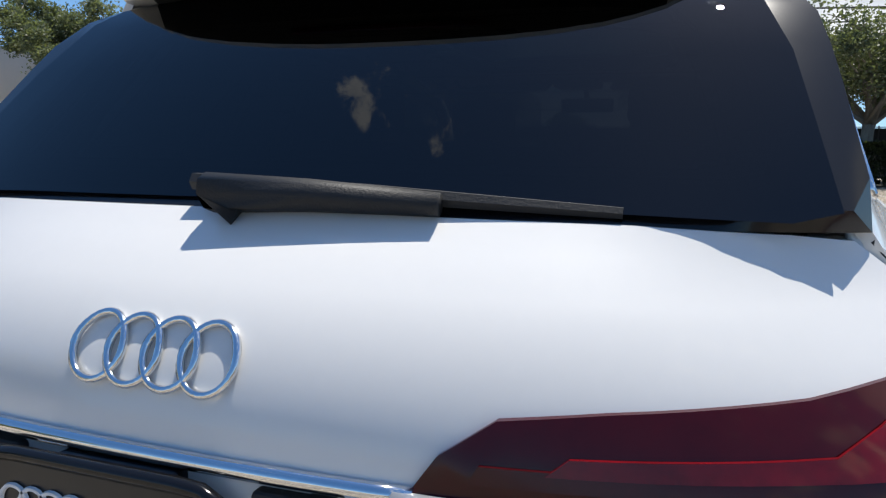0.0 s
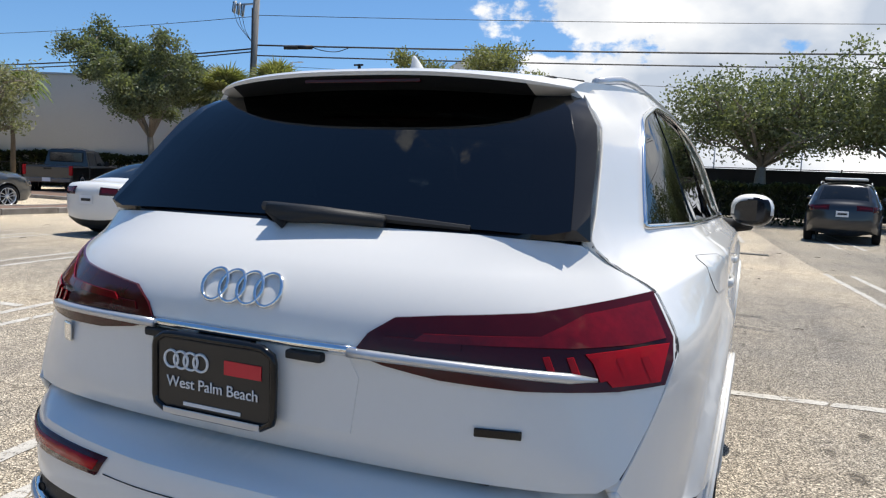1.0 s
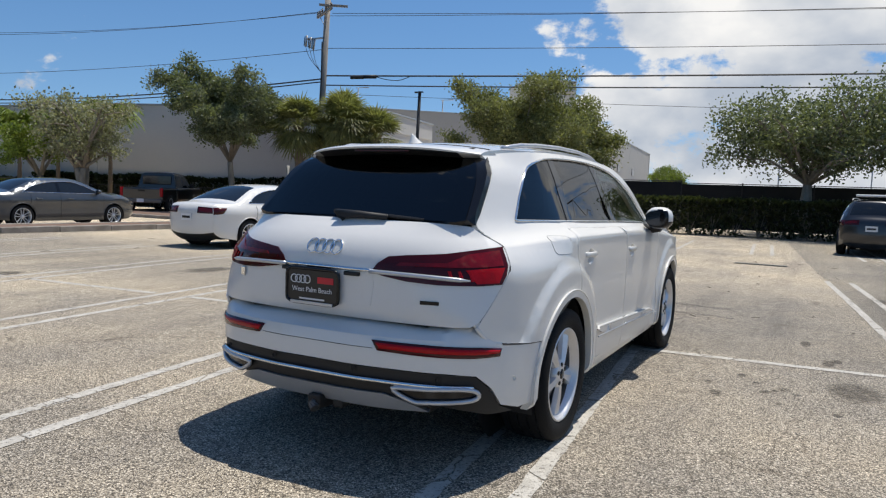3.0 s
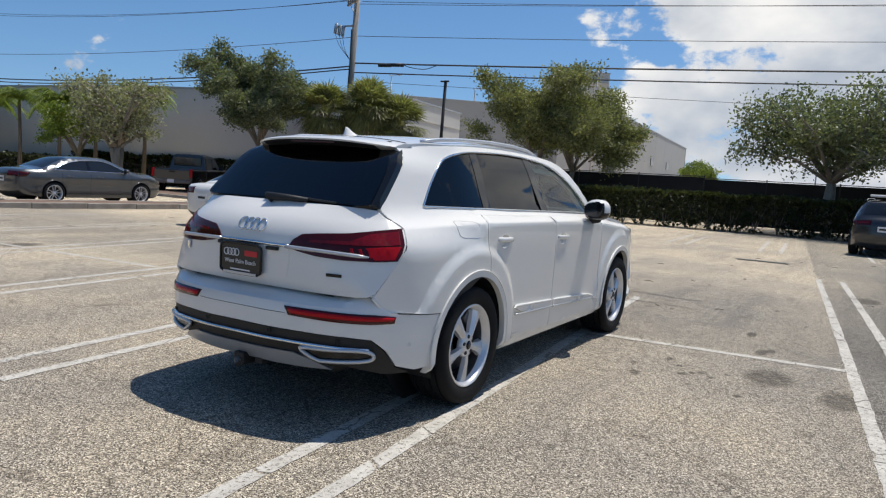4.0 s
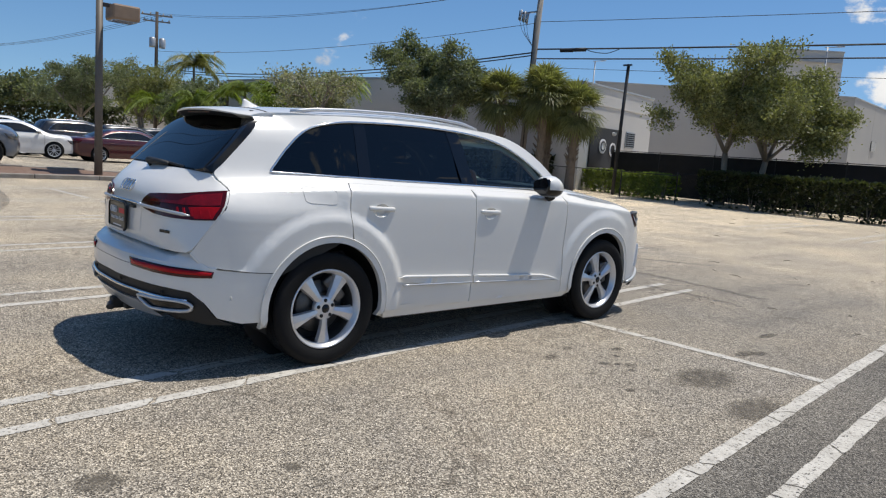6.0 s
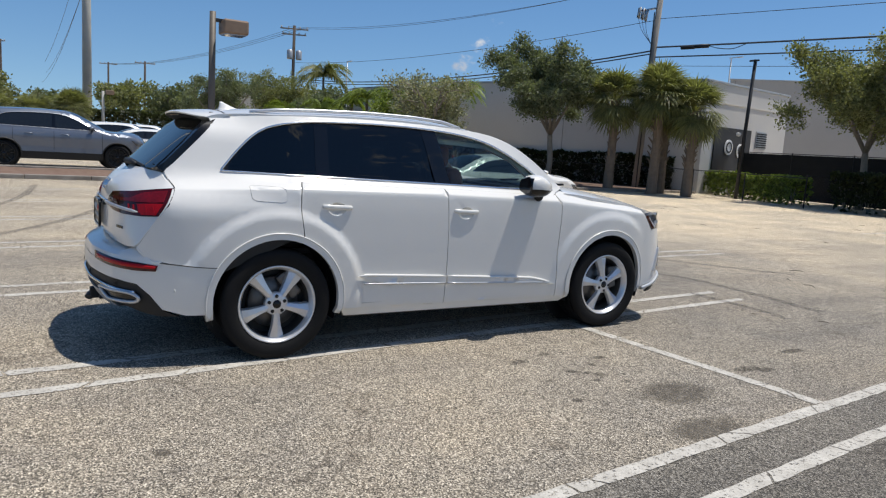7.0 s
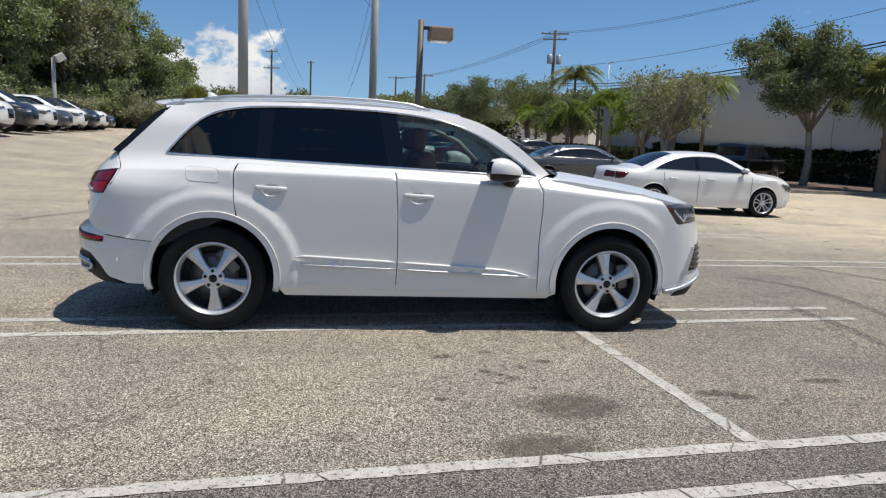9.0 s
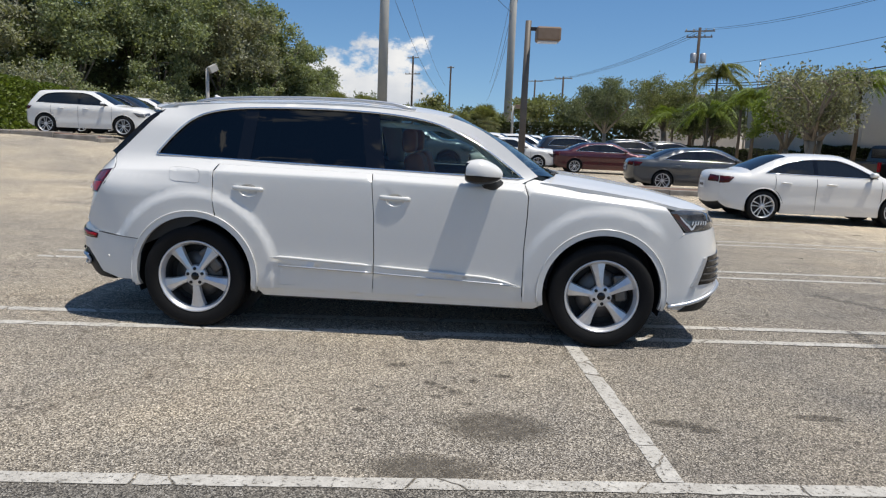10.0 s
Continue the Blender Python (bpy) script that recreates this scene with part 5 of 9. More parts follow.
def side_x(y, z):
    follow = (shoulder_z(y) - 1.16) * smoothstep(0.75, 1.0, z) * smoothstep(1.5, 1.2, z)
    x = np.interp(z - follow, SIDE[:, 0], SIDE[:, 1]) - np.interp(y, NARROW[:, 0], NARROW[:, 1])
    x -= 0.076 * smoothstep(1.34, 0.50, y) * smoothstep(1.02, 1.17, z) + 0.05 * smoothstep(1.5, 1.62, z) * smoothstep(1.2, 0.8, y)
    if z > 0.3:
        for hy, swell in zip(HUBS, (0.026, 0.019)):
            x += swell * smoothstep(0.650, 0.575, math.hypot(y - hy, z - 0.40)) * smoothstep(4.58, 4.34, y)
    for hy, hz in HANDLES:
        x -= 0.024 * smoothstep(1.0, 0.35, ((y - hy) / 0.068) ** 2 + ((z - hz + 0.006) / 0.048) ** 2)
    return float(x)


def side_at(sgn, lift=0.0):
    return lambda y, z, d: (sgn * (side_x(y, z) + lift - d), y, z)


def side_panel(name, poly, mat, parent, thick=0.022, lift=0.0, holes=(), step=0.055, label="", sides=(1, -1), lines=()):
    made = []
    for sgn in sides:
        bm = panel_bm(poly, side_at(sgn, lift), step, thick, holes, flip=sgn < 0, lines=lines)
        made.append(soft(part(name, bm, mat, parent, label), 30))
    return made


REAR = ((0, 0.0), (0.2, 0.004), (0.34, 0.022), (0.5, 0.055), (0.64, 0.10), (0.75, 0.165), (0.83, 0.245), (0.884, 0.335), (0.92, 0.45), (0.945, 0.58), (0.962, 0.72))
FRONT = ((0, 5.063), (0.3, 5.052), (0.55, 5.022), (0.72, 4.955), (0.83, 4.86), (0.895, 4.74), (0.93, 4.60), (0.95, 4.45), (0.955, 4.40))


def wrap_table(plan):
    pts = smooth_line(plan, 8)
    s = [0.0]
    for a, b in zip(pts, pts[1:]):
        s.append(s[-1] + math.dist(a, b))
    return np.array(s), np.array(pts)


REAR_S, REAR_P = wrap_table(REAR)
FRONT_S, FRONT_P = wrap_table(FRONT)


def rear_s(x):
    return float(np.interp(x, REAR_P[:, 0], REAR_S))


def rear_sy(y):
    return float(np.interp(y, REAR_P[:, 1], REAR_S))


def front_sy(y):
    return float(np.interp(-y, -FRONT_P[:, 1], FRONT_S))


def wrap_at(table, pts, inset, front=False, lift=0.0):
    """Places (arc, height, depth) on a bumper that runs round the car's end."""
    def at(s, z, d):
        a = abs(s)
        x, y = np.interp(a, table, pts[:, 0]), np.interp(a, table, pts[:, 1])
        e = 0.01
        tx = np.interp(a + e, table, pts[:, 0]) - np.interp(a - e, table, pts[:, 0])
        ty = np.interp(a + e, table, pts[:, 1]) - np.interp(a - e, table, pts[:, 1])
        if a < e:
            tx, ty = 1.0, 0.0
        ln = math.hypot(tx, ty) or 1.0
        nx, ny = (ty / ln, -tx / ln) if not front else (-ty / ln, tx / ln)
        w = 0.18 + 0.82 * min(1.0, abs(ny)) ** 2
        depth = inset(z) * w + d - lift
        x, y = x - nx * depth, y - ny * depth
        return (math.copysign(1, s) * x if a > 1e-6 else 0.0, y, z)
    return at


def rear_inset(z):
    return float(np.interp(z, (0.26, 0.34, 0.40, 0.48, 0.56, 0.62, 0.68, 0.715, 0.745, 0.765, 0.785), (0.16, 0.075, 0.03, 0.008, 0.0, 0.0, 0.006, 0.022, 0.065, 0.12, 0.19)))


def front_inset(z):
    return float(np.interp(z, (0.22, 0.30, 0.42, 0.6, 0.75, 0.88, 0.98), (0.2, 0.07, 0.0, 0.01, 0.02, 0.055, 0.10)))


rear_wrap = wrap_at(REAR_S, REAR_P, rear_inset)


def arc(cy, cz, r, a0, a1, n=18):
    return [(cy + r * math.cos(radians(a0 + (a1 - a0) * i / n)), cz + r * math.sin(radians(a0 + (a1 - a0) * i / n))) for i in range(n + 1)]


# lines of the skin that need close-set points: the shoulder, the wheel flares, the handle hollows
SKIN_LINES = [[(y, shoulder_z(y) + dz) for y in np.arange(0.3, 4.6, 0.06)] for dz in (-0.03, -0.010, -0.002, 0.008, 0.030)]
SKIN_LINES += [arc(hy, 0.40, r, -12, 192, 44) for hy in HUBS for r in (0.66, 0.64, 0.61, 0.585, 0.565)]
SKIN_LINES += [[(hy + 0.068 * k * math.cos(a), hz - 0.006 + 0.048 * k * math.sin(a)) for a in np.linspace(0, 6.283, 19)] for hy, hz in HANDLES for k in (1.02, 0.85, 0.62, 0.35)]

car = thing("suv", "large white sport utility car with dark rear glass", "car", pose(0, 0, 0))
W = M["paint_white"]

# side windows' outline
DLO = smooth_line([(0.742, 1.268), (0.79, 1.326), (0.86, 1.408), (0.962, 1.505), (1.07, 1.567), (1.22, 1.606), (1.42, 1.629), (1.85, 1.643), (2.25, 1.638), (2.60, 1.612), (2.84, 1.565), (3.04, 1.485), (3.22, 1.385), (3.36, 1.29), (3.475, 1.205)], 5)
DLO += [(3.44, 1.197), (2.9, 1.213), (2.3, 1.229), (1.7, 1.243), (1.2, 1.254), (0.765, 1.263)]
R_ARCH, F_ARCH = 0.437, 0.437
roof_edge = smooth_line([(3.585, 1.222), (3.45, 1.335), (3.30, 1.450), (3.12, 1.555), (2.92, 1.622), (2.65, 1.655), (2.25, 1.673), (1.8, 1.676), (1.35, 1.665), (1.0, 1.645), (0.80, 1.625)], 4)
quarter = roof_edge + [(0.745, 1.617), (0.705, 1.608), (0.712, 1.578)] + smooth_line([(0.70, 1.55), (0.575, 1.42), (0.458, 1.30), (0.402, 1.245), (0.418, 1.19), (0.438, 1.142), (0.404, 1.06), (0.330, 0.945), (0.258, 0.83), (0.224, 0.772)], 3) \
    + [(0.262, 0.725), (0.31, 0.690), (0.40, 0.674), (0.55, 0.658), (0.70, 0.648)] + arc(1.09, 0.40, R_ARCH, 145, 68, 12) \
    + smooth_line([(1.245, 0.90), (1.232, 1.0), (1.233, 1.16), (1.255, 1.216)], 3) + [(2.38, 1.194), (3.47, 1.168), (3.50, 1.185)]
side_panel("body_side", quarter, W, car, holes=(DLO,), lines=SKIN_LINES)
rear_door = [(1.262, 1.2152)] + smooth_line([(1.240, 1.16), (1.238, 1.0), (1.252, 0.895)], 3) + arc(1.09, 0.40, R_ARCH + 0.006, 66, -8, 10) + [(1.60, 0.325), (2.412, 0.318), (2.416, 0.6), (2.408, 0.9), (2.385, 1.1936)]
front_door = [(2.391, 1.1934), (2.414, 0.9), (2.422, 0.6), (2.418, 0.318), (3.505, 0.312), (3.50, 0.7), (3.512, 0.95), (3.512, 1.08), (3.486, 1.1672)]
side_panel("rear_door", rear_door, W, car, lines=SKIN_LINES)
side_panel("front_door", front_door, W, car, lines=SKIN_LINES)
fender = [(3.492, 1.164), (3.519, 1.08), (3.519, 0.95), (3.507, 0.7), (3.512, 0.312), (3.655, 0.312)] + arc(4.085, 0.40, F_ARCH, 188, 28, 20) \
    + [(4.50, 0.66), (4.57, 0.78), (4.645, 0.866), (4.525, 1.014), (4.50, 1.048), (4.2, 1.112), (3.9, 1.155), (3.62, 1.19), (3.56, 1.20), (3.505, 1.18)]
side_panel("front_fender", fender, W, car, lines=SKIN_LINES)
# closing skin behind the panel gaps
side_panel("inner_side", [(0.7, 0.60), (1.5, 0.97), (1.62, 0.34), (3.6, 0.33), (3.62, 1.14), (0.9, 1.18), (0.5, 0.9)], M["plastic_black"], car, 0.0, -0.028, step=0.12)

for hy in HUBS:
    ring = arc(hy, 0.40, 0.475, -14, 194, 30) + arc(hy, 0.40, 0.432, 194, -14, 30)
    side_panel("arch_trim", ring, W, car, 0.04, 0.010, step=0.05)
    for sgn in (1, -1):
        edge = [(sgn * (side_x(y, z) + 0.009), y, z) for y, z in arc(hy, 0.40, 0.474, -10, 190, 40)]
        part("arch_edge", tube_bm(edge, 0.0055, 6), W, car, "", True)
        bm = bmesh.new()
        grid_bm(lambda a, x: (sgn * x, hy + 0.445 * math.cos(a), 0.40 + 0.445 * math.sin(a)), np.linspace(-0.35, math.pi + 0.35, 24), (0.93, 0.6), bm)
        part("wheel_liner", bm, M["plastic_black"], car)
        part("liner_back", lathe_bm([(0.0, sgn * 0.60), (0.45, sgn * 0.60)], "X", 24), M["plastic_black"], car).matrix_basis = pose(0, hy, 0.40)

# windows
side_panel("front_window", [(2.47, 1.224)] + [(2.395, 1.622)] + [p for p in DLO[:70] if p[0] > 2.45 and p[1] > 1.2] + [(3.43, 1.203), (2.9, 1.217)], M["glass_clear"], car, 0.004, -0.008, step=0.1, label="clear side glass")
side_panel("rear_window", [(1.475, 1.250), (2.335, 1.231), (2.265, 1.632), (1.85, 1.637), (1.50, 1.627)], M["glass_dark"], car, 0.004, -0.008, step=0.1, label="dark privacy glass")
side_panel("quarter_window", [(1.375, 1.252), (1.40, 1.622)] + [p for p in DLO[::-1] if p[0] < 1.39 and p[1] > 1.28] + [(0.77, 1.268)], M["glass_dark"], car, 0.004, -0.008, step=0.1, label="dark privacy glass")
side_panel("b_pillar_cover", [(2.335, 1.226), (2.47, 1.222), (2.395, 1.63), (2.265, 1.636)], M["pillar"], car, 0.02, -0.005, step=0.1)
side_panel("c_pillar_cover", [(1.375, 1.25), (1.475, 1.246), (1.50, 1.632), (1.40, 1.628)], M["pillar"], car, 0.02, -0.005, step=0.1)
for sgn in (1, -1):
    line = [(sgn * (side_x(y, z) + 0.003), y, z) for y, z in DLO]
    part("window_trim", tube_bm(line, 0.0085, 6, closed=True), M["chrome"], car, "bright chrome surround", True)
# panels of the fuel flap, on the car's right only
fuel = round_corners([(0.895, 1.185), (1.13, 1.175), (1.135, 1.075), (0.91, 1.085)], 3, 0.12)
side_panel("fuel_flap", fuel, W, car, 0.01, 0.002, sides=(1,), lines=SKIN_LINES)
rimline = [(side_x(y, z) + 0.0005, y, z) for y, z in fuel]
part("fuel_flap_gap", tube_bm(rimline, 0.0012, 5, closed=True), M["seal"], car)
# lower door strips
side_panel("door_strip", [(1.66, 0.560), (1.74, 0.566), (2.408, 0.532), (2.408, 0.470), (2.05, 0.485), (1.85, 0.505)], W, car, 0.014, 0.020, step=0.05)
side_panel("door_strip", [(2.424, 0.531), (3.25, 0.485), (3.46, 0.437), (3.495, 0.425), (3.2, 0.432), (2.424, 0.468)], W, car, 0.014, 0.020, step=0.05)
for a, b in (((1.72, 0.50), (2.408, 0.478)), ((2.424, 0.477), (3.42, 0.437))):
    for sgn in (1, -1):
        pts = [(sgn * (side_x(a[0] + (b[0] - a[0]) * i / 12, a[1] + (b[1] - a[1]) * i / 12) + 0.021), a[0] + (b[0] - a[0]) * i / 12, a[1] + (b[1] - a[1]) * i / 12) for i in range(13)]
        part("strip_trim", tube_bm(pts, 0.006, 6), M["silver_trim"], car, "", True)
for pts in ([(1.68, 0.557), (1.74, 0.562), (2.405, 0.529)], [(2.427, 0.528), (3.25, 0.482), (3.45, 0.437)]):
    for sgn in (1, -1):
        edge = [(sgn * (side_x(y, z) + 0.014), y, z) for y, z in [(pts[0][0] + (pts[-1][0] - pts[0][0]) * i / 14, float(np.interp(pts[0][0] + (pts[-1][0] - pts[0][0]) * i / 14, [p[0] for p in pts], [p[1] for p in pts]))) for i in range(15)]]
        part("strip_edge", tube_bm(edge, [0.004] + [0.011] * 13 + [0.004], 8), W, car, "", True)
side_panel("sill", [(1.56, 0.312), (1.58, 0.355), (3.60, 0.345), (3.66, 0.30), (3.60, 0.255), (1.60, 0.26)], W, car, 0.03, -0.012, step=0.09)


def door_handle(sgn, y, z):
    """A flat pull bar that bridges the hollow in the door."""
    x = side_x(y - 0.12, z)
    rows = []
    bm = bmesh.new()
    for dy, out, h in ((-0.113, -0.006, 0.010), (-0.104, 0.003, 0.015), (-0.07, 0.008, 0.0165), (0.0, 0.010, 0.0165), (0.07, 0.008, 0.0165), (0.104, 0.003, 0.015), (0.113, -0.006, 0.010)):
        ring = []
        for k in range(10):
            a = 2 * math.pi * k / 10
            ring.append(bm.verts.new((sgn * (x + out + 0.009 * math.cos(a)), y + dy, z + 0.008 - 0.03 * dy + h * math.sin(a))))
        rows.append(ring)
    for r, q in zip(rows, rows[1:]):
        for k in range(10):
            bm.faces.new((r[k], r[(k + 1) % 10], q[(k + 1) % 10], q[k]))
    bm.faces.new(rows[0][::-1])
    bm.faces.new(rows[-1])
    bmesh.ops.recalc_face_normals(bm, faces=bm.faces)
    part("door_handle", bm, W, car, "", True)


for sgn in (1, -1):
    for hy, hz in HANDLES:
        door_handle(sgn, hy, hz)

# door mirrors
for sgn in (1, -1):
    shell = bmesh.new()
    bmesh.ops.create_uvsphere(shell, u_segments=28, v_segments=18, radius=1.0)
    for v in shell.verts:
        x, y, z = v.co
        slim = 1 - 0.30 * max(0.0, y) ** 1.5
        x, z = math.copysign(abs(x) ** 0.8, x), math.copysign(abs(z) ** 0.8, z)
        v.co = (sgn * (1.03 + 0.112 * x * slim), 3.172 + 0.150 * max(y, -0.68) - 0.02 * x, 1.247 + 0.090 * z * slim - 0.016 * max(0.0, y))
    for f in shell.faces:
        c = f.calc_center_median()
        f.material_index = 1 if c.z < 1.226 - 0.10 * (c.y - 3.15) or c.y < 3.074 else 0
    mir = part("door_mirror", shell, [W, M["plastic_gloss"]], car, "white cap over black lower shell", True)
    part("mirror_glass", panel_bm(round_corners([(-0.088, -0.055), (0.085, -0.058), (0.088, 0.058), (-0.082, 0.055)], 3), lambda u, v, d: (sgn * (1.025 + u), 3.066 + d, 1.247 + v), 0.05, 0.006, flip=sgn < 0), M["dark_glass"], mir)
    part("mirror_foot", tube_bm([(sgn * 0.88, 3.30, 1.150), (sgn * 0.95, 3.26, 1.152), (sgn * 1.02, 3.21, 1.170)], [0.045, 0.038, 0.040], 10), M["plastic_black"], mir, "", True)

# roof
ROOF_Y, ROOF_H = (0.70, 0.80, 1.0, 1.4, 1.85, 2.24, 2.54, 2.75, 2.95, 3.0), (1.664, 1.676, 1.697, 1.724, 1.738, 1.736, 1.718, 1.695, 1.66, 1.648)


def roof_h(x, y):
    return float(np.interp(y, ROOF_Y, ROOF_H)) - 0.055 * (abs(x) / 0.69) ** 2.6


def roof_at(x, y, d):
    return (x, y, roof_h(x, y) - d)


def roof_half(y):
    return side_x(y, float(np.interp(-y, [-p[0] for p in roof_edge], [p[1] for p in roof_edge]))) + 0.002


edge_y = np.linspace(0.81, 2.9, 24)
roof_poly = [(roof_half(y), y) for y in edge_y] + [(0.45, 2.93), (0.0, 2.95), (-0.45, 2.93)] + [(-roof_half(y), y) for y in edge_y[::-1]]
SUNROOF = round_corners([(-0.42, 1.72), (0.42, 1.72), (0.42, 2.62), (-0.42, 2.62)], 2, 0.12)
soft(part("roof", panel_bm(roof_poly, roof_at, 0.07, 0.02, (SUNROOF,)), W, car), 30)
part("sunroof_glass", panel_bm(SUNROOF, lambda x, y, d: roof_at(x, y, d + 0.006), 0.09, 0.004), M["glass_green"], car, "dark green tinted roof glass", True)
for sgn in (1, -1):
    ys = np.linspace(0.98, 2.66, 30)
    rail = [(sgn * (roof_half(y) - 0.055), y, roof_h(roof_half(y) - 0.055, y) + 0.024 * min(1, 6 * (y - 0.97), 6 * (2.67 - y))) for y in ys]
    part("roof_rail", tube_bm(rail, 0.013, 8), M["silver_trim"], car, "silver roof rail", True)
fin = bmesh.new()
rows = []
for h, y0, y1, wide in ((0.0, 0.895, 1.075, 0.034), (0.014, 0.900, 1.045, 0.024), (0.032, 0.906, 0.990, 0.013), (0.050, 0.908, 0.950, 0.008), (0.060, 0.908, 0.928, 0.004)):
    rows.append([fin.verts.new((wide * math.sin(a) * (1 - 0.35 * math.cos(a)), (y0 + y1) / 2 + (y1 - y0) / 2 * math.cos(a), 1.684 + h)) for a in np.linspace(0, 2 * math.pi, 14, endpoint=False)])
for r, q in zip(rows, rows[1:]):
    for k in range(14):
        fin.faces.new((r[k], r[(k + 1) % 14], q[(k + 1) % 14], q[k]))
fin.faces.new(rows[-1])
bmesh.ops.recalc_face_normals(fin, faces=fin.faces)
part("aerial_fin", fin, W, car, "white shark-fin aerial", True)


def screen_at(u, v, d=0.0):
    """Windscreen: u across -1..1, v from the roof 0 to the bonnet 1."""
    ye, ze = np.interp(v, (0, 0.35, 0.7, 1), (2.945, 3.14, 3.37, 3.575)), np.interp(v, (0, 0.35, 0.7, 1), (1.617, 1.548, 1.400, 1.232))
    xe = side_x(ye, ze) - 0.012
    yc, zc = np.interp(v, (0, 1), (2.955, 3.80)), np.interp(v, (0, 0.5, 1), (1.656, 1.455, 1.195))
    k = abs(u) ** 2.2
    return (u * xe, yc + (ye - yc) * k, zc + (ze - zc) * k - d)


part("windscreen", grid_bm(screen_at, np.linspace(-1, 1, 21), np.linspace(0, 1, 12), flip=True), M["glass_clear"], car, "clear windscreen", True)


def hood_at(x, y, d):
    z = np.interp(y, (3.5, 3.75, 4.02, 4.48, 4.8, 4.92, 4.99, 5.03), (1.245, 1.232, 1.203, 1.135, 1.066, 1.02, 0.965, 0.90)) - 0.058 * (abs(x) / 0.88) ** 3 + 0.008 * math.exp(-((abs(x) - 0.5) / 0.08) ** 2)
    z -= 0.022 * smoothstep(4.3, 4.7, y) * (abs(x) / 0.85) ** 3
    return (x, y, float(z) - d)


hood = [(0.875, 3.60), (0.90, 3.9), (0.895, 4.2), (0.868, 4.48), (0.82, 4.64), (0.70, 4.82), (0.45, 4.95), (0.0, 4.985)]
hood = hood + [(-x, y) for x, y in hood[::-1]] + [(-0.6, 3.73), (0.0, 3.82), (0.6, 3.73)]
soft(part("bonnet", panel_bm(hood, hood_at, 0.07, 0.025), W, car), 30)
part("cowl", box_bm((1.5, 0.22, 0.03), (0, 3.74, 1.165), 0.01), M["plastic_black"], car)
for x0 in (-0.5, 0.15):
    part("front_wiper", tube_bm([(x0, 3.82, 1.21), (x0 + 0.35, 3.74, 1.235), (x0 + 0.6, 3.68, 1.25)], 0.01, 6), M["plastic_black"], car)

# front end
front_wrap = wrap_at(FRONT_S, FRONT_P, front_inset, True)
fs = front_sy
fb = [(fs(4.515), 0.50), (fs(4.497), 0.655), (fs(4.566), 0.782), (fs(4.645), 0.868), (fs(4.75), 0.878), (fs(4.86), 0.888), (fs(4.95), 0.90), (0.55, 0.94)]
fb = fb + [(-s, z) for s, z in fb[::-1]]
fb += [(-fs(4.53), 0.40), (-fs(4.62), 0.30), (-0.6, 0.27), (0.6, 0.27), (fs(4.62), 0.30), (fs(4.53), 0.40)]


def bumper_skin(s, z, d):
    """The bumper's face, running flush into the fenders."""
    x, y, z = front_wrap(s, z, d)
    k = smoothstep(4.80, 4.56, y)
    return (math.copysign(abs(x) + (side_x(y, z) - d - abs(x)) * k, x), y, z)


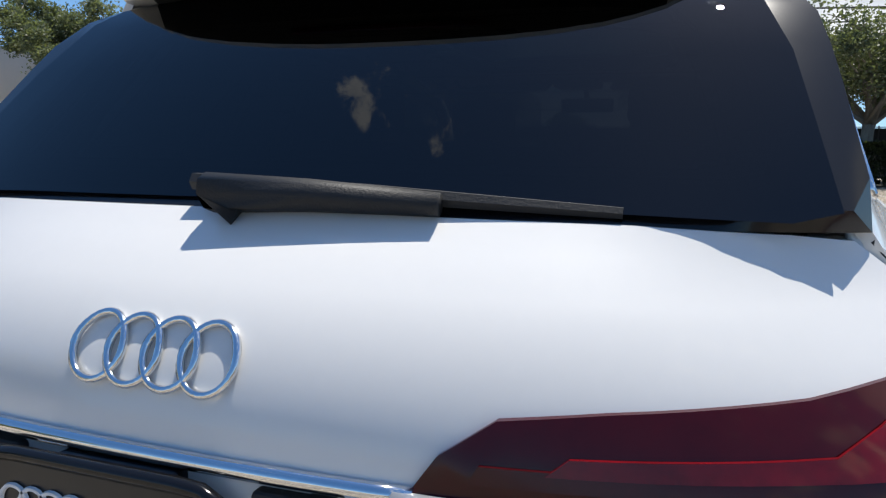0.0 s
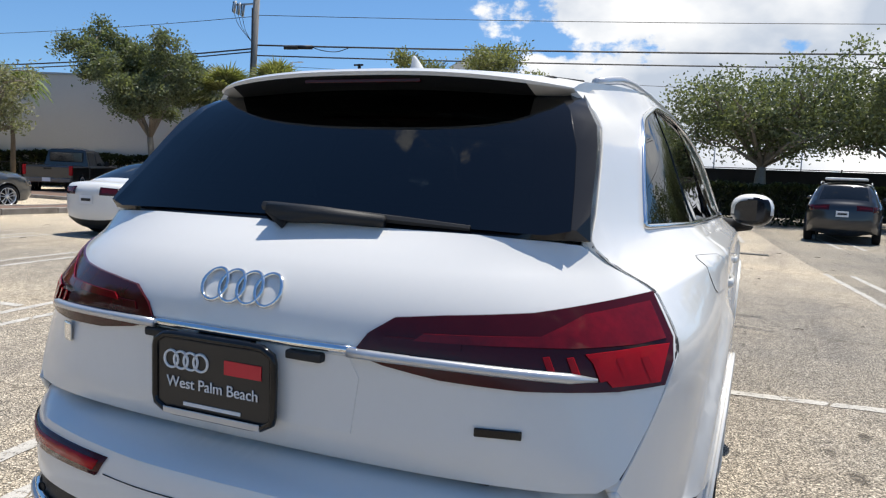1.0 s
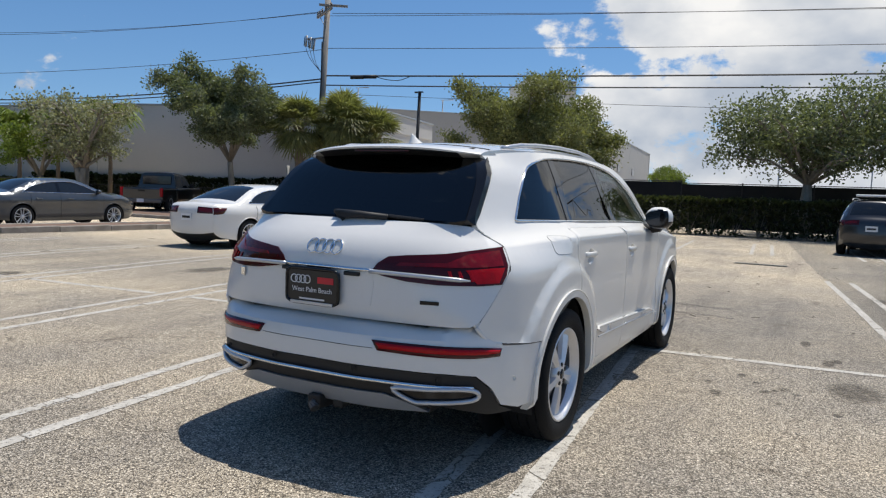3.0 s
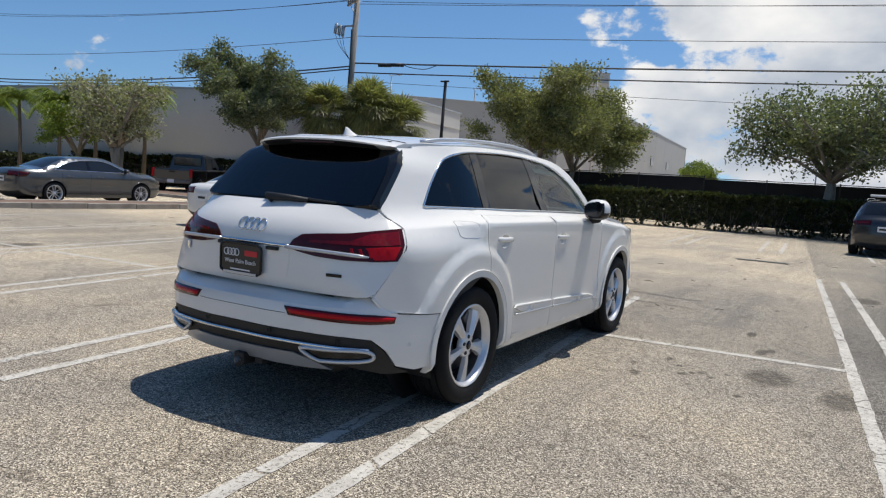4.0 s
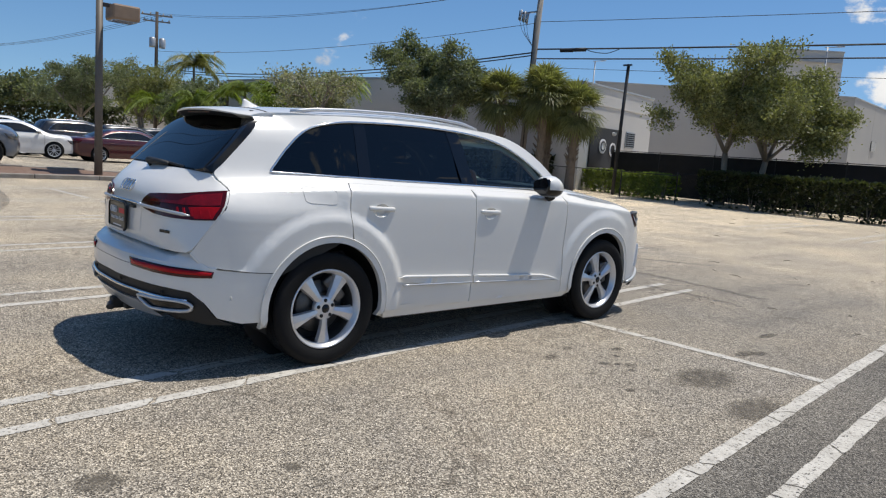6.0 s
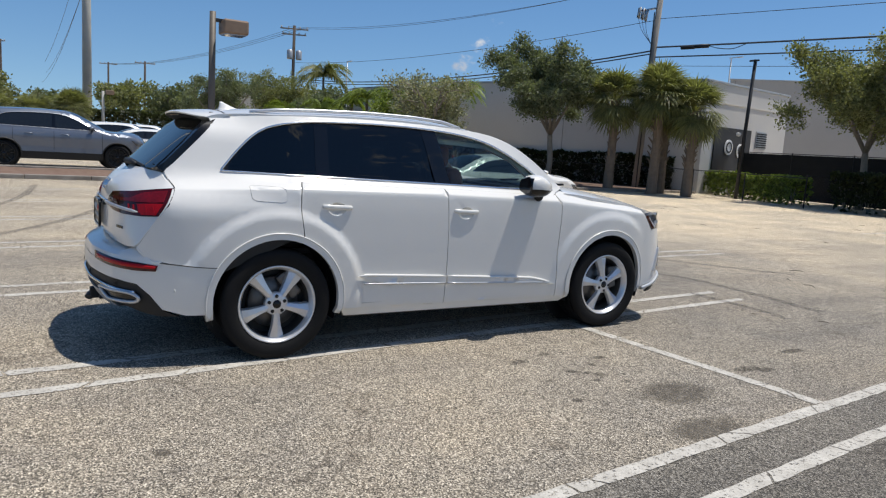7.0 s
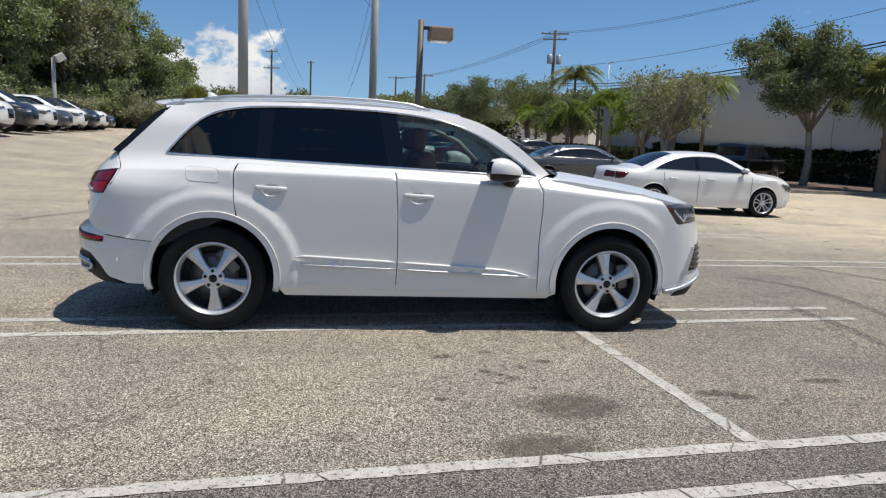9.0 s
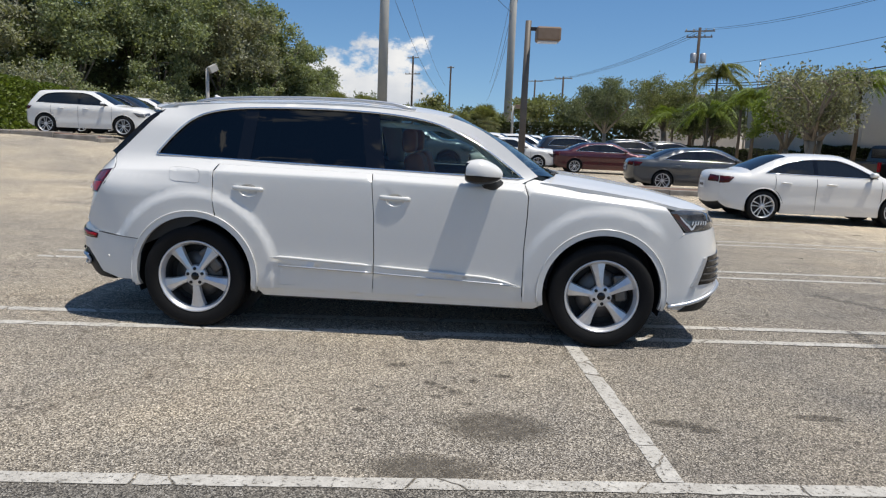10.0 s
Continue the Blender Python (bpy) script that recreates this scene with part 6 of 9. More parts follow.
soft(part("front_bumper", panel_bm(fb, bumper_skin, 0.05, 0.03), W, car), 30)
for sgn in (1, -1):
    lamp_poly = [(sgn * fs(4.66), 0.872), (sgn * fs(4.535), 1.014), (sgn * fs(4.63), 1.03), (sgn * fs(4.80), 1.022), (sgn * fs(4.90), 0.99), (sgn * 0.62, 0.955), (sgn * 0.62, 0.91), (sgn * fs(4.86), 0.895)]
    hl = part("headlight", panel_bm(lamp_poly, wrap_at(FRONT_S, FRONT_P, front_inset, True, 0.004), 0.05, 0.02, flip=sgn < 0), M["head_lens"], car, "clear lens over dark lamp body", True)
    part("lamp_bezel", panel_bm([(p[0] * 0.995, p[1] - 0.01) for p in lamp_poly], wrap_at(FRONT_S, FRONT_P, front_inset, True, -0.012), 0.08, 0.01, flip=sgn < 0), M["plastic_gloss"], hl)
    for poly, mt in (([(4.542, 1.002), (4.585, 1.004), (4.69, 0.890), (4.668, 0.884)], "amber_dark"), ([(4.60, 0.985), (4.613, 0.985), (4.668, 0.93), (4.66, 0.922)], "lamp_white"),
                     ([(4.655, 0.93), (4.668, 0.937), (4.713, 0.893), (4.70, 0.887)], "lamp_white"), ([(4.70, 0.894), (4.713, 0.892), (4.745, 0.935), (4.732, 0.94)], "lamp_white")):
        part("light_blade", panel_bm([(sgn * fs(y), z) for y, z in poly], wrap_at(FRONT_S, FRONT_P, front_inset, True, 0.010), 0.05, 0.004, flip=sgn < 0), M[mt], hl)
    for k in range(6):
        y = 4.70 + 0.024 * k
        poly = [(sgn * fs(y), 0.925), (sgn * fs(y + 0.010), 0.926), (sgn * fs(y + 0.018), 0.952), (sgn * fs(y + 0.008), 0.952)]
        part("light_segment", panel_bm(poly, wrap_at(FRONT_S, FRONT_P, front_inset, True, 0.010), 0.05, 0.004, flip=sgn < 0), M["lamp_white"], hl)
    intake = [(sgn * fs(4.765), 0.485), (sgn * fs(4.84), 0.675), (sgn * fs(4.87), 0.695), (sgn * 0.55, 0.71), (sgn * 0.58, 0.50), (sgn * fs(4.86), 0.49)]
    it = part("air_intake", panel_bm(intake, wrap_at(FRONT_S, FRONT_P, front_inset, True, 0.006), 0.06, 0.02, flip=sgn < 0), M["plastic_gloss"], car)
    for k in range(4):
        pts = [wrap_at(FRONT_S, FRONT_P, front_inset, True, 0.012)(sgn * s, 0.52 + 0.046 * k, 0) for s in np.linspace(0.60, fs(4.80 + 0.02 * k), 8)]
        part("intake_bar", tube_bm(pts, 0.006, 5), M["steel_dark"], it)
    lip = [wrap_at(FRONT_S, FRONT_P, front_inset, True, 0.012)(sgn * s, z, 0) for s, z in ((0.45, 0.455), (0.62, 0.45), (fs(4.92), 0.425), (fs(4.84), 0.385), (fs(4.72), 0.352), (fs(4.57), 0.325))]
    part("intake_blade", panel_bm([(sgn * fs(4.73), 0.475), (sgn * fs(4.82), 0.685), (sgn * fs(4.845), 0.688), (sgn * fs(4.775), 0.48)], wrap_at(FRONT_S, FRONT_P, front_inset, True, 0.016), 0.05, 0.02, flip=sgn < 0), M["silver_trim"], it, "satin silver blade")
    part("lower_trim", tube_bm(smooth_line(lip, 5), 0.016, 8), M["silver_trim"], car, "", True)
    part("corner_duct", panel_bm([(sgn * fs(4.66), 0.285), (sgn * fs(4.72), 0.33), (sgn * fs(4.92), 0.395), (sgn * 0.55, 0.40), (sgn * 0.5, 0.29)], wrap_at(FRONT_S, FRONT_P, front_inset, True, 0.008), 0.06, 0.02, flip=sgn < 0), M["plastic_black"], car)
grille = [(-0.42, 0.52), (0.42, 0.52), (0.52, 0.75), (0.46, 0.93), (-0.46, 0.93), (-0.52, 0.75)]
gr = part("grille", panel_bm(grille, wrap_at(FRONT_S, FRONT_P, front_inset, True, 0.008), 0.08, 0.02), M["plastic_gloss"], car)
for k in range(9):
    s = -0.4 + 0.1 * k
    pts = [wrap_at(FRONT_S, FRONT_P, front_inset, True, 0.016)(s, z, 0) for z in np.linspace(0.54, 0.91, 6)]
    part("grille_bar", tube_bm(pts, 0.008, 5), M["chrome"], gr)

for sgn in (1, -1):
    joint = [(sgn * (side_x(y, z) - 0.011), y, z) for y, z in smooth_line([(4.49, 0.60), (4.498, 0.66), (4.567, 0.78), (4.645, 0.866)], 5)]
    part("fender_joint", tube_bm(joint, 0.012, 8), W, car, "", True)

# rear bumper
rs, ry = rear_s, rear_sy
top = [(0.0, 0.778), (rs(0.60), 0.778), (rs(0.70), 0.772), (rs(0.78), 0.768), (ry(0.218), 0.764), (ry(0.258), 0.720), (ry(0.308), 0.684), (ry(0.40), 0.668), (ry(0.55), 0.652), (ry(0.695), 0.642), (ry(0.672), 0.52), (ry(0.655), 0.40), (ry(0.62), 0.335), (ry(0.50), 0.335),
       (ry(0.36), 0.375), (ry(0.29), 0.47), (ry(0.22), 0.535), (rs(0.70), 0.548), (rs(0.45), 0.555), (0.0, 0.560)]
cover = top + [(-s, z) for s, z in top[-2:0:-1]]


def rear_cover(s, z, d):
    x, y, h = rear_wrap(s, z, d)
    return (x, y, h - 0.024 * smoothstep(0.70, 0.77, z) * smoothstep(0.70, 0.60, abs(x)))


soft(part("rear_bumper", panel_bm(cover, rear_cover, 0.035, 0.03), W, car), 30)
band = [(0.0, 0.554), (rs(0.45), 0.549), (rs(0.70), 0.542), (ry(0.22), 0.529), (ry(0.285), 0.465), (ry(0.355), 0.370), (ry(0.46), 0.325), (ry(0.30), 0.33), (rs(0.70), 0.375), (rs(0.5), 0.395), (0.0, 0.40)]
band = band + [(-s, z) for s, z in band[-2:0:-1]]
soft(part("bumper_band", panel_bm(band, wrap_at(REAR_S, REAR_P, rear_inset, False, -0.006), 0.045, 0.03), M["plastic_black"], car, "dark grey unpainted plastic band"), 30)
diff = [(0.0, 0.425), (rs(0.40), 0.425), (rs(0.50), 0.40), (rs(0.62), 0.345), (rs(0.40), 0.335), (0.0, 0.335)]
diff = diff + [(-s, z) for s, z in diff[-2:0:-1]]
soft(part("diffuser", panel_bm(diff, wrap_at(REAR_S, REAR_P, rear_inset, False, 0.008), 0.05, 0.05), M["silver_trim"], car, "silver diffuser panel"), 30)
pts = [wrap_at(REAR_S, REAR_P, rear_inset, False, 0.004)(s, 0.492 - 0.012 * (abs(s) / 0.8) ** 2, 0) for s in np.linspace(-rs(0.80), rs(0.80), 40)]
part("bumper_chrome", tube_bm(pts, 0.011, 8), M["chrome"], car, "chrome strip across the bumper", True)
for sgn in (1, -1):
    ex = smooth_line([(rs(0.45), 0.462), (rs(0.60), 0.470), (rs(0.76), 0.475), (rs(0.815), 0.455), (rs(0.80), 0.418), (rs(0.62), 0.402), (rs(0.54), 0.405)], 4, True)
    exo = part("exhaust_trim", tube_bm([wrap_at(REAR_S, REAR_P, rear_inset, False, 0.012)(sgn * s, z, 0) for s, z in ex], 0.012, 8, closed=True), M["silver_trim"], car, "silver exhaust surround", True)
    part("exhaust_mesh", panel_bm([(sgn * s, z) for s, z in ex], wrap_at(REAR_S, REAR_P, rear_inset, False, 0.003), 0.05, 0.01, flip=sgn < 0), M["plastic_gloss"], exo)
    rf = [(rs(0.338), 0.686), (rs(0.60), 0.682), (rs(0.82), 0.674), (ry(0.335), 0.662), (ry(0.325), 0.624), (rs(0.80), 0.622), (rs(0.60), 0.628), (rs(0.37), 0.638)]
    ref = part("bumper_reflector", panel_bm([(sgn * s, z) for s, z in rf], wrap_at(REAR_S, REAR_P, rear_inset, False, 0.006), 0.05, 0.012, flip=sgn < 0), M["red_dark"], car, "long dark red reflector", True)
    rf2 = [(rs(0.36), 0.676), (rs(0.60), 0.672), (rs(0.82), 0.664), (ry(0.325), 0.655), (ry(0.318), 0.640), (rs(0.80), 0.640), (rs(0.6), 0.645), (rs(0.38), 0.65)]
    part("lens_band", panel_bm([(sgn * s, z) for s, z in rf2], wrap_at(REAR_S, REAR_P, rear_inset, False, 0.0085), 0.05, 0.003, flip=sgn < 0), M["red_lens"], ref, "", True)
    for s, z in ((ry(0.43), 0.50), (rs(0.25), 0.535), (rs(0.66), 0.515)):
        part("parking_sensor", lathe_bm([(0.0, 0.0), (0.012, 0.0), (0.012, 0.004)], "Z", 12), W if z == 0.50 else M["plastic_black"], car).matrix_basis = Matrix.Translation(wrap_at(REAR_S, REAR_P, rear_inset, False, 0.003)(sgn * s, z, 0)) @ pose(0, 0, 0, 90, 0, sgn * 35 if z == 0.50 else 0)
hitch = part("tow_hitch", box_bm((0.075, 0.24, 0.075), (0.0, 0.14, 0.325), 0.008), M["plastic_black"], car, "black steel tow hitch")
part("hitch_shank", tube_bm([(0.0, 0.05, 0.325), (0.0, 0.02, 0.31), (0.02, 0.01, 0.295)], 0.026, 10), M["steel_dark"], hitch)
part("hitch_plug", box_bm((0.06, 0.06, 0.05), (0.11, 0.10, 0.325), 0.008), M["plastic_black"], hitch)

# underside
part("underbody", box_bm((1.72, 1.95, 0.14), (0, 2.58, 0.30), 0.03), M["plastic_black"], car)
part("rear_underbody", box_bm((1.1, 1.4, 0.16), (0, 0.95, 0.36), 0.05), M["plastic_black"], car)
part("front_underbody", box_bm((1.1, 1.3, 0.16), (0, 4.25, 0.33), 0.05), M["plastic_black"], car)
for hy in HUBS:
    part("axle", tube_bm([(-0.7, hy, 0.37), (0.7, hy, 0.37)], 0.05, 8), M["steel_dark"], car)


# ---- wheels ----
def wheel(parent, x, y, z, sgn, radius=0.382, rim=0.262, width=0.255, spokes=5, metal="alloy", turn=0.0, name="wheel"):
    w = part(name, lathe_bm([(radius * 0.97, -width * 0.5), (radius * 0.995, -width * 0.42), (radius, -width * 0.2), (radius, width * 0.2), (radius * 0.995, width * 0.40), (radius * 0.965, width * 0.495),
                             (radius * 0.90, width * 0.53), (radius * 0.80, width * 0.52), (rim + 0.012, width * 0.47), (rim + 0.004, width * 0.44)], "X", 56), M["rubber"], parent, "black road tyre", True)
    w.matrix_basis = pose(x, y, z) @ (Matrix() if sgn > 0 else pose(0, 0, 0, 0, 0, 180)) @ pose(0, 0, 0, turn)
    tread = bmesh.new()
    for ring in (-0.32, -0.11, 0.11, 0.32):
        lathe_bm([(radius + 0.0005, width * (ring - 0.02)), (radius + 0.001, width * (ring + 0.02))], "X", 48, tread)
    part("tread_groove", tread, M["plastic_gloss"], w)
    part("rim", lathe_bm([(rim + 0.008, width * 0.455), (rim + 0.004, width * 0.478), (rim - 0.004, width * 0.47), (rim - 0.008, width * 0.42), (rim - 0.020, width * 0.36), (rim - 0.026, width * 0.28)], "X", 56), M[metal], w, "silver rim", True)
    part("rim_barrel", lathe_bm([(rim - 0.026, width * 0.28), (rim - 0.034, width * 0.1), (rim - 0.03, -width * 0.4)], "X", 48), M["steel_dark"], w, "", True)
    part("brake_disc", lathe_bm([(0.05, 0.015), (0.175, 0.015), (0.178, 0.0), (0.178, -0.015)], "X", 40), M["steel_dark"], w, "", True)
    part("wheel_back", lathe_bm([(0.0, -0.03), (rim - 0.03, -0.03)], "X", 32), M["plastic_black"], w)
    part("brake_caliper", box_bm((0.07, 0.09, 0.2), (0.02, 0.15, 0.03), 0.02), M["steel_dark"], w)
    f = width * 0.40
    for k in range(spokes):
        a = 2 * math.pi * k / spokes + math.pi / 2
        bm = bmesh.new()
        c, s = math.cos(a), math.sin(a)
        # a broad spoke with a raised ridge and one face turned away, wide at the rim
        rows = []
        for r, hw, dep in ((0.035, 0.026, 0.006), (0.075, 0.027, 0.0), (0.12, 0.031, 0.002), (0.17, 0.041, 0.007), (0.215, 0.054, 0.012), (rim - 0.012, 0.066, 0.018)):
            row = []
            for t, dz in ((-1, -0.034), (-0.86, -0.004), (-0.12, 0.002), (0.02, 0.003), (0.80, -0.016), (1, -0.042)):
                yy, zz = r * c - t * hw * s, r * s + t * hw * c
                row.append(bm.verts.new((f - dep + dz * min(1.0, 0.4 + r * 5), yy, zz)))
            rows.append(row)
        for r0, r1 in zip(rows, rows[1:]):
            for i in range(5):
                bm.faces.new((r0[i], r1[i], r1[i + 1], r0[i + 1]))
        soft(part("spoke", bm, M[metal], w), 14)
    part("hub", lathe_bm([(0.030, f + 0.001), (0.046, f + 0.001), (0.070, f - 0.003), (0.080, f - 0.012), (0.082, f - 0.04)], "X", 32), M[metal], w, "", True)
    part("hub_cap", lathe_bm([(0.0, f + 0.006), (0.027, f + 0.005), (0.030, f - 0.002)], "X", 24), M["plastic_gloss"], w, "", True)
    for k in range(spokes):
        a = 2 * math.pi * (k + 0.5) / spokes + math.pi / 2
        part("wheel_bolt", lathe_bm([(0.0, f + 0.001), (0.0125, f + 0.001), (0.013, f - 0.02)], "X", 10), M["plastic_black"], w).matrix_basis = pose(0.003, 0.056 * math.cos(a), 0.056 * math.sin(a))
    return w


for i, hy in enumerate(HUBS):
    wheel(car, 0.842, hy, 0.382, 1, turn=(39, 9)[i])
    wheel(car, -0.842, hy, 0.382, -1, turn=(30, 12)[i])


# ---- load opening ----
OPENING = [(0.0, 0.672, 1.630), (0.25, 0.671, 1.628), (0.41, 0.664, 1.618), (0.49, 0.648, 1.590), (0.545, 0.612, 1.530), (0.590, 0.545, 1.405), (0.625, 0.462, 1.245), (0.645, 0.385, 1.10), (0.652, 0.325, 0.99),
           (0.645, 0.268, 0.88), (0.625, 0.228, 0.805), (0.585, 0.210, 0.768), (0.48, 0.203, 0.757), (0.25, 0.200, 0.752), (0.0, 0.199, 0.750)]
OPENING = [(x, y + 0.10 * smoothstep(1.28, 1.48, z), z) for x, y, z in OPENING]
HALF = smooth_line(OPENING, 4)
LOOP = HALF + [(-x, y, z) for x, y, z in HALF[-2:0:-1]]
seal = part("opening_seal", tube_bm(LOOP, 0.0135, 8, closed=True), M["seal"], car, "black rubber seal round the opening", True)
part("seal_lip", tube_bm([(x * 0.972, y + 0.03, z + (0.012 if z < 0.9 else -0.012 if z > 1.55 else 0)) for x, y, z in LOOP], 0.011, 6, closed=True), M["seal"], seal)
EDGE = smooth_line([(0.80, 1.625), (0.70, 1.55), (0.575, 1.42), (0.458, 1.30), (0.402, 1.245), (0.418, 1.19), (0.438, 1.142), (0.404, 1.06), (0.330, 0.945), (0.258, 0.83), (0.224, 0.772)], 4)
for sgn in (1, -1):
    inner = [p for p in HALF if 0.485 < p[0] and p[2] > 0.765]
    n = 44
    rows = []
    for i in range(n + 1):
        t = i / n
        ze = 1.625 + (0.772 - 1.625) * t
        ye = float(np.interp(-ze, [-z for _, z in EDGE], [y for y, _ in EDGE]))
        oz = 1.592 + (0.770 - 1.592) * t
        ox = float(np.interp(-oz, [-p[2] for p in inner], [p[0] for p in inner]))
        oy = float(np.interp(-oz, [-p[2] for p in inner], [p[1] for p in inner]))
        a, b = Vector((side_x(ye, ze) - 0.001, ye, ze)), Vector((ox + 0.006, oy, oz))
        lap = 0.055 * smoothstep(1.30, 1.20, ze) * smoothstep(0.78, 0.86, ze)
        rows.append([a, a + Vector((-0.016, 0.004, 0)), a.lerp(b, 0.10) + Vector((0, 0.3 * lap, 0)), a.lerp(b, 0.22) + Vector((0, lap, 0)), a.lerp(b, 0.5) + Vector((0, 0.7 * lap, 0)), a.lerp(b, 0.82) + Vector((0, 0.25 * lap, 0)), b])
    bm = bmesh.new()
    vs = [[bm.verts.new((sgn * p.x, p.y, p.z)) for p in r] for r in rows]
    for r, q in zip(vs, vs[1:]):
        for k in range(6):
            f = (r[k], r[k + 1], q[k + 1], q[k])
            bm.faces.new(f if sgn < 0 else f[::-1])
    ch = soft(part("opening_flange", bm, W, car, "white painted flange beside the opening"), 40)
    groove = [(sgn * (r[1].x - 0.006), r[1].y - 0.002, r[1].z) for r in rows[8:]]
    part("drain_channel", tube_bm(groove, 0.006, 6), W, ch, "", True)
    part("bump_stop", lathe_bm([(0.0, 0.014), (0.005, 0.015), (0.008, 0.011), (0.012, 0.008), (0.013, 0.0)], "Z", 14), M["plastic_black"], ch, "round black rubber stop", True).matrix_basis = pose(sgn * 0.682, 0.318, 0.925, 98, 0, -sgn * 20)
bm = bmesh.new()
ys = np.linspace(-0.555, 0.555, 15)
grid_bm(lambda x, v: (x, 0.815 + (0.765 - 0.815) * v, roof_h(x, 0.81) - 0.012 + (1.634 - 0.03 * (abs(x) / 0.62) ** 3 - roof_h(x, 0.81) + 0.012) * v), ys, np.linspace(0, 1, 4), bm, flip=True)
part("roof_header", bm, W, car, "", True)

# ---- sill ----
sill = part("load_sill", box_bm((1.12, 0.10, 0.02), (0, 0.225, 0.757), 0.006), M["plastic_black"], car, "dark load sill")
plate = part("sill_plate", box_bm((1.02, 0.075, 0.008), (0, 0.232, 0.772), 0.003), M["steel"], sill, "ribbed steel sill plate")
for k in range(58):
    x = -0.495 + k * 0.99 / 57
    if abs(x + 0.02) > 0.065:
        part("rib", box_bm((0.007, 0.062, 0.005), (x, 0.232, 0.778)), M["steel"], plate)
latch = part("latch_cover", box_bm((0.125, 0.062, 0.014), (-0.02, 0.228, 0.779), 0.004), M["steel"], sill, "steel latch cover")
part("latch_slot", box_bm((0.055, 0.03, 0.006), (-0.02, 0.222, 0.787), 0.002), M["plastic_gloss"], latch)
for sgn in (1, -1):
    seam = [wrap_at(REAR_S, REAR_P, rear_inset, False, 0.0015)(sgn * rear_sy(y), z, 0) for y, z in ((0.345, 0.678), (0.40, 0.671), (0.55, 0.655), (0.695, 0.645))]
    lap = [(sgn * (side_x(y, z) - 0.010), y, z) for y, z in smooth_line([(0.226, 0.768), (0.260, 0.724), (0.308, 0.689), (0.36, 0.679)], 5)]
    part("corner_joint", tube_bm(lap, 0.011, 8), W, car, "", True)
    part("bumper_gap", tube_bm(smooth_line(seam, 4), 0.0028, 5), M["seal"], car)

for sgn in (1, -1):
    part("corner_bracket", box_bm((0.15, 0.15, 0.10), (sgn * 0.768, 0.342, 0.742), 0.02), W, car)

crease_pts = [wrap_at(REAR_S, REAR_P, rear_inset, False, 0.0006)(s, 0.648 - 0.006 * abs(s), 0) for s in np.linspace(-rear_s(0.345), rear_s(0.345), 24)]
part("bumper_seam", tube_bm(crease_pts, 0.0016, 5), M["seal"], car)

# ---- tailgate, shut ----
HINGE_Y, HINGE_Z, RAISED = 0.745, 1.662, 0.0
gate = new("tailgate", None)
gate.parent = car
swing = Matrix.Translation((0, HINGE_Y, HINGE_Z)) @ Matrix.Rotation(radians(-RAISED), 4, "X") @ Matrix.Translation((0, -HINGE_Y, -HINGE_Z))
GATE_Z = (0.74, 0.775, 0.82, 0.97, 1.02, 1.07, 1.12, 1.17, 1.21, 1.245, 1.30, 1.60, 1.66)
GATE_Y = (0.150, 0.118, 0.104, 0.104, 0.108, 0.118, 0.142, 0.182, 0.235, 0.285, 0.345, 0.655, 0.715)


GATE_RIM_Z = (0.757, 0.778, 0.815, 0.89, 0.97, 1.06, 1.14, 1.165, 1.20, 1.24, 1.36, 1.56, 1.612)
GATE_RIM_X = (0.79, 0.80, 0.818, 0.85, 0.885, 0.915, 0.925, 0.90, 0.86, 0.835, 0.79, 0.70, 0.66)


def body_edge(z):
    """Where the side panel's rear edge lies at a height: half width and place along the car."""
    y = float(np.interp(-z, [-p[1] for p in EDGE], [p[0] for p in EDGE]))
    return side_x(y, z) + 0.002, y


def gate_x(x, z):
    """The gate's drawn half width drawn in to meet the body's edge, with a shut line left."""
    a = abs(x)
    if a > 0.45:
        rim = float(np.interp(z, GATE_RIM_Z, GATE_RIM_X))
        a = 0.45 + (a - 0.45) * (body_edge(z)[0] - 0.005 - 0.45) / (rim - 0.45)
    return math.copysign(a, x)


def gate_y(x, z):
    half, edge = body_edge(z)
    edge -= 0.062 * smoothstep(1.238, 1.262, z) * smoothstep(1.64, 1.56, z)
    mid = float(np.interp(z, GATE_Z, GATE_Y))
    k = min(1.0, abs(x) / half)
    return mid + (edge - 0.002 - mid) * (0.42 * k ** 2.2 + 0.58 * k ** 5)


def gate_at(lift=0.0):
    def at(x, z, d):
        x = gate_x(x, z)
        return (x, gate_y(x, z) + d - lift, z)
    return at


def gate_part(name, poly, mat, parent, thick=0.02, lift=0.0, step=0.05, label="", holes=(), angle=30, flip=False):
    return soft(part(name, panel_bm(poly, gate_at(lift), step, thick, holes, flip=flip), mat, parent, label), angle)


def both(points):
    """A closed outline from its right half, top middle to bottom middle."""
    return list(points) + [(-x, z) for x, z in points[::-1] if x > 1e-6]


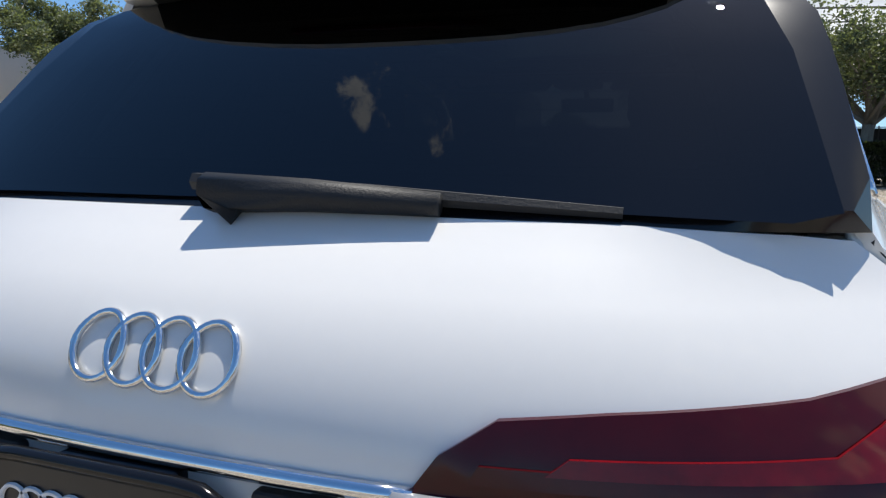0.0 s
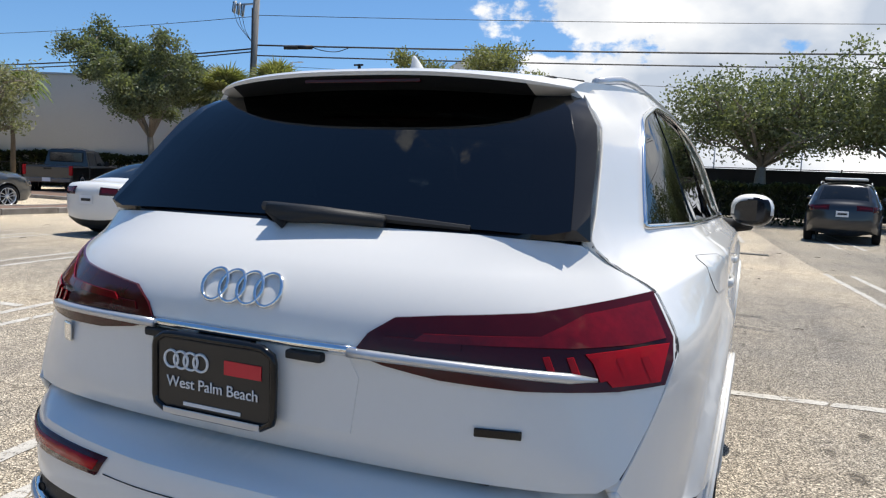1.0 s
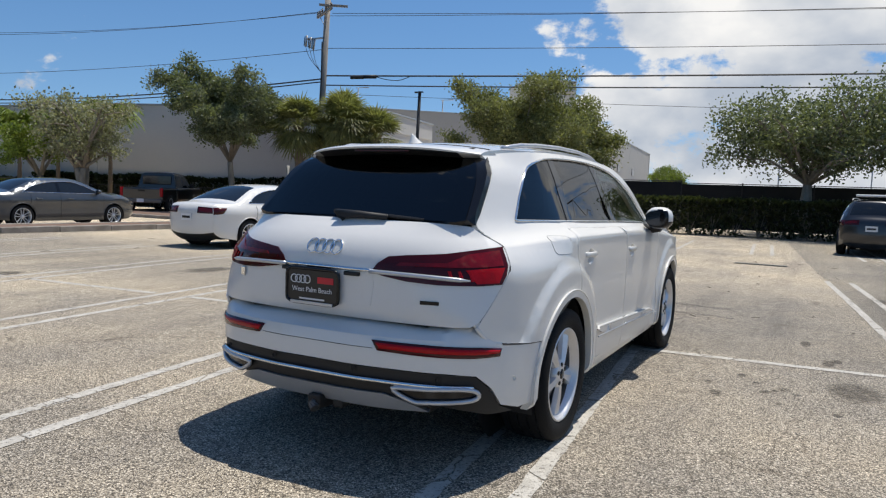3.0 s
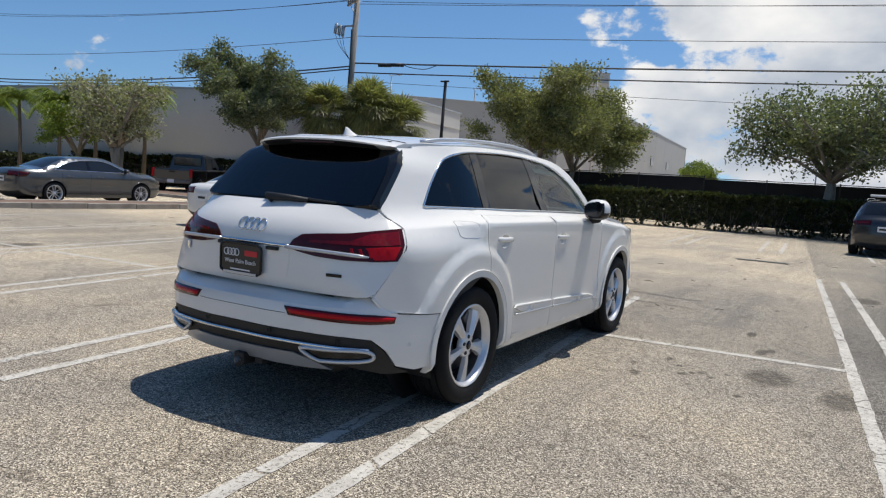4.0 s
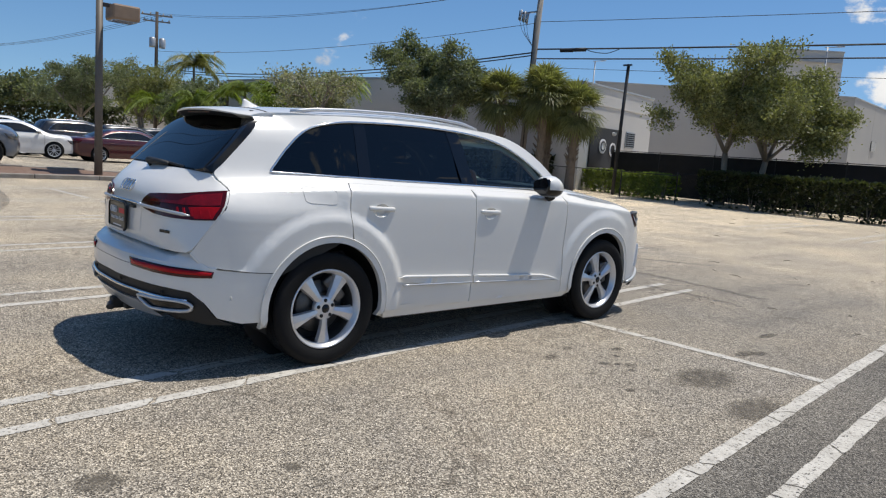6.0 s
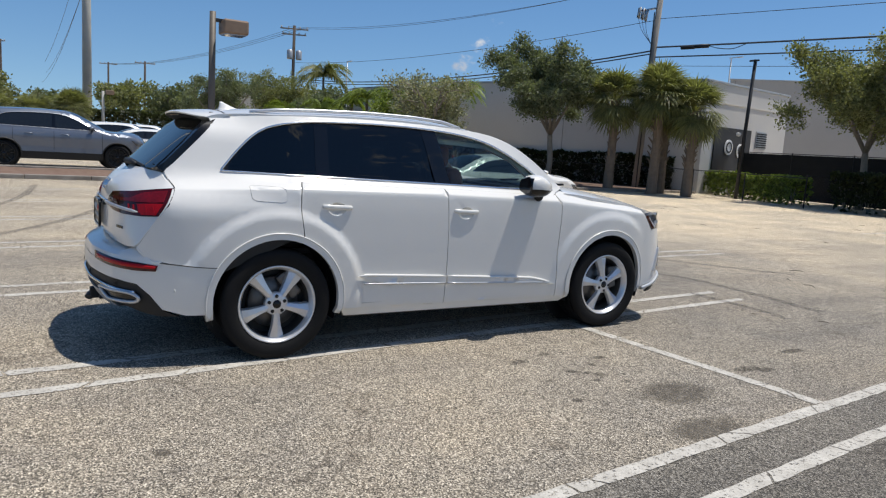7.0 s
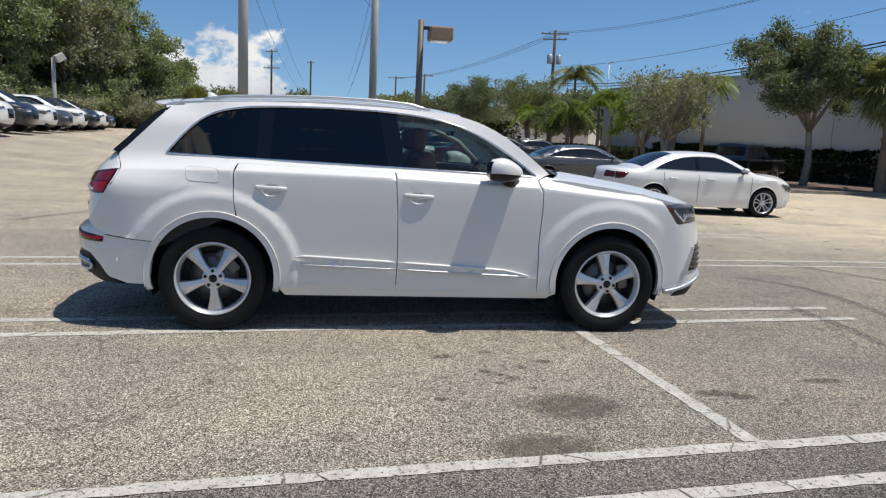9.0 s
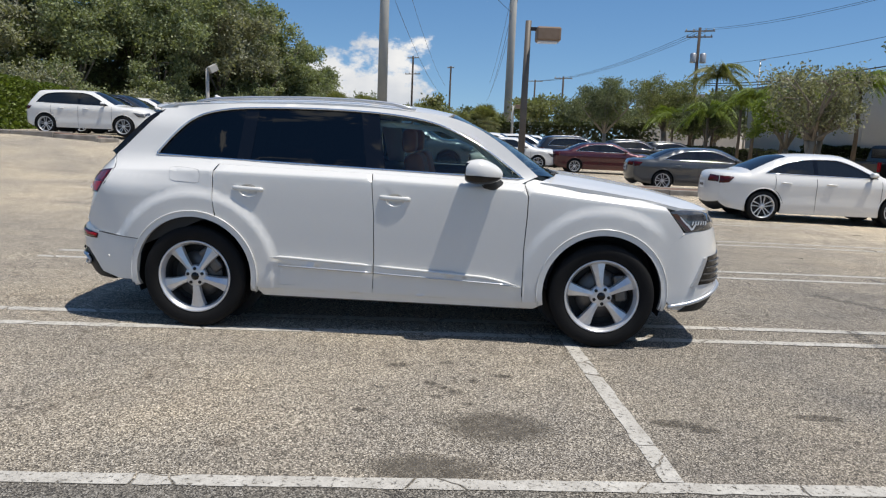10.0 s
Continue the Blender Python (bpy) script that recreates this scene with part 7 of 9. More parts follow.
SKIN = both([(0.0, 1.252), (0.45, 1.25), (0.70, 1.243), (0.805, 1.236), (0.845, 1.20), (0.90, 1.165), (0.925, 1.14), (0.915, 1.06), (0.885, 0.97), (0.85, 0.89), (0.818, 0.818), (0.80, 0.788), (0.765, 0.768), (0.70, 0.762), (0.3, 0.759), (0.0, 0.758)])
gate_skin = gate_part("tailgate_skin", SKIN, W, None, 0.05, step=0.04)
me = gate_skin.data
bpy.data.objects.remove(gate)
gate = gate_skin
gate.name = "tailgate"
gate.parent = car
gate.matrix_basis = swing
tagged(gate, "shut white tailgate with dark rear glass")
GLASS = both([(0.0, 1.595), (0.35, 1.592), (0.60, 1.580), (0.635, 1.55), (0.73, 1.36), (0.775, 1.268), (0.70, 1.257), (0.4, 1.262), (0.0, 1.264)])
gate_part("rear_glass", GLASS, M["glass_dark"], gate, 0.004, 0.0, 0.08, "dark tinted rear glass")
FRAME = both([(0.0, 1.64), (0.45, 1.638), (0.62, 1.632), (0.658, 1.614), (0.70, 1.56), (0.79, 1.36), (0.835, 1.245), (0.6, 1.246), (0.0, 1.25)])
OPEN = both([(0.0, 1.56), (0.32, 1.558), (0.52, 1.548), (0.57, 1.50), (0.64, 1.36), (0.66, 1.305), (0.60, 1.298), (0.3, 1.298), (0.0, 1.298)])
gate_part("glass_frame", FRAME, M["plastic_gloss"], gate, 0.075, -0.006, 0.05, "gloss black border round the glass", (OPEN,))
SPOIL = ((0.845, 1.678), (0.72, 1.673), (0.63, 1.663), (0.575, 1.655), (0.556, 1.646), (0.562, 1.636), (0.64, 1.606), (0.72, 1.615))
sp = bmesh.new()
ring = []
for u in np.linspace(-1, 1, 25):
    k = abs(u)
    row = []
    for y, z in SPOIL:
        yy = y + max(0.0, 0.8 - y) * (0.25 * k ** 2.5 + 0.30 * k ** 8)
        row.append(sp.verts.new((u * (side_x(yy, 1.612) + 0.004), yy, 1.652 + (z - 1.652) * (1 - (0.6 * k ** 6 if z < 1.66 else 0.0)) - 0.037 * k ** 2.6)))
    ring.append(row)
for j, (r, q) in enumerate(zip(ring, ring[1:])):
    for k in range(len(SPOIL)):
        f = sp.faces.new((r[k], r[(k + 1) % 8], q[(k + 1) % 8], q[k]))
        f.material_index = 0 if k < 5 or j in (0, 1, 22, 23) else 1
sp.faces.new(ring[0])
sp.faces.new(ring[-1][::-1])
soft(part("spoiler", sp, [W, M["plastic_black"]], gate, "white roof spoiler with black underside"), 35)
part("spoiler_base", box_bm((1.02, 0.03, 0.075), (0, 0.735, 1.612), 0.008), M["plastic_black"], gate)
joint = [(x, 0.806, roof_h(x, 0.806) + 0.0005) for x in np.linspace(-0.565, 0.565, 25)]
joint = [(-0.578, 0.782, 1.612)] + joint + [(0.578, 0.782, 1.612)]
part("spoiler_gap", tube_bm(joint, 0.003, 5), M["seal"], gate, "thin dark joint before the spoiler")
part("brake_light", box_bm((0.36, 0.010, 0.010), (0, 0.586, 1.624), 0.002), M["red_dark"], gate)
part("wiper_arm", tube_bm([(-0.02, 0.285, 1.250), (-0.06, 0.275, 1.272), (0.08, 0.282, 1.272), (0.24, 0.290, 1.266)], [0.026, 0.026, 0.020, 0.014], 8), M["plastic_black"], gate, "", True)
part("wiper_blade", tube_bm([(-0.10, 0.298, 1.284), (0.14, 0.300, 1.276), (0.44, 0.318, 1.262)], [0.012, 0.012, 0.007], 6), M["plastic_black"], gate)
# lamps
for sgn in (1, -1):
    def mirror_poly(pts):
        return [(sgn * x, z) for x, z in pts]
    lens = [(0.268, 1.002), (0.30, 1.048), (0.352, 1.083), (0.45, 1.094), (0.65, 1.108), (0.82, 1.132), (0.922, 1.146), (0.912, 1.06), (0.884, 0.970), (0.80, 0.962), (0.62, 0.960), (0.46, 0.968), (0.34, 0.985)]
    tl = gate_part("tail_light", mirror_poly(lens), M["red_dark"], gate, 0.02, 0.007, 0.04, "dark red lens with bright red bands", flip=sgn < 0)
    gate_part("lens_upper", mirror_poly([(0.42, 1.058), (0.66, 1.066), (0.76, 1.108), (0.84, 1.12), (0.908, 1.13), (0.899, 1.06), (0.84, 1.052), (0.72, 1.046), (0.62, 1.046), (0.40, 1.042)]), M["red_mid"], tl, 0.004, 0.012, 0.04, "deep red lens", flip=sgn < 0)
    gate_part("lens_outer", mirror_poly([(0.74, 1.035), (0.86, 1.048), (0.90, 1.05), (0.876, 0.978), (0.79, 0.972)]), M["red_lens"], tl, 0.004, 0.012, 0.04, "bright red lens", flip=sgn < 0)
    gate_part("lens_dark", mirror_poly([(0.34, 1.045), (0.50, 1.047), (0.50, 1.03), (0.33, 1.028)]), M["red_dark"], tl, 0.004, 0.011, 0.04, flip=sgn < 0)
    for k in range(5):
        x = 0.66 + 0.045 * k
        gate_part("light_bar", mirror_poly([(x, 1.028), (x + 0.012, 1.03), (x + 0.03, 0.985), (x + 0.018, 0.982)]), M["red_lens"], tl, 0.004, 0.0125, 0.04, flip=sgn < 0)
    bar = [(sgn * gate_x(x, z), gate_y(gate_x(x, z), z) - 0.012, z) for x, z in [(0.262 + 0.05 * i, 1.004 - 0.018 * (i / 10) ** 2) for i in range(11)]]
    part("lamp_strip", tube_bm(bar, [0.011] * 10 + [0.004], 8), M["silver_trim"], tl, "silver strip through the lamp", True)
strip = [(x, gate_y(abs(x), 1.008) - 0.006, 1.008) for x in np.linspace(-0.28, 0.28, 15)]
part("chrome_strip", tube_bm(strip, 0.010, 8), M["chrome"], gate, "chrome strip between the lamps", True)
gate_part("plate_recess", both([(0.0, 0.996), (0.26, 0.993), (0.285, 0.95), (0.27, 0.83), (0.0, 0.828)]), W, gate, 0.01, -0.004 + 0.006, 0.05)
part("handle_camera", box_bm((0.16, 0.03, 0.03), (-0.05, gate_y(0, 0.985) - 0.006, 0.984), 0.006), M["plastic_gloss"], gate)
for x in (-0.24, 0.16):
    part("plate_lamp", box_bm((0.09, 0.026, 0.02), (x, gate_y(abs(x), 0.985) - 0.006, 0.984), 0.005), M["plastic_black"], gate)
for sgn in (1, -1):
    gap = [(sgn * (body_edge(z)[0] - 0.006), body_edge(z)[1] + 0.004, z) for z in np.linspace(0.79, 1.235, 40)]
    part("gate_gap_strip", tube_bm(gap, 0.0045, 5), M["seal"], gate, "black strip in the shut line")
# ring emblem
for k in range(4):
    cx = -0.109 + 0.0495 * k
    pts = [(cx + 0.034 * math.cos(a), gate_y(abs(cx), 1.108 + 0.034 * math.sin(a)) - 0.005, 1.108 + 0.034 * math.sin(a)) for a in np.linspace(0, 2 * math.pi, 28, endpoint=False)]
    part("emblem_ring", tube_bm(pts, 0.0048, 6, closed=True), M["chrome"], gate, "", True)
part("model_badge", box_bm((0.095, 0.006, 0.018), (0.58, gate_y(0.58, 0.872) - 0.002, 0.872), 0.002, pose(0, 0, 0, 0, 0, 14)), M["plastic_gloss"], gate, "small dark badge")
for k in range(2):
    part("model_mark", box_bm((0.045, 0.006, 0.05), (-0.62 + 0.06 * k, gate_y(0.6, 0.955) - 0.004, 0.93), 0.004, pose(0, 0, 0, 0, 0, -22)), M["chrome"], gate)
# dealer plate
plate_y = gate_y(0.07, 0.90) - 0.022
pl = part("number_plate", box_bm((0.315, 0.008, 0.165), (-0.07, plate_y, 0.902), 0.003), M["plate_black"], gate, "black dealer plate with white and red print")
ring = round_corners([(-0.165, -0.09), (0.165, -0.09), (0.165, 0.09), (-0.165, 0.09)], 2, 0.1)
part("plate_frame", tube_bm([(-0.07 + a, plate_y - 0.003, 0.902 + b) for a, b in ring], 0.009, 6, closed=True), M["plastic_gloss"], pl, "black plate surround", True)
part("frame_band", box_bm((0.27, 0.004, 0.016), (-0.07, plate_y - 0.011, 0.815), 0.002), M["silver_trim"], pl)
for k in range(4):
    pts = [(-0.185 + 0.028 * k + 0.02 * math.cos(a), plate_y - 0.006, 0.935 + 0.02 * math.sin(a)) for a in np.linspace(0, 2 * math.pi, 18, endpoint=False)]
    part("plate_ring", tube_bm(pts, 0.003, 5, closed=True), M["text_white"], pl)
part("plate_word", box_bm((0.10, 0.003, 0.032), (0.015, plate_y - 0.005, 0.935)), M["text_red"], pl)
part("plate_small_print", box_bm((0.16, 0.003, 0.008), (-0.07, plate_y - 0.005, 0.835)), M["text_white"], pl)


def lettering(text, size, mat, parent, m, name="lettering"):
    cu = bpy.data.curves.new(name, "FONT")
    cu.body, cu.size, cu.align_x, cu.align_y, cu.extrude = text, size, "CENTER", "CENTER", 0.001
    ob = new(name, cu)
    bpy.context.view_layer.update()
    me = bpy.data.meshes.new_from_object(ob.evaluated_get(bpy.context.evaluated_depsgraph_get()))
    bpy.data.objects.remove(ob)
    out = link_mesh(name, me, mat, parent)
    out.matrix_basis = m
    return out


lettering("West Palm Beach", 0.036, M["text_white"], pl, pose(-0.07, plate_y - 0.0065, 0.882, 90))
# inside of the gate
INSIDE = both([(0.0, 1.245), (0.50, 1.243), (0.66, 1.235), (0.72, 1.16), (0.735, 1.02), (0.70, 0.90), (0.60, 0.83), (0.50, 0.812), (0.0, 0.808)])


def gate_in(depth):
    def at(x, z, d):
        x = gate_x(x, z) * 0.95
        return (x, gate_y(x, z) + depth - d * 0.5, z)
    return at


inner = part("inner_trim", panel_bm(INSIDE, gate_in(0.055), 0.06, 0.04, flip=True), M["lining_dark"], gate, "dark grey inner trim panel")
soft(inner, 35)
part("inner_skin", panel_bm([(x * 0.985, z) for x, z in SKIN], lambda x, z, d: (gate_x(x, z) * 0.97, gate_y(gate_x(x, z) * 0.97, z) + 0.045 + d, z), 0.06, 0.0, flip=True), W, gate, "", True)
RIM = both([(0.0, 1.618), (0.45, 1.612), (0.64, 1.60), (0.68, 1.53), (0.765, 1.33), (0.77, 1.235), (0.5, 1.23), (0.0, 1.232)])
HOLE = both([(0.0, 1.545), (0.30, 1.543), (0.50, 1.53), (0.55, 1.49), (0.62, 1.36), (0.635, 1.315), (0.58, 1.308), (0.3, 1.308), (0.0, 1.308)])
part("glass_inner_trim", panel_bm(RIM, lambda x, z, d: (gate_x(x, z) * 0.96, gate_y(gate_x(x, z) * 0.96, z) + 0.055 - d, z), 0.06, 0.045, (HOLE,), flip=True), M["lining_dark"], gate, "", True)
part("lock_housing", box_bm((0.13, 0.07, 0.12), (-0.02, gate_y(0, 0.82) + 0.075, 0.86), 0.015), M["plastic_black"], gate)
part("lock_claw", box_bm((0.035, 0.04, 0.05), (-0.02, gate_y(0, 0.79) + 0.09, 0.80), 0.006), M["steel_dark"], gate)
sw = part("gate_switch", box_bm((0.12, 0.014, 0.06), (0.24, gate_y(0.24, 0.86) + 0.098, 0.87), 0.006), M["plastic_gloss"], gate)
for dx in (-0.028, 0.028):
    part("switch_key", box_bm((0.045, 0.006, 0.035), (0.24 + dx, gate_y(0.24, 0.86) + 0.108, 0.87), 0.003), M["lining_dark"], sw)
part("pull_strap_clip", box_bm((0.035, 0.02, 0.05), (0.05, gate_y(0.05, 1.585) + 0.06, 1.585), 0.006), M["plastic_black"], gate)
for x in (-0.60, 0.60, -0.42, 0.36):
    part("rubber_stop", lathe_bm([(0.0, 0.02), (0.014, 0.018), (0.016, 0.0)], "Z", 12), M["plastic_black"], gate).matrix_basis = pose(x, gate_y(abs(x), 0.79) + 0.05, 0.79, -90)
for k in range(9):
    z = 1.33 + 0.024 * k
    half = 0.60 - 0.42 * (z - 1.31)
    part("heater_wire", tube_bm([(x, gate_y(x, z) + 0.008, z) for x in np.linspace(-half, half, 9)], 0.0005, 3), M["seal"], gate)
# hinges and gas struts
for sgn in (1, -1):
    pts = [Vector((sgn * 0.462, 0.80, 1.56)), Vector((sgn * 0.462, 0.765, 1.57)), Vector((sgn * 0.462, 0.748, 1.59)), Vector((sgn * 0.462, 0.75, 1.62))]
    hb = bmesh.new()
    line = [Vector(p) for p in smooth_line([tuple(p) for p in pts], 4)]
    rows = []
    for p in line:
        rows.append([hb.verts.new(p + Vector((dx, dy, 0))) for dx, dy in ((-0.024, 0.0), (0.024, 0.0), (0.024, 0.02), (-0.024, 0.02))])
    for r, q in zip(rows, rows[1:]):
        for k in range(4):
            hb.faces.new((r[k], r[(k + 1) % 4], q[(k + 1) % 4], q[k]))
    hb.faces.new(rows[0][::-1])
    hb.faces.new(rows[-1])
    soft(part("gate_hinge", hb, M["plastic_black"], car, "curved black hinge arm"), 40)
    foot = Vector((sgn * 0.545, 0.66, 1.46))
    head = swing @ Vector((sgn * 0.56, 0.43, 1.18))
    st = part("gas_strut", tube_bm([foot, foot.lerp(head, 0.48)], 0.0095, 10), M["plastic_black"], car, "black gas strut", True)
    part("strut_rod", tube_bm([foot.lerp(head, 0.48), head], 0.0045, 8), M["steel_dark"], st, "", True)
    part("strut_cap", tube_bm([foot + Vector((0, 0, -0.012)), foot.lerp(head, 0.06)], 0.012, 10), M["plastic_black"], st, "", True)


# ---- inside the car ----
def inner_x(y, z):
    x = float(np.interp(z, (0.76, 0.80, 0.92, 1.08, 1.18, 1.25, 1.34, 1.45, 1.55, 1.62), (0.59, 0.61, 0.63, 0.60, 0.585, 0.575, 0.545, 0.50, 0.455, 0.41)))
    x += 0.14 * smoothstep(0.75, 1.30, y) * smoothstep(1.18, 1.30, z) + 0.06 * smoothstep(0.9, 1.4, y)
    return x


def liner_at(sgn, lift=0.0):
    return lambda y, z, d: (sgn * (inner_x(y, z) - lift + d), y, z)


WIN_HOLE = [(0.80, 1.258), (1.22, 1.256), (1.32, 1.50), (1.12, 1.48), (0.97, 1.425), (0.86, 1.34)]
DOOR_HOLE = [(1.52, 1.24), (2.30, 1.225), (2.25, 1.53), (1.60, 1.54)]
FRONT_HOLE = [(2.46, 1.22), (3.36, 1.215), (3.10, 1.42), (2.86, 1.515), (2.42, 1.535)]
for sgn in (-1, 1):
    lower = smooth_line([(0.25, 0.76), (0.285, 0.87), (0.33, 0.97), (0.40, 1.10), (0.435, 1.155)], 3) + smooth_line([(0.47, 1.165), (0.60, 1.17), (0.75, 1.215), (0.82, 1.25)], 3) + [(1.48, 1.245), (1.60, 1.0), (1.60, 0.75)]
    t = soft(part("boot_side_trim", panel_bm(lower, liner_at(sgn), 0.06, 0.02, flip=sgn > 0), M["lining_dark"], car, "charcoal moulded boot side trim"), 40)
    upper = smooth_line([(0.46, 1.157), (0.56, 1.28), (0.68, 1.42), (0.75, 1.53), (0.78, 1.60)], 3) + [(1.0, 1.615), (1.45, 1.625), (1.50, 1.25)] + smooth_line([(0.84, 1.252), (0.76, 1.22), (0.60, 1.175), (0.47, 1.168)], 3)
    soft(part("pillar_trim", panel_bm(upper, liner_at(sgn), 0.05, 0.03, (WIN_HOLE,), flip=sgn > 0), M["lining_pale"], car, "pale beige pillar trim"), 40)
    cab = [(1.46, 1.24), (2.4, 1.225), (3.42, 1.205), (3.14, 1.45), (2.9, 1.545), (2.4, 1.575), (1.47, 1.60)]
    part("cabin_trim", panel_bm(cab, lambda y, z, d: (sgn * (side_x(y, z) - 0.055 + d), y, z), 0.07, 0.03, (DOOR_HOLE, FRONT_HOLE), flip=sgn > 0), M["lining_pale"], car, "pale window frame trim", True)
    part("door_card", panel_bm([(1.5, 0.5), (3.5, 0.5), (3.44, 1.20), (1.5, 1.24)], lambda y, z, d: (sgn * (0.80 + 0.03 * math.sin(z * 9) + d), y, z), 0.12, 0.03, flip=sgn > 0), M["lining_dark"], car, "dark door card", True)
    part("wheel_box", box_bm((0.13, 0.62, 0.17), (sgn * 0.60, 1.14, 0.87), 0.05, segments=4), M["lining_dark"], car, "", True)
    part("reveal", grid_bm(lambda a, v: (sgn * (0.655 - 0.045 * v) if a > 0 else sgn * 0.61, 0.0, 0.0), (0, 1), (0, 1)) if False else panel_bm([(0.26, 0.775), (0.32, 0.96), (0.37, 1.07), (0.41, 1.09), (0.40, 1.0), (0.36, 0.90), (0.30, 0.775)], lambda y, z, d: (sgn * (0.635 + d), y, z), 0.05, 0.02, flip=sgn > 0), M["lining_dark"], t)
    if sgn < 0:
        arm = part("armrest", box_bm((0.13, 0.50, 0.05), (-0.585, 1.17, 0.965), 0.022, segments=4), M["lining_dark"], car, "dark armrest with cup holder", True)
        part("cup_holder", lathe_bm([(0.0, -0.03), (0.035, -0.028), (0.040, 0.0), (0.046, 0.004), (0.05, 0.0)], "Z", 22), M["plastic_gloss"], arm, "", True).matrix_basis = pose(-0.575, 1.30, 0.992)
    # belts
    top = Vector((sgn * 0.548, 0.655, 1.325))
    pts = [top, top.lerp(Vector((sgn * 0.50, 0.80, 0.975)), 0.5) + Vector((sgn * -0.004, 0, 0)), Vector((sgn * 0.50, 0.80, 0.975)), Vector((sgn * 0.475, 0.93, 0.815))]
    bl = bmesh.new()
    rows = []
    for p in smooth_line([tuple(p) for p in pts], 5):
        p = Vector(p)
        rows.append([bl.verts.new(p + Vector((dx * sgn, dy, 0.0))) for dx, dy in ((0.004, -0.023), (-0.002, 0.023), (-0.004, 0.022), (0.002, -0.024))])
    for r, q in zip(rows, rows[1:]):
        for k in range(4):
            bl.faces.new((r[k], r[(k + 1) % 4], q[(k + 1) % 4], q[k]))
    belt = part("seat_belt", bl, M["belt"], car, "black seat belt webbing", True)
    part("belt_slot", box_bm((0.012, 0.075, 0.03), (sgn * 0.556, 0.655, 1.345), 0.004, pose(0, 0, 0, 25)), M["plastic_gloss"], belt)
    part("belt_buckle", box_bm((0.016, 0.05, 0.035), (sgn * 0.50, 0.80, 0.985), 0.004), M["plastic_gloss"], belt)
    part("belt_clip", box_bm((0.006, 0.03, 0.014), (sgn * 0.488, 0.812, 0.963), 0.002), M["chrome"], belt, "bright metal clip")
    pts = [(sgn * 0.70, 1.36, 1.325), (sgn * 0.70, 1.385, 1.15), (sgn * 0.69, 1.40, 0.93)]
    bl = bmesh.new()
    rows = []
    for p in smooth_line(pts, 4):
        p = Vector(p)
        rows.append([bl.verts.new(p + Vector((dx, dy, 0))) for dx, dy in ((-0.018, -0.008), (0.018, 0.008), (0.018, 0.011), (-0.018, -0.005))])
    for r, q in zip(rows, rows[1:]):
        for k in range(4):
            bl.faces.new((r[k], r[(k + 1) % 4], q[(k + 1) % 4], q[k]))
    part("seat_belt", bl, M["belt"], car, "black seat belt webbing", True)
    part("coat_hook", box_bm((0.02, 0.05, 0.03), (sgn * (inner_x(0.47, 1.2) - 0.004), 0.47, 1.195), 0.006, pose(0, 0, 0, 30)), M["lining_pale"], car)
    for y in (1.05, 1.75, 2.45):
        part("grab_handle", tube_bm([(sgn * 0.50, y - 0.1, 1.60), (sgn * 0.475, y - 0.08, 1.572), (sgn * 0.475, y + 0.08, 1.572), (sgn * 0.50, y + 0.1, 1.60)], 0.011, 8), M["lining_pale"], car, "", True)

# headlining
def lining_at(x, y, d):
    return (x, y, roof_h(x, y) - 0.055 - 0.03 * (abs(x) / 0.6) ** 3 + d)


lin = [(0.42, 0.79), (0.50, 0.9), (0.56, 1.3), (0.60, 1.8), (0.60, 2.4), (0.55, 2.85), (0.0, 2.90), (-0.55, 2.85), (-0.60, 2.4), (-0.60, 1.8), (-0.56, 1.3), (-0.50, 0.9), (-0.42, 0.79)]
part("headlining", panel_bm(lin, lining_at, 0.07, 0.02, (SUNROOF,), flip=True), M["lining_pale"], car, "pale beige headlining", True)
rim3 = [(x, y, roof_h(x, y) - 0.04) for x, y in SUNROOF]
part("sunroof_frame", tube_bm(rim3, 0.028, 6, closed=True), M["plastic_gloss"], car, "black sunroof frame", True)
bm = bmesh.new()
grid_bm(lambda x, v: (x, 0.775 + 0.05 * v, 1.612 - 0.028 * (abs(x) / 0.5) ** 3 - 0.035 * math.sin(v * 2.6) + 0.01 * v), np.linspace(-0.50, 0.50, 15), np.linspace(0, 1, 6), bm)
part("header_trim", bm, M["lining_pale"], car, "pale trim over the opening", True)
for x, y in ((-0.33, 1.0), (-0.12, 1.62), (0.06, 1.62), (-0.40, 2.05), (0.38, 1.0)):
    rl = part("roof_lamp", box_bm((0.12, 0.05, 0.016), (x, y, roof_h(x, y) - 0.066), 0.006), M["lining_pale"], car, "small pale reading lamp")
    part("lamp_lens", lathe_bm([(0.0, -0.004), (0.016, -0.003), (0.018, 0.0)], "Z", 12), M["lamp_clear"], rl).matrix_basis = pose(x, y, roof_h(x, y) - 0.075)
console = part("roof_console", box_bm((0.20, 0.16, 0.04), (0, 2.78, 1.60), 0.015), M["lining_pale"], car)
mirror_in = part("rear_mirror", box_bm((0.24, 0.03, 0.065), (0.02, 2.93, 1.515), 0.012), M["plastic_black"], car, "black rear-view mirror")
part("mirror_stalk", tube_bm([(0.02, 2.95, 1.53), (0.0, 2.98, 1.60)], 0.014, 6), M["plastic_black"], mirror_in)
part("mirror_face", box_bm((0.22, 0.004, 0.052), (0.02, 2.913, 1.515), 0.001), M["chrome"], mirror_in)
for sgn in (1, -1):
    part("sun_visor", box_bm((0.40, 0.16, 0.02), (sgn * 0.34, 2.83, 1.595), 0.008, pose(0, 0, 0, 12)), M["lining_pale"], car, "pale folded sun visor")

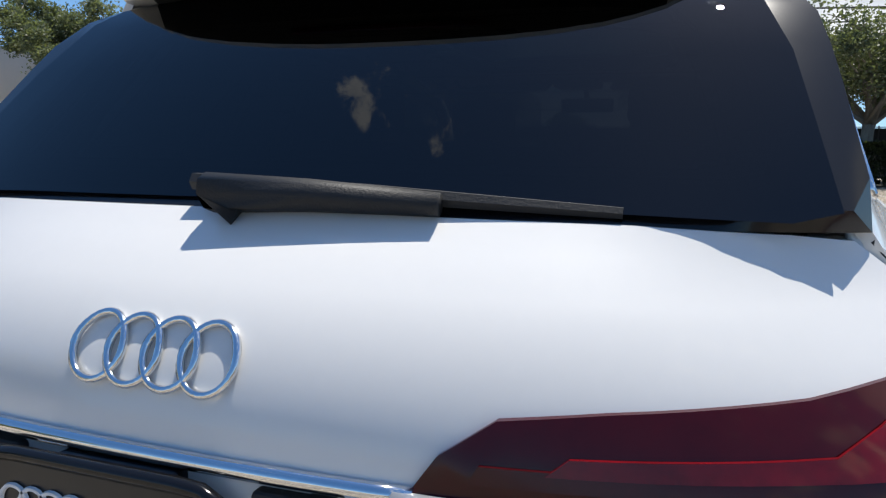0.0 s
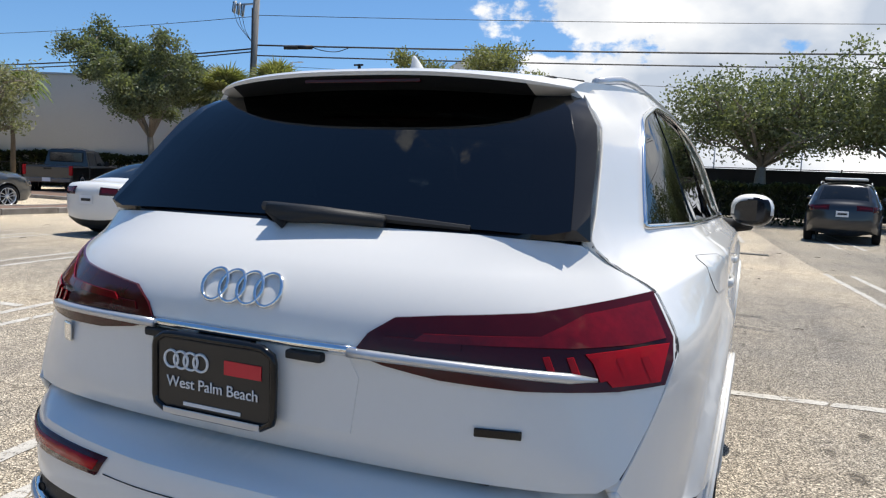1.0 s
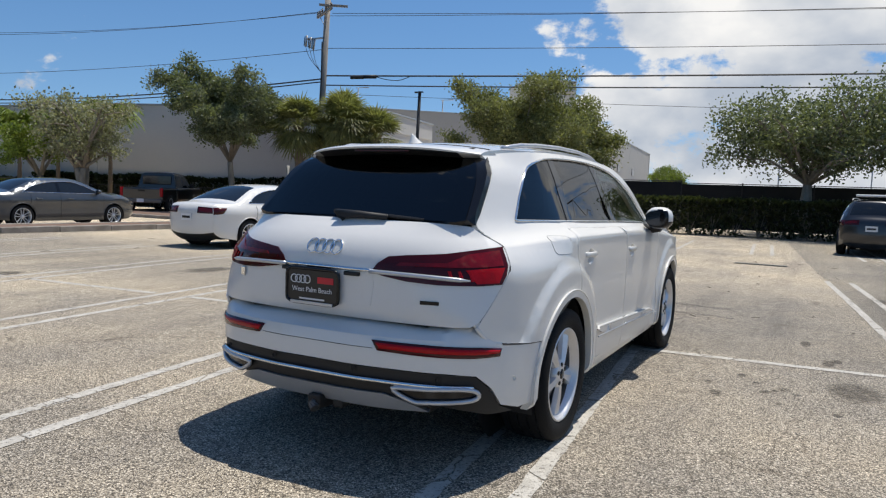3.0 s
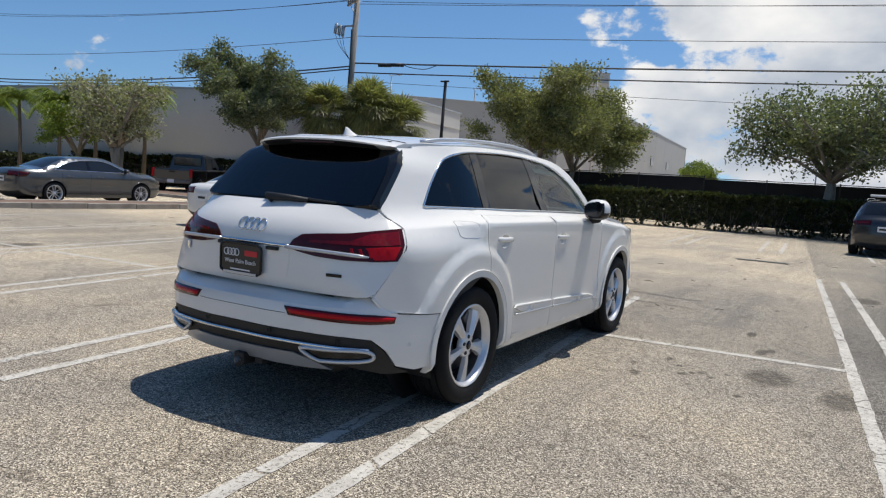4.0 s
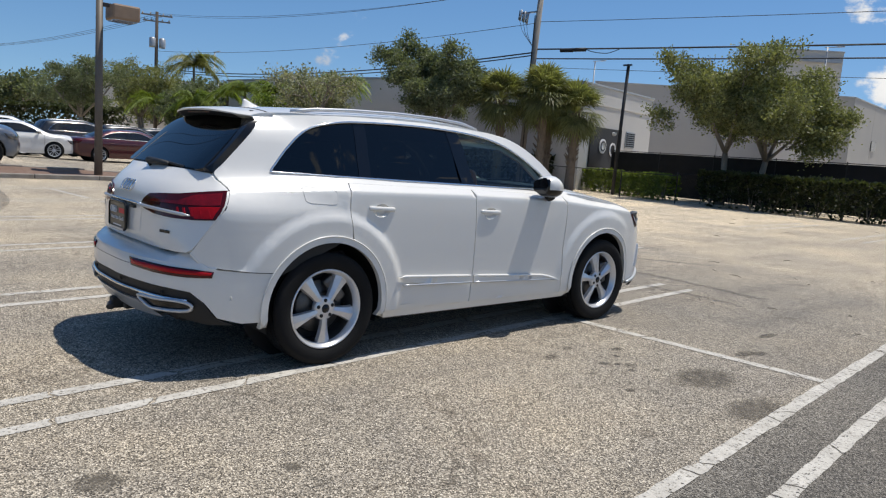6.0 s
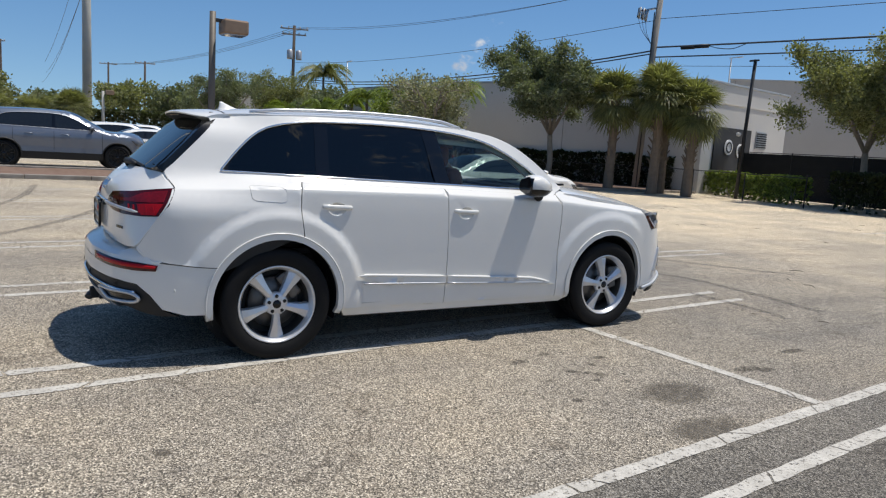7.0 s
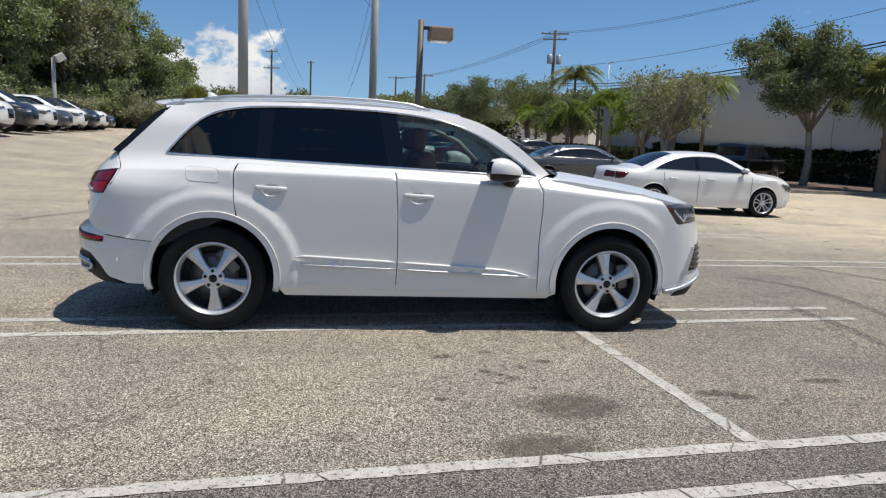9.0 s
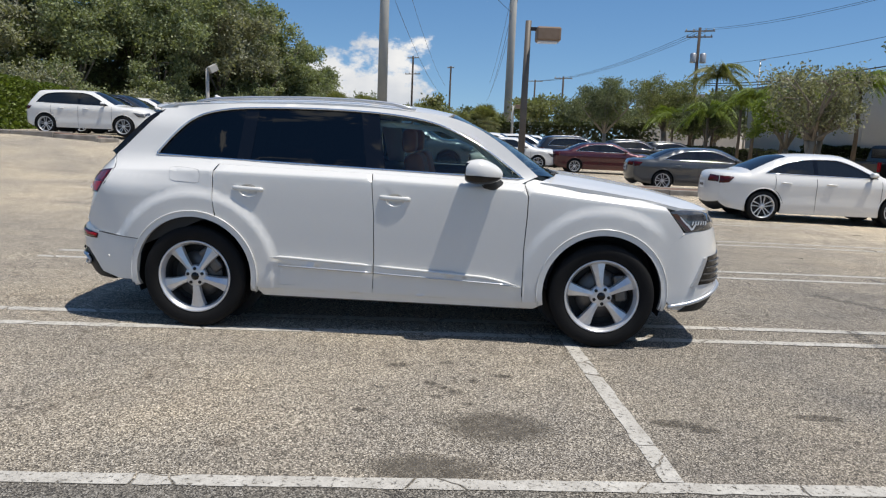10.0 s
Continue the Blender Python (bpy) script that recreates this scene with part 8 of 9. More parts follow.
# boot floor and folded third row
fl = part("boot_floor", box_bm((1.19, 0.485, 0.03), (0, 0.507, 0.758), 0.008), M["carpet"], car, "charcoal carpeted boot floor")
hd = round_corners([(-0.09, -0.045), (0.09, -0.045), (0.07, 0.045), (-0.07, 0.045)], 2)
part("floor_handle_rim", tube_bm([(-0.03 + a, 0.37 + b, 0.772) for a, b in hd], 0.004, 5, closed=True), M["plastic_black"], fl)
part("floor_handle", box_bm((0.11, 0.055, 0.006), (-0.03, 0.37, 0.772), 0.003), M["carpet"], fl)
for x in (-0.50, 0.50):
    eye = part("tie_down", tube_bm([(x - 0.03, 0.30, 0.778), (x + 0.03, 0.30, 0.778), (x + 0.03, 0.335, 0.778), (x - 0.03, 0.335, 0.778)], 0.004, 6, closed=True), M["chrome"], fl, "bright tie-down ring")
    part("tie_base", box_bm((0.075, 0.05, 0.006), (x, 0.318, 0.772), 0.002), M["plastic_black"], eye)
for k, (x0, x1) in enumerate(((-0.53, -0.07), (0.0, 0.475))):
    fr = part("folded_seat", box_bm((x1 - x0, 0.68, 0.05), ((x0 + x1) / 2, 1.19, 0.772), 0.018, segments=3), M["carpet"], car, "third-row seat back folded flat", True)
    part("seat_flap", box_bm((x1 - x0 - 0.01, 0.075, 0.024), ((x0 + x1) / 2, 0.80, 0.778), 0.008), M["carpet"], fr)
    if k:
        part("leather_edge", tube_bm([(x1 + 0.006, 0.86, 0.775), (x1 + 0.012, 1.0, 0.79), (x1 + 0.005, 1.46, 0.80)], 0.010, 8), M["leather"], fr, "brown leather edge", True)
for dx in (-0.018, 0.0):
    part("floor_slat", box_bm((0.022, 0.085, 0.012), (-0.022 + dx * 1.6, 0.80, 0.778), 0.003), M["plastic_black"], car)
part("belt_channel", box_bm((0.07, 0.9, 0.02), (0.545, 1.1, 0.765), 0.006), M["lining_dark"], car)
part("side_bin", box_bm((0.10, 0.42, 0.17), (0.60, 0.80, 0.86), 0.04, segments=4), M["lining_dark"], car, "", True)

# controls, net and strap on the boot's left wall
x = -inner_x(0.478, 1.075) + 0.006
ctl = part("control_panel", box_bm((0.012, 0.125, 0.062), (x, 0.478, 1.075), 0.008, segments=3), M["plastic_black"], car, "black switch panel with red marks")
for k in range(2):
    for j in range(2):
        key = part("switch_key", box_bm((0.008, 0.026, 0.022), (x + 0.006, 0.435 + 0.032 * k, 1.062 + 0.026 * j), 0.003), M["lining_dark"], ctl)
        part("switch_mark", box_bm((0.002, 0.016, 0.003), (x + 0.0112, 0.435 + 0.032 * k, 1.053 + 0.026 * j)), M["text_red"], key)
        part("switch_mark", box_bm((0.002, 0.006, 0.007), (x + 0.0112, 0.435 + 0.032 * k, 1.067 + 0.026 * j)), M["text_white"], key)
part("socket", lathe_bm([(0.0, 0.0), (0.012, 0.0), (0.016, 0.004), (0.018, 0.0)], "X", 14), M["plastic_gloss"], ctl).matrix_basis = pose(x + 0.006, 0.515, 1.075)
net = thing("cargo_net", "black elastic cargo net across the boot side", "cargo net")
net.parent = car
cords = bmesh.new()


def net_at(y, z):
    return Vector((-inner_x(y, z) + 0.035, y, z))


for k in range(-6, 16):
    for s in (1, -1):
        line = []
        for i in range(9):
            z = 0.785 + 0.115 * i / 8
            y = 0.27 + 0.028 * k + s * 0.45 * (z - 0.785)
            if 0.285 < y < 0.66 and z < 0.80 + 0.10 * smoothstep(0.25, 0.66, y):
                line.append(net_at(y, z))
        if len(line) > 1:
            tube_bm(line, 0.0022, 4, cords)
bpy.data.objects.remove(net)
net = part("cargo_net", cords, M["belt"], car, "black elastic cargo net")
part("net_band", tube_bm([net_at(y, 0.802 + 0.10 * smoothstep(0.25, 0.66, y)) for y in np.linspace(0.28, 0.665, 12)], 0.007, 6), M["lining_dark"], net, "grey elastic band", True)
part("net_end", tube_bm([net_at(0.662, 0.79), net_at(0.664, 0.915)], 0.005, 5), M["belt"], net)
part("strap", tube_bm(smooth_line([(-0.63, 0.315, 0.80), (-0.615, 0.335, 0.94), (-0.60, 0.40, 0.985), (-0.605, 0.46, 0.985)], 4), 0.006, 6), M["belt"], car, "thin black strap", True)


# second-row seats seen from behind
def seat_back(x0, x1, bottom=0.78, head=1.325, rest=True, y0=1.40, y1=1.545):
    mid, w = (x0 + x1) / 2, x1 - x0
    tilt = math.degrees(math.atan2(y1 - y0, head - bottom))
    h = math.hypot(y1 - y0, head - bottom)
    m = pose(mid, (y0 + y1) / 2 + 0.075, (bottom + head) / 2, -tilt)
    seat = part("rear_seat", box_bm((w, 0.15, h), (0, 0, 0), 0.032, segments=5), M["leather"], car, "cognac leather seat with black back panel", True)
    seat.matrix_basis = m
    outline = round_corners([(-w / 2 + 0.014, -h / 2 + 0.01), (w / 2 - 0.014, -h / 2 + 0.01), (w / 2 - 0.014, h / 2 - 0.016), (-w / 2 + 0.014, h / 2 - 0.016)], 3, 0.08)
    part("back_panel", panel_bm(outline, lambda u, v, d: (u, -0.081 + d, v), 0.08, 0.015), M["seat_back"], seat, "black carpeted back panel")
    rim = [(u, -0.078, v) for u, v in outline]
    part("piping", tube_bm(rim, 0.006, 6, closed=True), M["leather_seam"], seat, "", True)
    cx = 0.0
    zb = (1.10 - (bottom + head) / 2) / math.cos(radians(tilt))
    rng = round_corners([(-0.028, -0.045), (0.028, -0.045), (0.028, 0.045), (-0.028, 0.045)], 2, 0.15)
    part("anchor_frame", tube_bm([(cx + a, -0.084, zb + b) for a, b in rng], 0.006, 6, closed=True), M["plastic_gloss"], seat)
    part("anchor_recess", box_bm((0.05, 0.006, 0.085), (cx, -0.082, zb), 0.002), M["plastic_black"], seat)
    part("anchor_bar", box_bm((0.045, 0.006, 0.006), (cx, -0.087, zb)), M["steel_dark"], seat)
    part("anchor_mark", box_bm((0.03, 0.002, 0.004), (cx, -0.0915, zb - 0.046)), M["text_white"], seat)
    if rest:
        sx = -1 if mid < 0 else 1
        px = sx * w * 0.26 if mid > 0 else -w * 0.25
        part("release_frame", box_bm((0.105, 0.012, 0.042), (px, -0.083, h / 2 - 0.085), 0.008), M["plastic_gloss" if mid < 0 else "lamp_clear"], seat)
        part("release_lever", box_bm((0.085, 0.01, 0.024), (px, -0.088, h / 2 - 0.085), 0.004), M["plastic_black"], seat)
        hr = part("headrest", box_bm((0.255, 0.10, 0.15), (0.02 if mid > 0 else 0.0, 0.01, h / 2 + 0.122), 0.048, segments=6), M["leather"], seat, "cognac leather headrest", True)
        for dx in (-0.065, 0.065):
            part("headrest_post", tube_bm([(dx, 0.01, h / 2 - 0.02), (dx, 0.01, h / 2 + 0.07)], 0.006, 8), M["chrome"], hr, "", True)
    part("lower_latch", box_bm((0.15, 0.012, 0.05), (0.05, -0.083, -h / 2 + 0.16), 0.01), M["plastic_black"], seat)
    return seat


seat_back(-0.738, -0.264)
seat_back(-0.256, 0.168, head=1.320, rest=False)
seat_back(0.178, 0.675, head=1.335)
part("seat_cushion", box_bm((1.30, 0.55, 0.16), (-0.03, 1.86, 0.82), 0.06, segments=4), M["leather"], car, "cognac leather bench cushion", True)
# front seats, dashboard, steering wheel
for sx in (-0.38, 0.38):
    fs2 = part("front_seat", box_bm((0.50, 0.15, 0.66), (sx, 2.72, 1.02), 0.06, pose(0, 0, 0, 14), segments=4), M["leather"], car, "cognac leather front seat", True)
    part("cushion", box_bm((0.52, 0.5, 0.16), (sx, 3.02, 0.74), 0.05, segments=4), M["leather"], fs2, "", True)
    part("headrest", box_bm((0.27, 0.11, 0.19), (sx, 2.605, 1.435), 0.05, segments=5), M["leather"], fs2, "", True)
part("dashboard", box_bm((1.55, 0.45, 0.30), (0, 3.52, 1.0), 0.07, segments=4), M["lining_dark"], car, "dark dashboard", True)
wheel_rim = [(-0.38 + 0.185 * math.cos(a), 3.22 + 0.06 * math.sin(a), 1.08 + 0.175 * math.sin(a)) for a in np.linspace(0, 2 * math.pi, 30, endpoint=False)]
stw = part("steering_wheel", tube_bm(wheel_rim, 0.016, 8, closed=True), M["plastic_black"], car, "black steering wheel", True)
part("wheel_hub", box_bm((0.16, 0.06, 0.14), (-0.38, 3.24, 1.07), 0.03), M["plastic_black"], stw)
for sx in (-1, 1):
    part("wheel_spoke", box_bm((0.10, 0.02, 0.03), (-0.38 + sx * 0.12, 3.23, 1.07), 0.006), M["plastic_black"], stw)
part("cabin_floor", box_bm((1.6, 2.1, 0.06), (0, 2.6, 0.42), 0.01), M["lining_dark"], car)
part("firewall", box_bm((1.6, 0.06, 0.8), (0, 3.72, 0.78), 0.01), M["lining_dark"], car)
part("boot_underfloor", box_bm((1.3, 1.25, 0.04), (0, 0.86, 0.70), 0.01), M["lining_dark"], car)

# ---- plastic bag with papers, lying on the folded seats ----
bag = thing("plastic_bag", "crumpled clear plastic bag of papers on folded seats", "plastic bag", pose(-0.075, 1.135, 0.80))


def crease(u, v, seed):
    """Flat facets that meet in sharp folds: the nearest of many tilted planes."""
    cells = noise.voronoi((u, v, seed), distance_metric="DISTANCE")[0]
    return cells[1] - cells[0]


def bag_top(u, v):
    """Height of the crumpled film over the seat backs: low pillows, sharp folds and one raised tent."""
    edge = max(0.0, 1 - max(abs(u), abs(v)) ** 8)
    h = 0.055 + 0.035 * crease(u * 2.6 + 0.5 * v, v * 1.5 - 0.4 * u, 3.0) + 0.016 * crease(u * 6.5 - 1.5 * v, v * 3.4 + u, 8.0)
    h += 0.04 * max(0.0, 1 - abs(u + 0.55) / 0.5) + 0.025 * noise.noise((u * 2.0, v * 1.5, 1.0))
    tent = min(1.0, max(0.0, (u - 0.24) / 0.10)) * min(1.0, max(0.0, (0.86 - u) / 0.42)) * max(0.0, 1 - abs(v + 0.12 + 0.3 * (u - 0.4)) / 0.62)
    h += 0.215 * tent * (0.86 + 0.2 * crease(u * 9, v * 4, 5.0))
    h -= 0.05 * math.exp(-(((u - 0.08) / 0.14) ** 2 + ((v - 0.3) / 0.5) ** 2))
    return max(0.008, h) * edge ** 0.6


def bag_at(u, v):
    wob = 0.03 * noise.noise((u * 4, v * 4, 9))
    front = -0.20 - 0.05 * (1 - u * u)
    x = 0.02 + 0.47 * u * (1 - 0.10 * abs(v) ** 3) + wob
    y = front + (0.22 - front) * (v + 1) / 2 + 0.02 * noise.noise((u * 5, v * 3, 3))
    return x, y


for nm, lift, label in (("film", 0.0, "milky translucent film"), ("film_inner", -0.02, "inner fold of film")):
    bm = grid_bm(lambda u, v: (*bag_at(u, v), max(0.002, bag_top(u, v) * (1.0 if nm == "film" else 0.72) + lift * 0.5)), np.linspace(-1, 1, 120), np.linspace(-1, 1, 70))
    soft(part(nm, bm, M["bag"], bag, label), 25)
rnd = random.Random(5)
for k, (u, v, w, h, key) in enumerate(((-0.28, -0.4, 0.26, 0.16, "paper"), (0.48, -0.15, 0.20, 0.15, "paper"), (0.40, 0.0, 0.16, 0.20, "paper"), (0.05, -0.62, 0.11, 0.07, "orange_tag"))):
    x, y = bag_at(u, v)
    part("sheet" if key == "paper" else "tag", box_bm((w, h, 0.012), (x, y, 0.035 + 0.012 * k), 0.003, pose(0, 0, 0, 12 + 10 * k, -8 + 6 * k, 20 * k)), M[key], bag, "folded white paper" if key == "paper" else "orange paper tag")
for k, (u, v) in enumerate(((0.16, 0.25), (0.06, 0.5), (0.24, 0.45))):
    x, y = bag_at(u, v)
    part("dark_item", box_bm((0.10, 0.07, 0.05), (x, y, 0.03), 0.012, pose(0, 0, 0, 0, 8 * k, 30 * k)), M["bag_items"], bag)
for k, (u, v) in enumerate(((0.46, -0.35), (0.72, -0.6))):
    x, y = bag_at(u, v)
    z = bag_top(u, v) + 0.004
    pts = [(x - 0.018, y - 0.012, z), (x + 0.014, y - 0.012, z + 0.005), (x + 0.018, y + 0.01, z + 0.01), (x - 0.01, y + 0.014, z + 0.01)]
    part("printed_mark", tube_bm(pts, 0.0012, 4, closed=True), M["plastic_black"], bag)


# ---- other parked cars ----
KINDS = {
    # half outline of the flank from the rear skirt over the roof to the front skirt, then the side windows
    "saloon": dict(half=0.90, wheel=0.325, axles=(-1.36, 1.36), sill=0.21, belt=0.95, roof=1.40,
                   outline=((-2.06, 0.27), (-2.19, 0.36), (-2.235, 0.50), (-2.23, 0.70), (-2.225, 0.86), (-2.20, 0.955), (-2.10, 0.985), (-1.90, 0.995), (-1.66, 1.012), (-1.40, 1.125), (-1.10, 1.260), (-0.84, 1.345), (-0.45, 1.392),
                            (0.0, 1.400), (0.30, 1.375), (0.55, 1.290), (0.85, 1.140), (1.12, 1.000), (1.30, 0.955), (1.60, 0.915), (1.90, 0.845), (2.08, 0.770), (2.17, 0.680), (2.20, 0.53), (2.18, 0.38), (2.06, 0.24)),
                   rear_glass=(-1.64, -0.86), front_glass=(0.32, 1.12), light_z=(0.76, 0.925), lamp_z=(0.60, 0.745), split=-0.30,
                   windows=((-1.34, 1.015), (-1.10, 1.150), (-0.80, 1.255), (-0.45, 1.315), (0.0, 1.330), (0.24, 1.305), (0.48, 1.220), (0.72, 1.105), (0.94, 0.985)), gaps=(1.02, -0.30, -1.02)),
    "suv": dict(half=0.96, wheel=0.372, axles=(-1.46, 1.46), sill=0.28, belt=1.10, roof=1.64,
                outline=((-2.10, 0.33), (-2.24, 0.42), (-2.28, 0.58), (-2.27, 0.80), (-2.24, 1.00), (-2.19, 1.12), (-2.10, 1.24), (-1.96, 1.42), (-1.86, 1.55), (-1.76, 1.605), (-1.40, 1.630), (-0.80, 1.650),
                         (-0.20, 1.645), (0.15, 1.610), (0.45, 1.490), (0.80, 1.300), (1.10, 1.150), (1.30, 1.105), (1.65, 1.065), (1.98, 0.985), (2.14, 0.890), (2.21, 0.76), (2.23, 0.56), (2.20, 0.40), (2.08, 0.27)),
                rear_glass=(-2.17, -1.88), front_glass=(0.17, 1.10), light_z=(0.88, 1.04), lamp_z=(0.74, 0.875), split=-0.22,
                windows=((-1.82, 1.175), (-1.66, 1.360), (-1.46, 1.490), (-1.10, 1.550), (-0.50, 1.572), (-0.10, 1.560), (0.18, 1.500), (0.50, 1.350), (0.80, 1.180), (0.90, 1.125)), gaps=(1.04, -0.22, -1.06)),
}
FLANK_Z = (0.0, 0.18, 0.30, 0.40, 0.46, 0.55, 0.74, 0.83, 0.90, 0.955, 1.00, 1.10, 1.40)
FLANK_X = (0.90, 0.945, 0.975, 0.992, 0.980, 0.983, 0.995, 1.0, 0.982, 0.935, 0.915, 0.855, 0.665)


def wheel_of(parent, x, y, r, sgn, metal, twin=True):
    """A road wheel with five pairs of slim spokes, or five broad ones."""
    w = part("wheel", lathe_bm([(r * 0.95, -0.1), (r, -0.07), (r, 0.07), (r * 0.97, 0.10), (r * 0.86, 0.112), (r * 0.745, 0.10)], "X", 36), M["rubber"], parent, "black tyre", True)
    w.matrix_basis = pose(x, y, r) @ (Matrix() if sgn > 0 else pose(0, 0, 0, 0, 0, 180))
    part("rim", lathe_bm([(r * 0.75, 0.104), (r * 0.73, 0.108), (r * 0.69, 0.098), (r * 0.67, 0.05), (r * 0.66, -0.05)], "X", 36), M[metal], w, "", True)
    part("wheel_back", lathe_bm([(0.0, 0.0), (r * 0.67, 0.0)], "X", 24), M["plastic_black"], w)
    part("brake_disc", lathe_bm([(0.04, 0.01), (r * 0.40, 0.01), (r * 0.41, 0.0)], "X", 24), M["brake_dark"], w, "", True)
    for k in range(5):
        for side in ((-1, 1) if twin else (0,)):
            bm = bmesh.new()
            rows = []
            for t in (0.10, 0.45, 1.0):
                wide = (0.009 + 0.005 * t) if twin else (0.030 + 0.018 * t)
                off = side * (0.014 + 0.034 * t)
                rows.append([bm.verts.new((0.088 - 0.012 * (1 - t) + dx, t * r * 0.70, off + dz * wide)) for dz, dx in ((-1, -0.03), (-0.7, 0.0), (0.7, 0.0), (1, -0.03))])
            for p, q in zip(rows, rows[1:]):
                for i in range(3):
                    bm.faces.new((p[i], q[i], q[i + 1], p[i + 1]))
            part("spoke", bm, M[metal], w).matrix_basis = pose(0, 0, 0, 72 * k + 20)
    part("hub_cap", lathe_bm([(0.0, 0.092), (0.03, 0.090), (0.055, 0.080), (0.06, 0.05)], "X", 16), M[metal], w, "", True)
    return w


def parked_car(kind, paint, at, label, category="car", group="", rack=False, trim="chrome", metal="alloy", twin=True, cladding=False, length=1.0):
    K = KINDS[kind]
    c = thing("parked_" + kind, label, category, at, group)
    half, belt, roof = K["half"], K["belt"], K["roof"]
    body_line = [(y * length, z) for y, z in K["outline"]]
    line = np.array(smooth_line(body_line, 4))
    ends = (line[0, 0], line[-1, 0])
    lanes, lanes_b = line[:-1], line[1:] - line[:-1]
    lens2 = (lanes_b ** 2).sum(1)

    def flank(y, z):
        """Half width of the body: shaped in height, drawn in at the ends, rounded over towards the outline."""
        low = z / belt * 0.955 if z < belt else 0.955 + (z - belt) / (roof - belt) * 0.445
        x = half * float(np.interp(low, FLANK_Z, FLANK_X))
        for e, sg in ((ends[0] - 0.17, 1), (ends[1] + 0.12, -1)):
            x -= 0.20 * max(0.0, 1 - (y - e) * sg / 0.95) ** 2.4
        q = np.array((y, z)) - lanes
        t = np.clip((q * lanes_b).sum(1) / lens2, 0, 1)
        d = math.sqrt(float((((q - lanes_b * t[:, None]) ** 2).sum(1)).min()))
        return x - 0.055 * (1 - min(1.0, d / 0.085)) ** 2.2

    def flank_at(sgn, lift=0.0):
        return lambda y, z, d: (sgn * (flank(y, z) + lift - d), y, z)

    step = np.gradient(line, axis=0)
    step /= np.linalg.norm(step, axis=1)[:, None]
    out_n = np.stack([-step[:, 1], step[:, 0]], 1)
    edge_x = [flank(y, z) for y, z in line]
    crowns = [0.13 if z < belt * 0.98 and (y < -1.5 or y > 1.7) else 0.085 if K["rear_glass"][0] < y / length < K["rear_glass"][1] or K["front_glass"][0] < y / length < K["front_glass"][1] else 0.042 for y, z in line]
    crowns = np.convolve(np.pad(crowns, 4, mode="edge"), np.hanning(11)[1:-1] / np.hanning(11).sum(), "valid")

    def over(i, u, lift=0.0):
        """A point of the strip over the body: station along the outline, share of the half width."""
        k = crowns[i] * (1 - abs(u) ** 2.6) + lift
        return (u * edge_x[i], line[i, 0] + out_n[i, 0] * k, line[i, 1] + out_n[i, 1] * k)

    n = len(line)
    us = (-1, -0.97, -0.9, -0.8, -0.6, -0.3, 0, 0.3, 0.6, 0.8, 0.9, 0.97, 1)
    bm = bmesh.new()
    vs = [[bm.verts.new(over(i, u)) for u in us] for i in range(n)]
    for i in range(n - 1):
        y, z = line[i].tolist()
        glazed = z > belt * 0.97 and (K["rear_glass"][0] <= y / length < K["rear_glass"][1] or K["front_glass"][0] <= y / length < K["front_glass"][1])
        skirt = z < (0.46 if cladding else 0.37)
        for k in range(len(us) - 1):
            f = bm.faces.new((vs[i][k], vs[i + 1][k], vs[i + 1][k + 1], vs[i][k + 1]))
            f.material_index = 1 if glazed and 2 <= k <= 9 else 2 if skirt else 0
    bmesh.ops.recalc_face_normals(bm, faces=bm.faces)
    soft(part("body", bm, [M[paint], M["dark_glass"], M["plastic_black"]], c, "painted roof, bonnet and bumpers with dark screens"), 40)
    ra, wz = K["wheel"] * 1.13, K["wheel"] * 1.02
    wys = [a * length for a in K["axles"]]
    ang = math.degrees(math.asin((wz - K["sill"]) / ra))
    low = [tuple(line[-1])] + arc(wys[1], wz, ra, -ang, 180 + ang, 20) + arc(wys[0], wz, ra, -ang, 180 + ang, 20)
    poly = [tuple(q) for q in line.tolist()] + low[1:]
    glass_line = smooth_line([(y * length, z) for y, z in K["windows"]], 4)
    gy, gzv = [q[0] for q in glass_line], [q[1] for q in glass_line]
    sp = K["split"] * length
    for sgn in (1, -1):
        side = soft(part("flank", panel_bm(poly, flank_at(sgn), 0.085, 0.02, (glass_line,), flip=sgn < 0), M[paint], c, "painted side with doors"), 35)
        for a, b in ((min(gy), sp - 0.035), (sp + 0.035, max(gy))):
            top = [(y, z) for y, z in glass_line if a < y < b]
            ends_z = [(e, float(np.interp(e, gy, gzv))) for e in (a, b)]
            foot = [(y, float(np.interp(y, (gy[0], gy[-1]), (gzv[0], gzv[-1])))) for y in (b, a)]
            shape = [q for q in [ends_z[0]] + top + [ends_z[1]] + foot]
            shape = [q for i, q in enumerate(shape) if math.dist(q, shape[i - 1]) > 0.004]
            part("side_window", panel_bm(shape, flank_at(sgn, -0.010), 0.2, 0.0, flip=sgn > 0), M["dark_glass"], c, "dark side glass")
        pil = [(sp - 0.04, float(np.interp(sp, gy, gzv))), (sp + 0.04, float(np.interp(sp, gy, gzv))), (sp + 0.04, float(np.interp(sp, (gy[0], gy[-1]), (gzv[0], gzv[-1])))), (sp - 0.04, float(np.interp(sp, (gy[0], gy[-1]), (gzv[0], gzv[-1]))))]
        part("b_pillar", panel_bm(pil, flank_at(sgn, -0.004), 0.2, 0.01, flip=sgn > 0), M["pillar"], c)
        rim = [(sgn * (flank(y, z) + 0.003), y, z) for y, z in glass_line + [(y, float(np.interp(y, (gy[0], gy[-1]), (gzv[0], gzv[-1])))) for y in np.linspace(gy[-1], gy[0], 8)[1:-1]]]
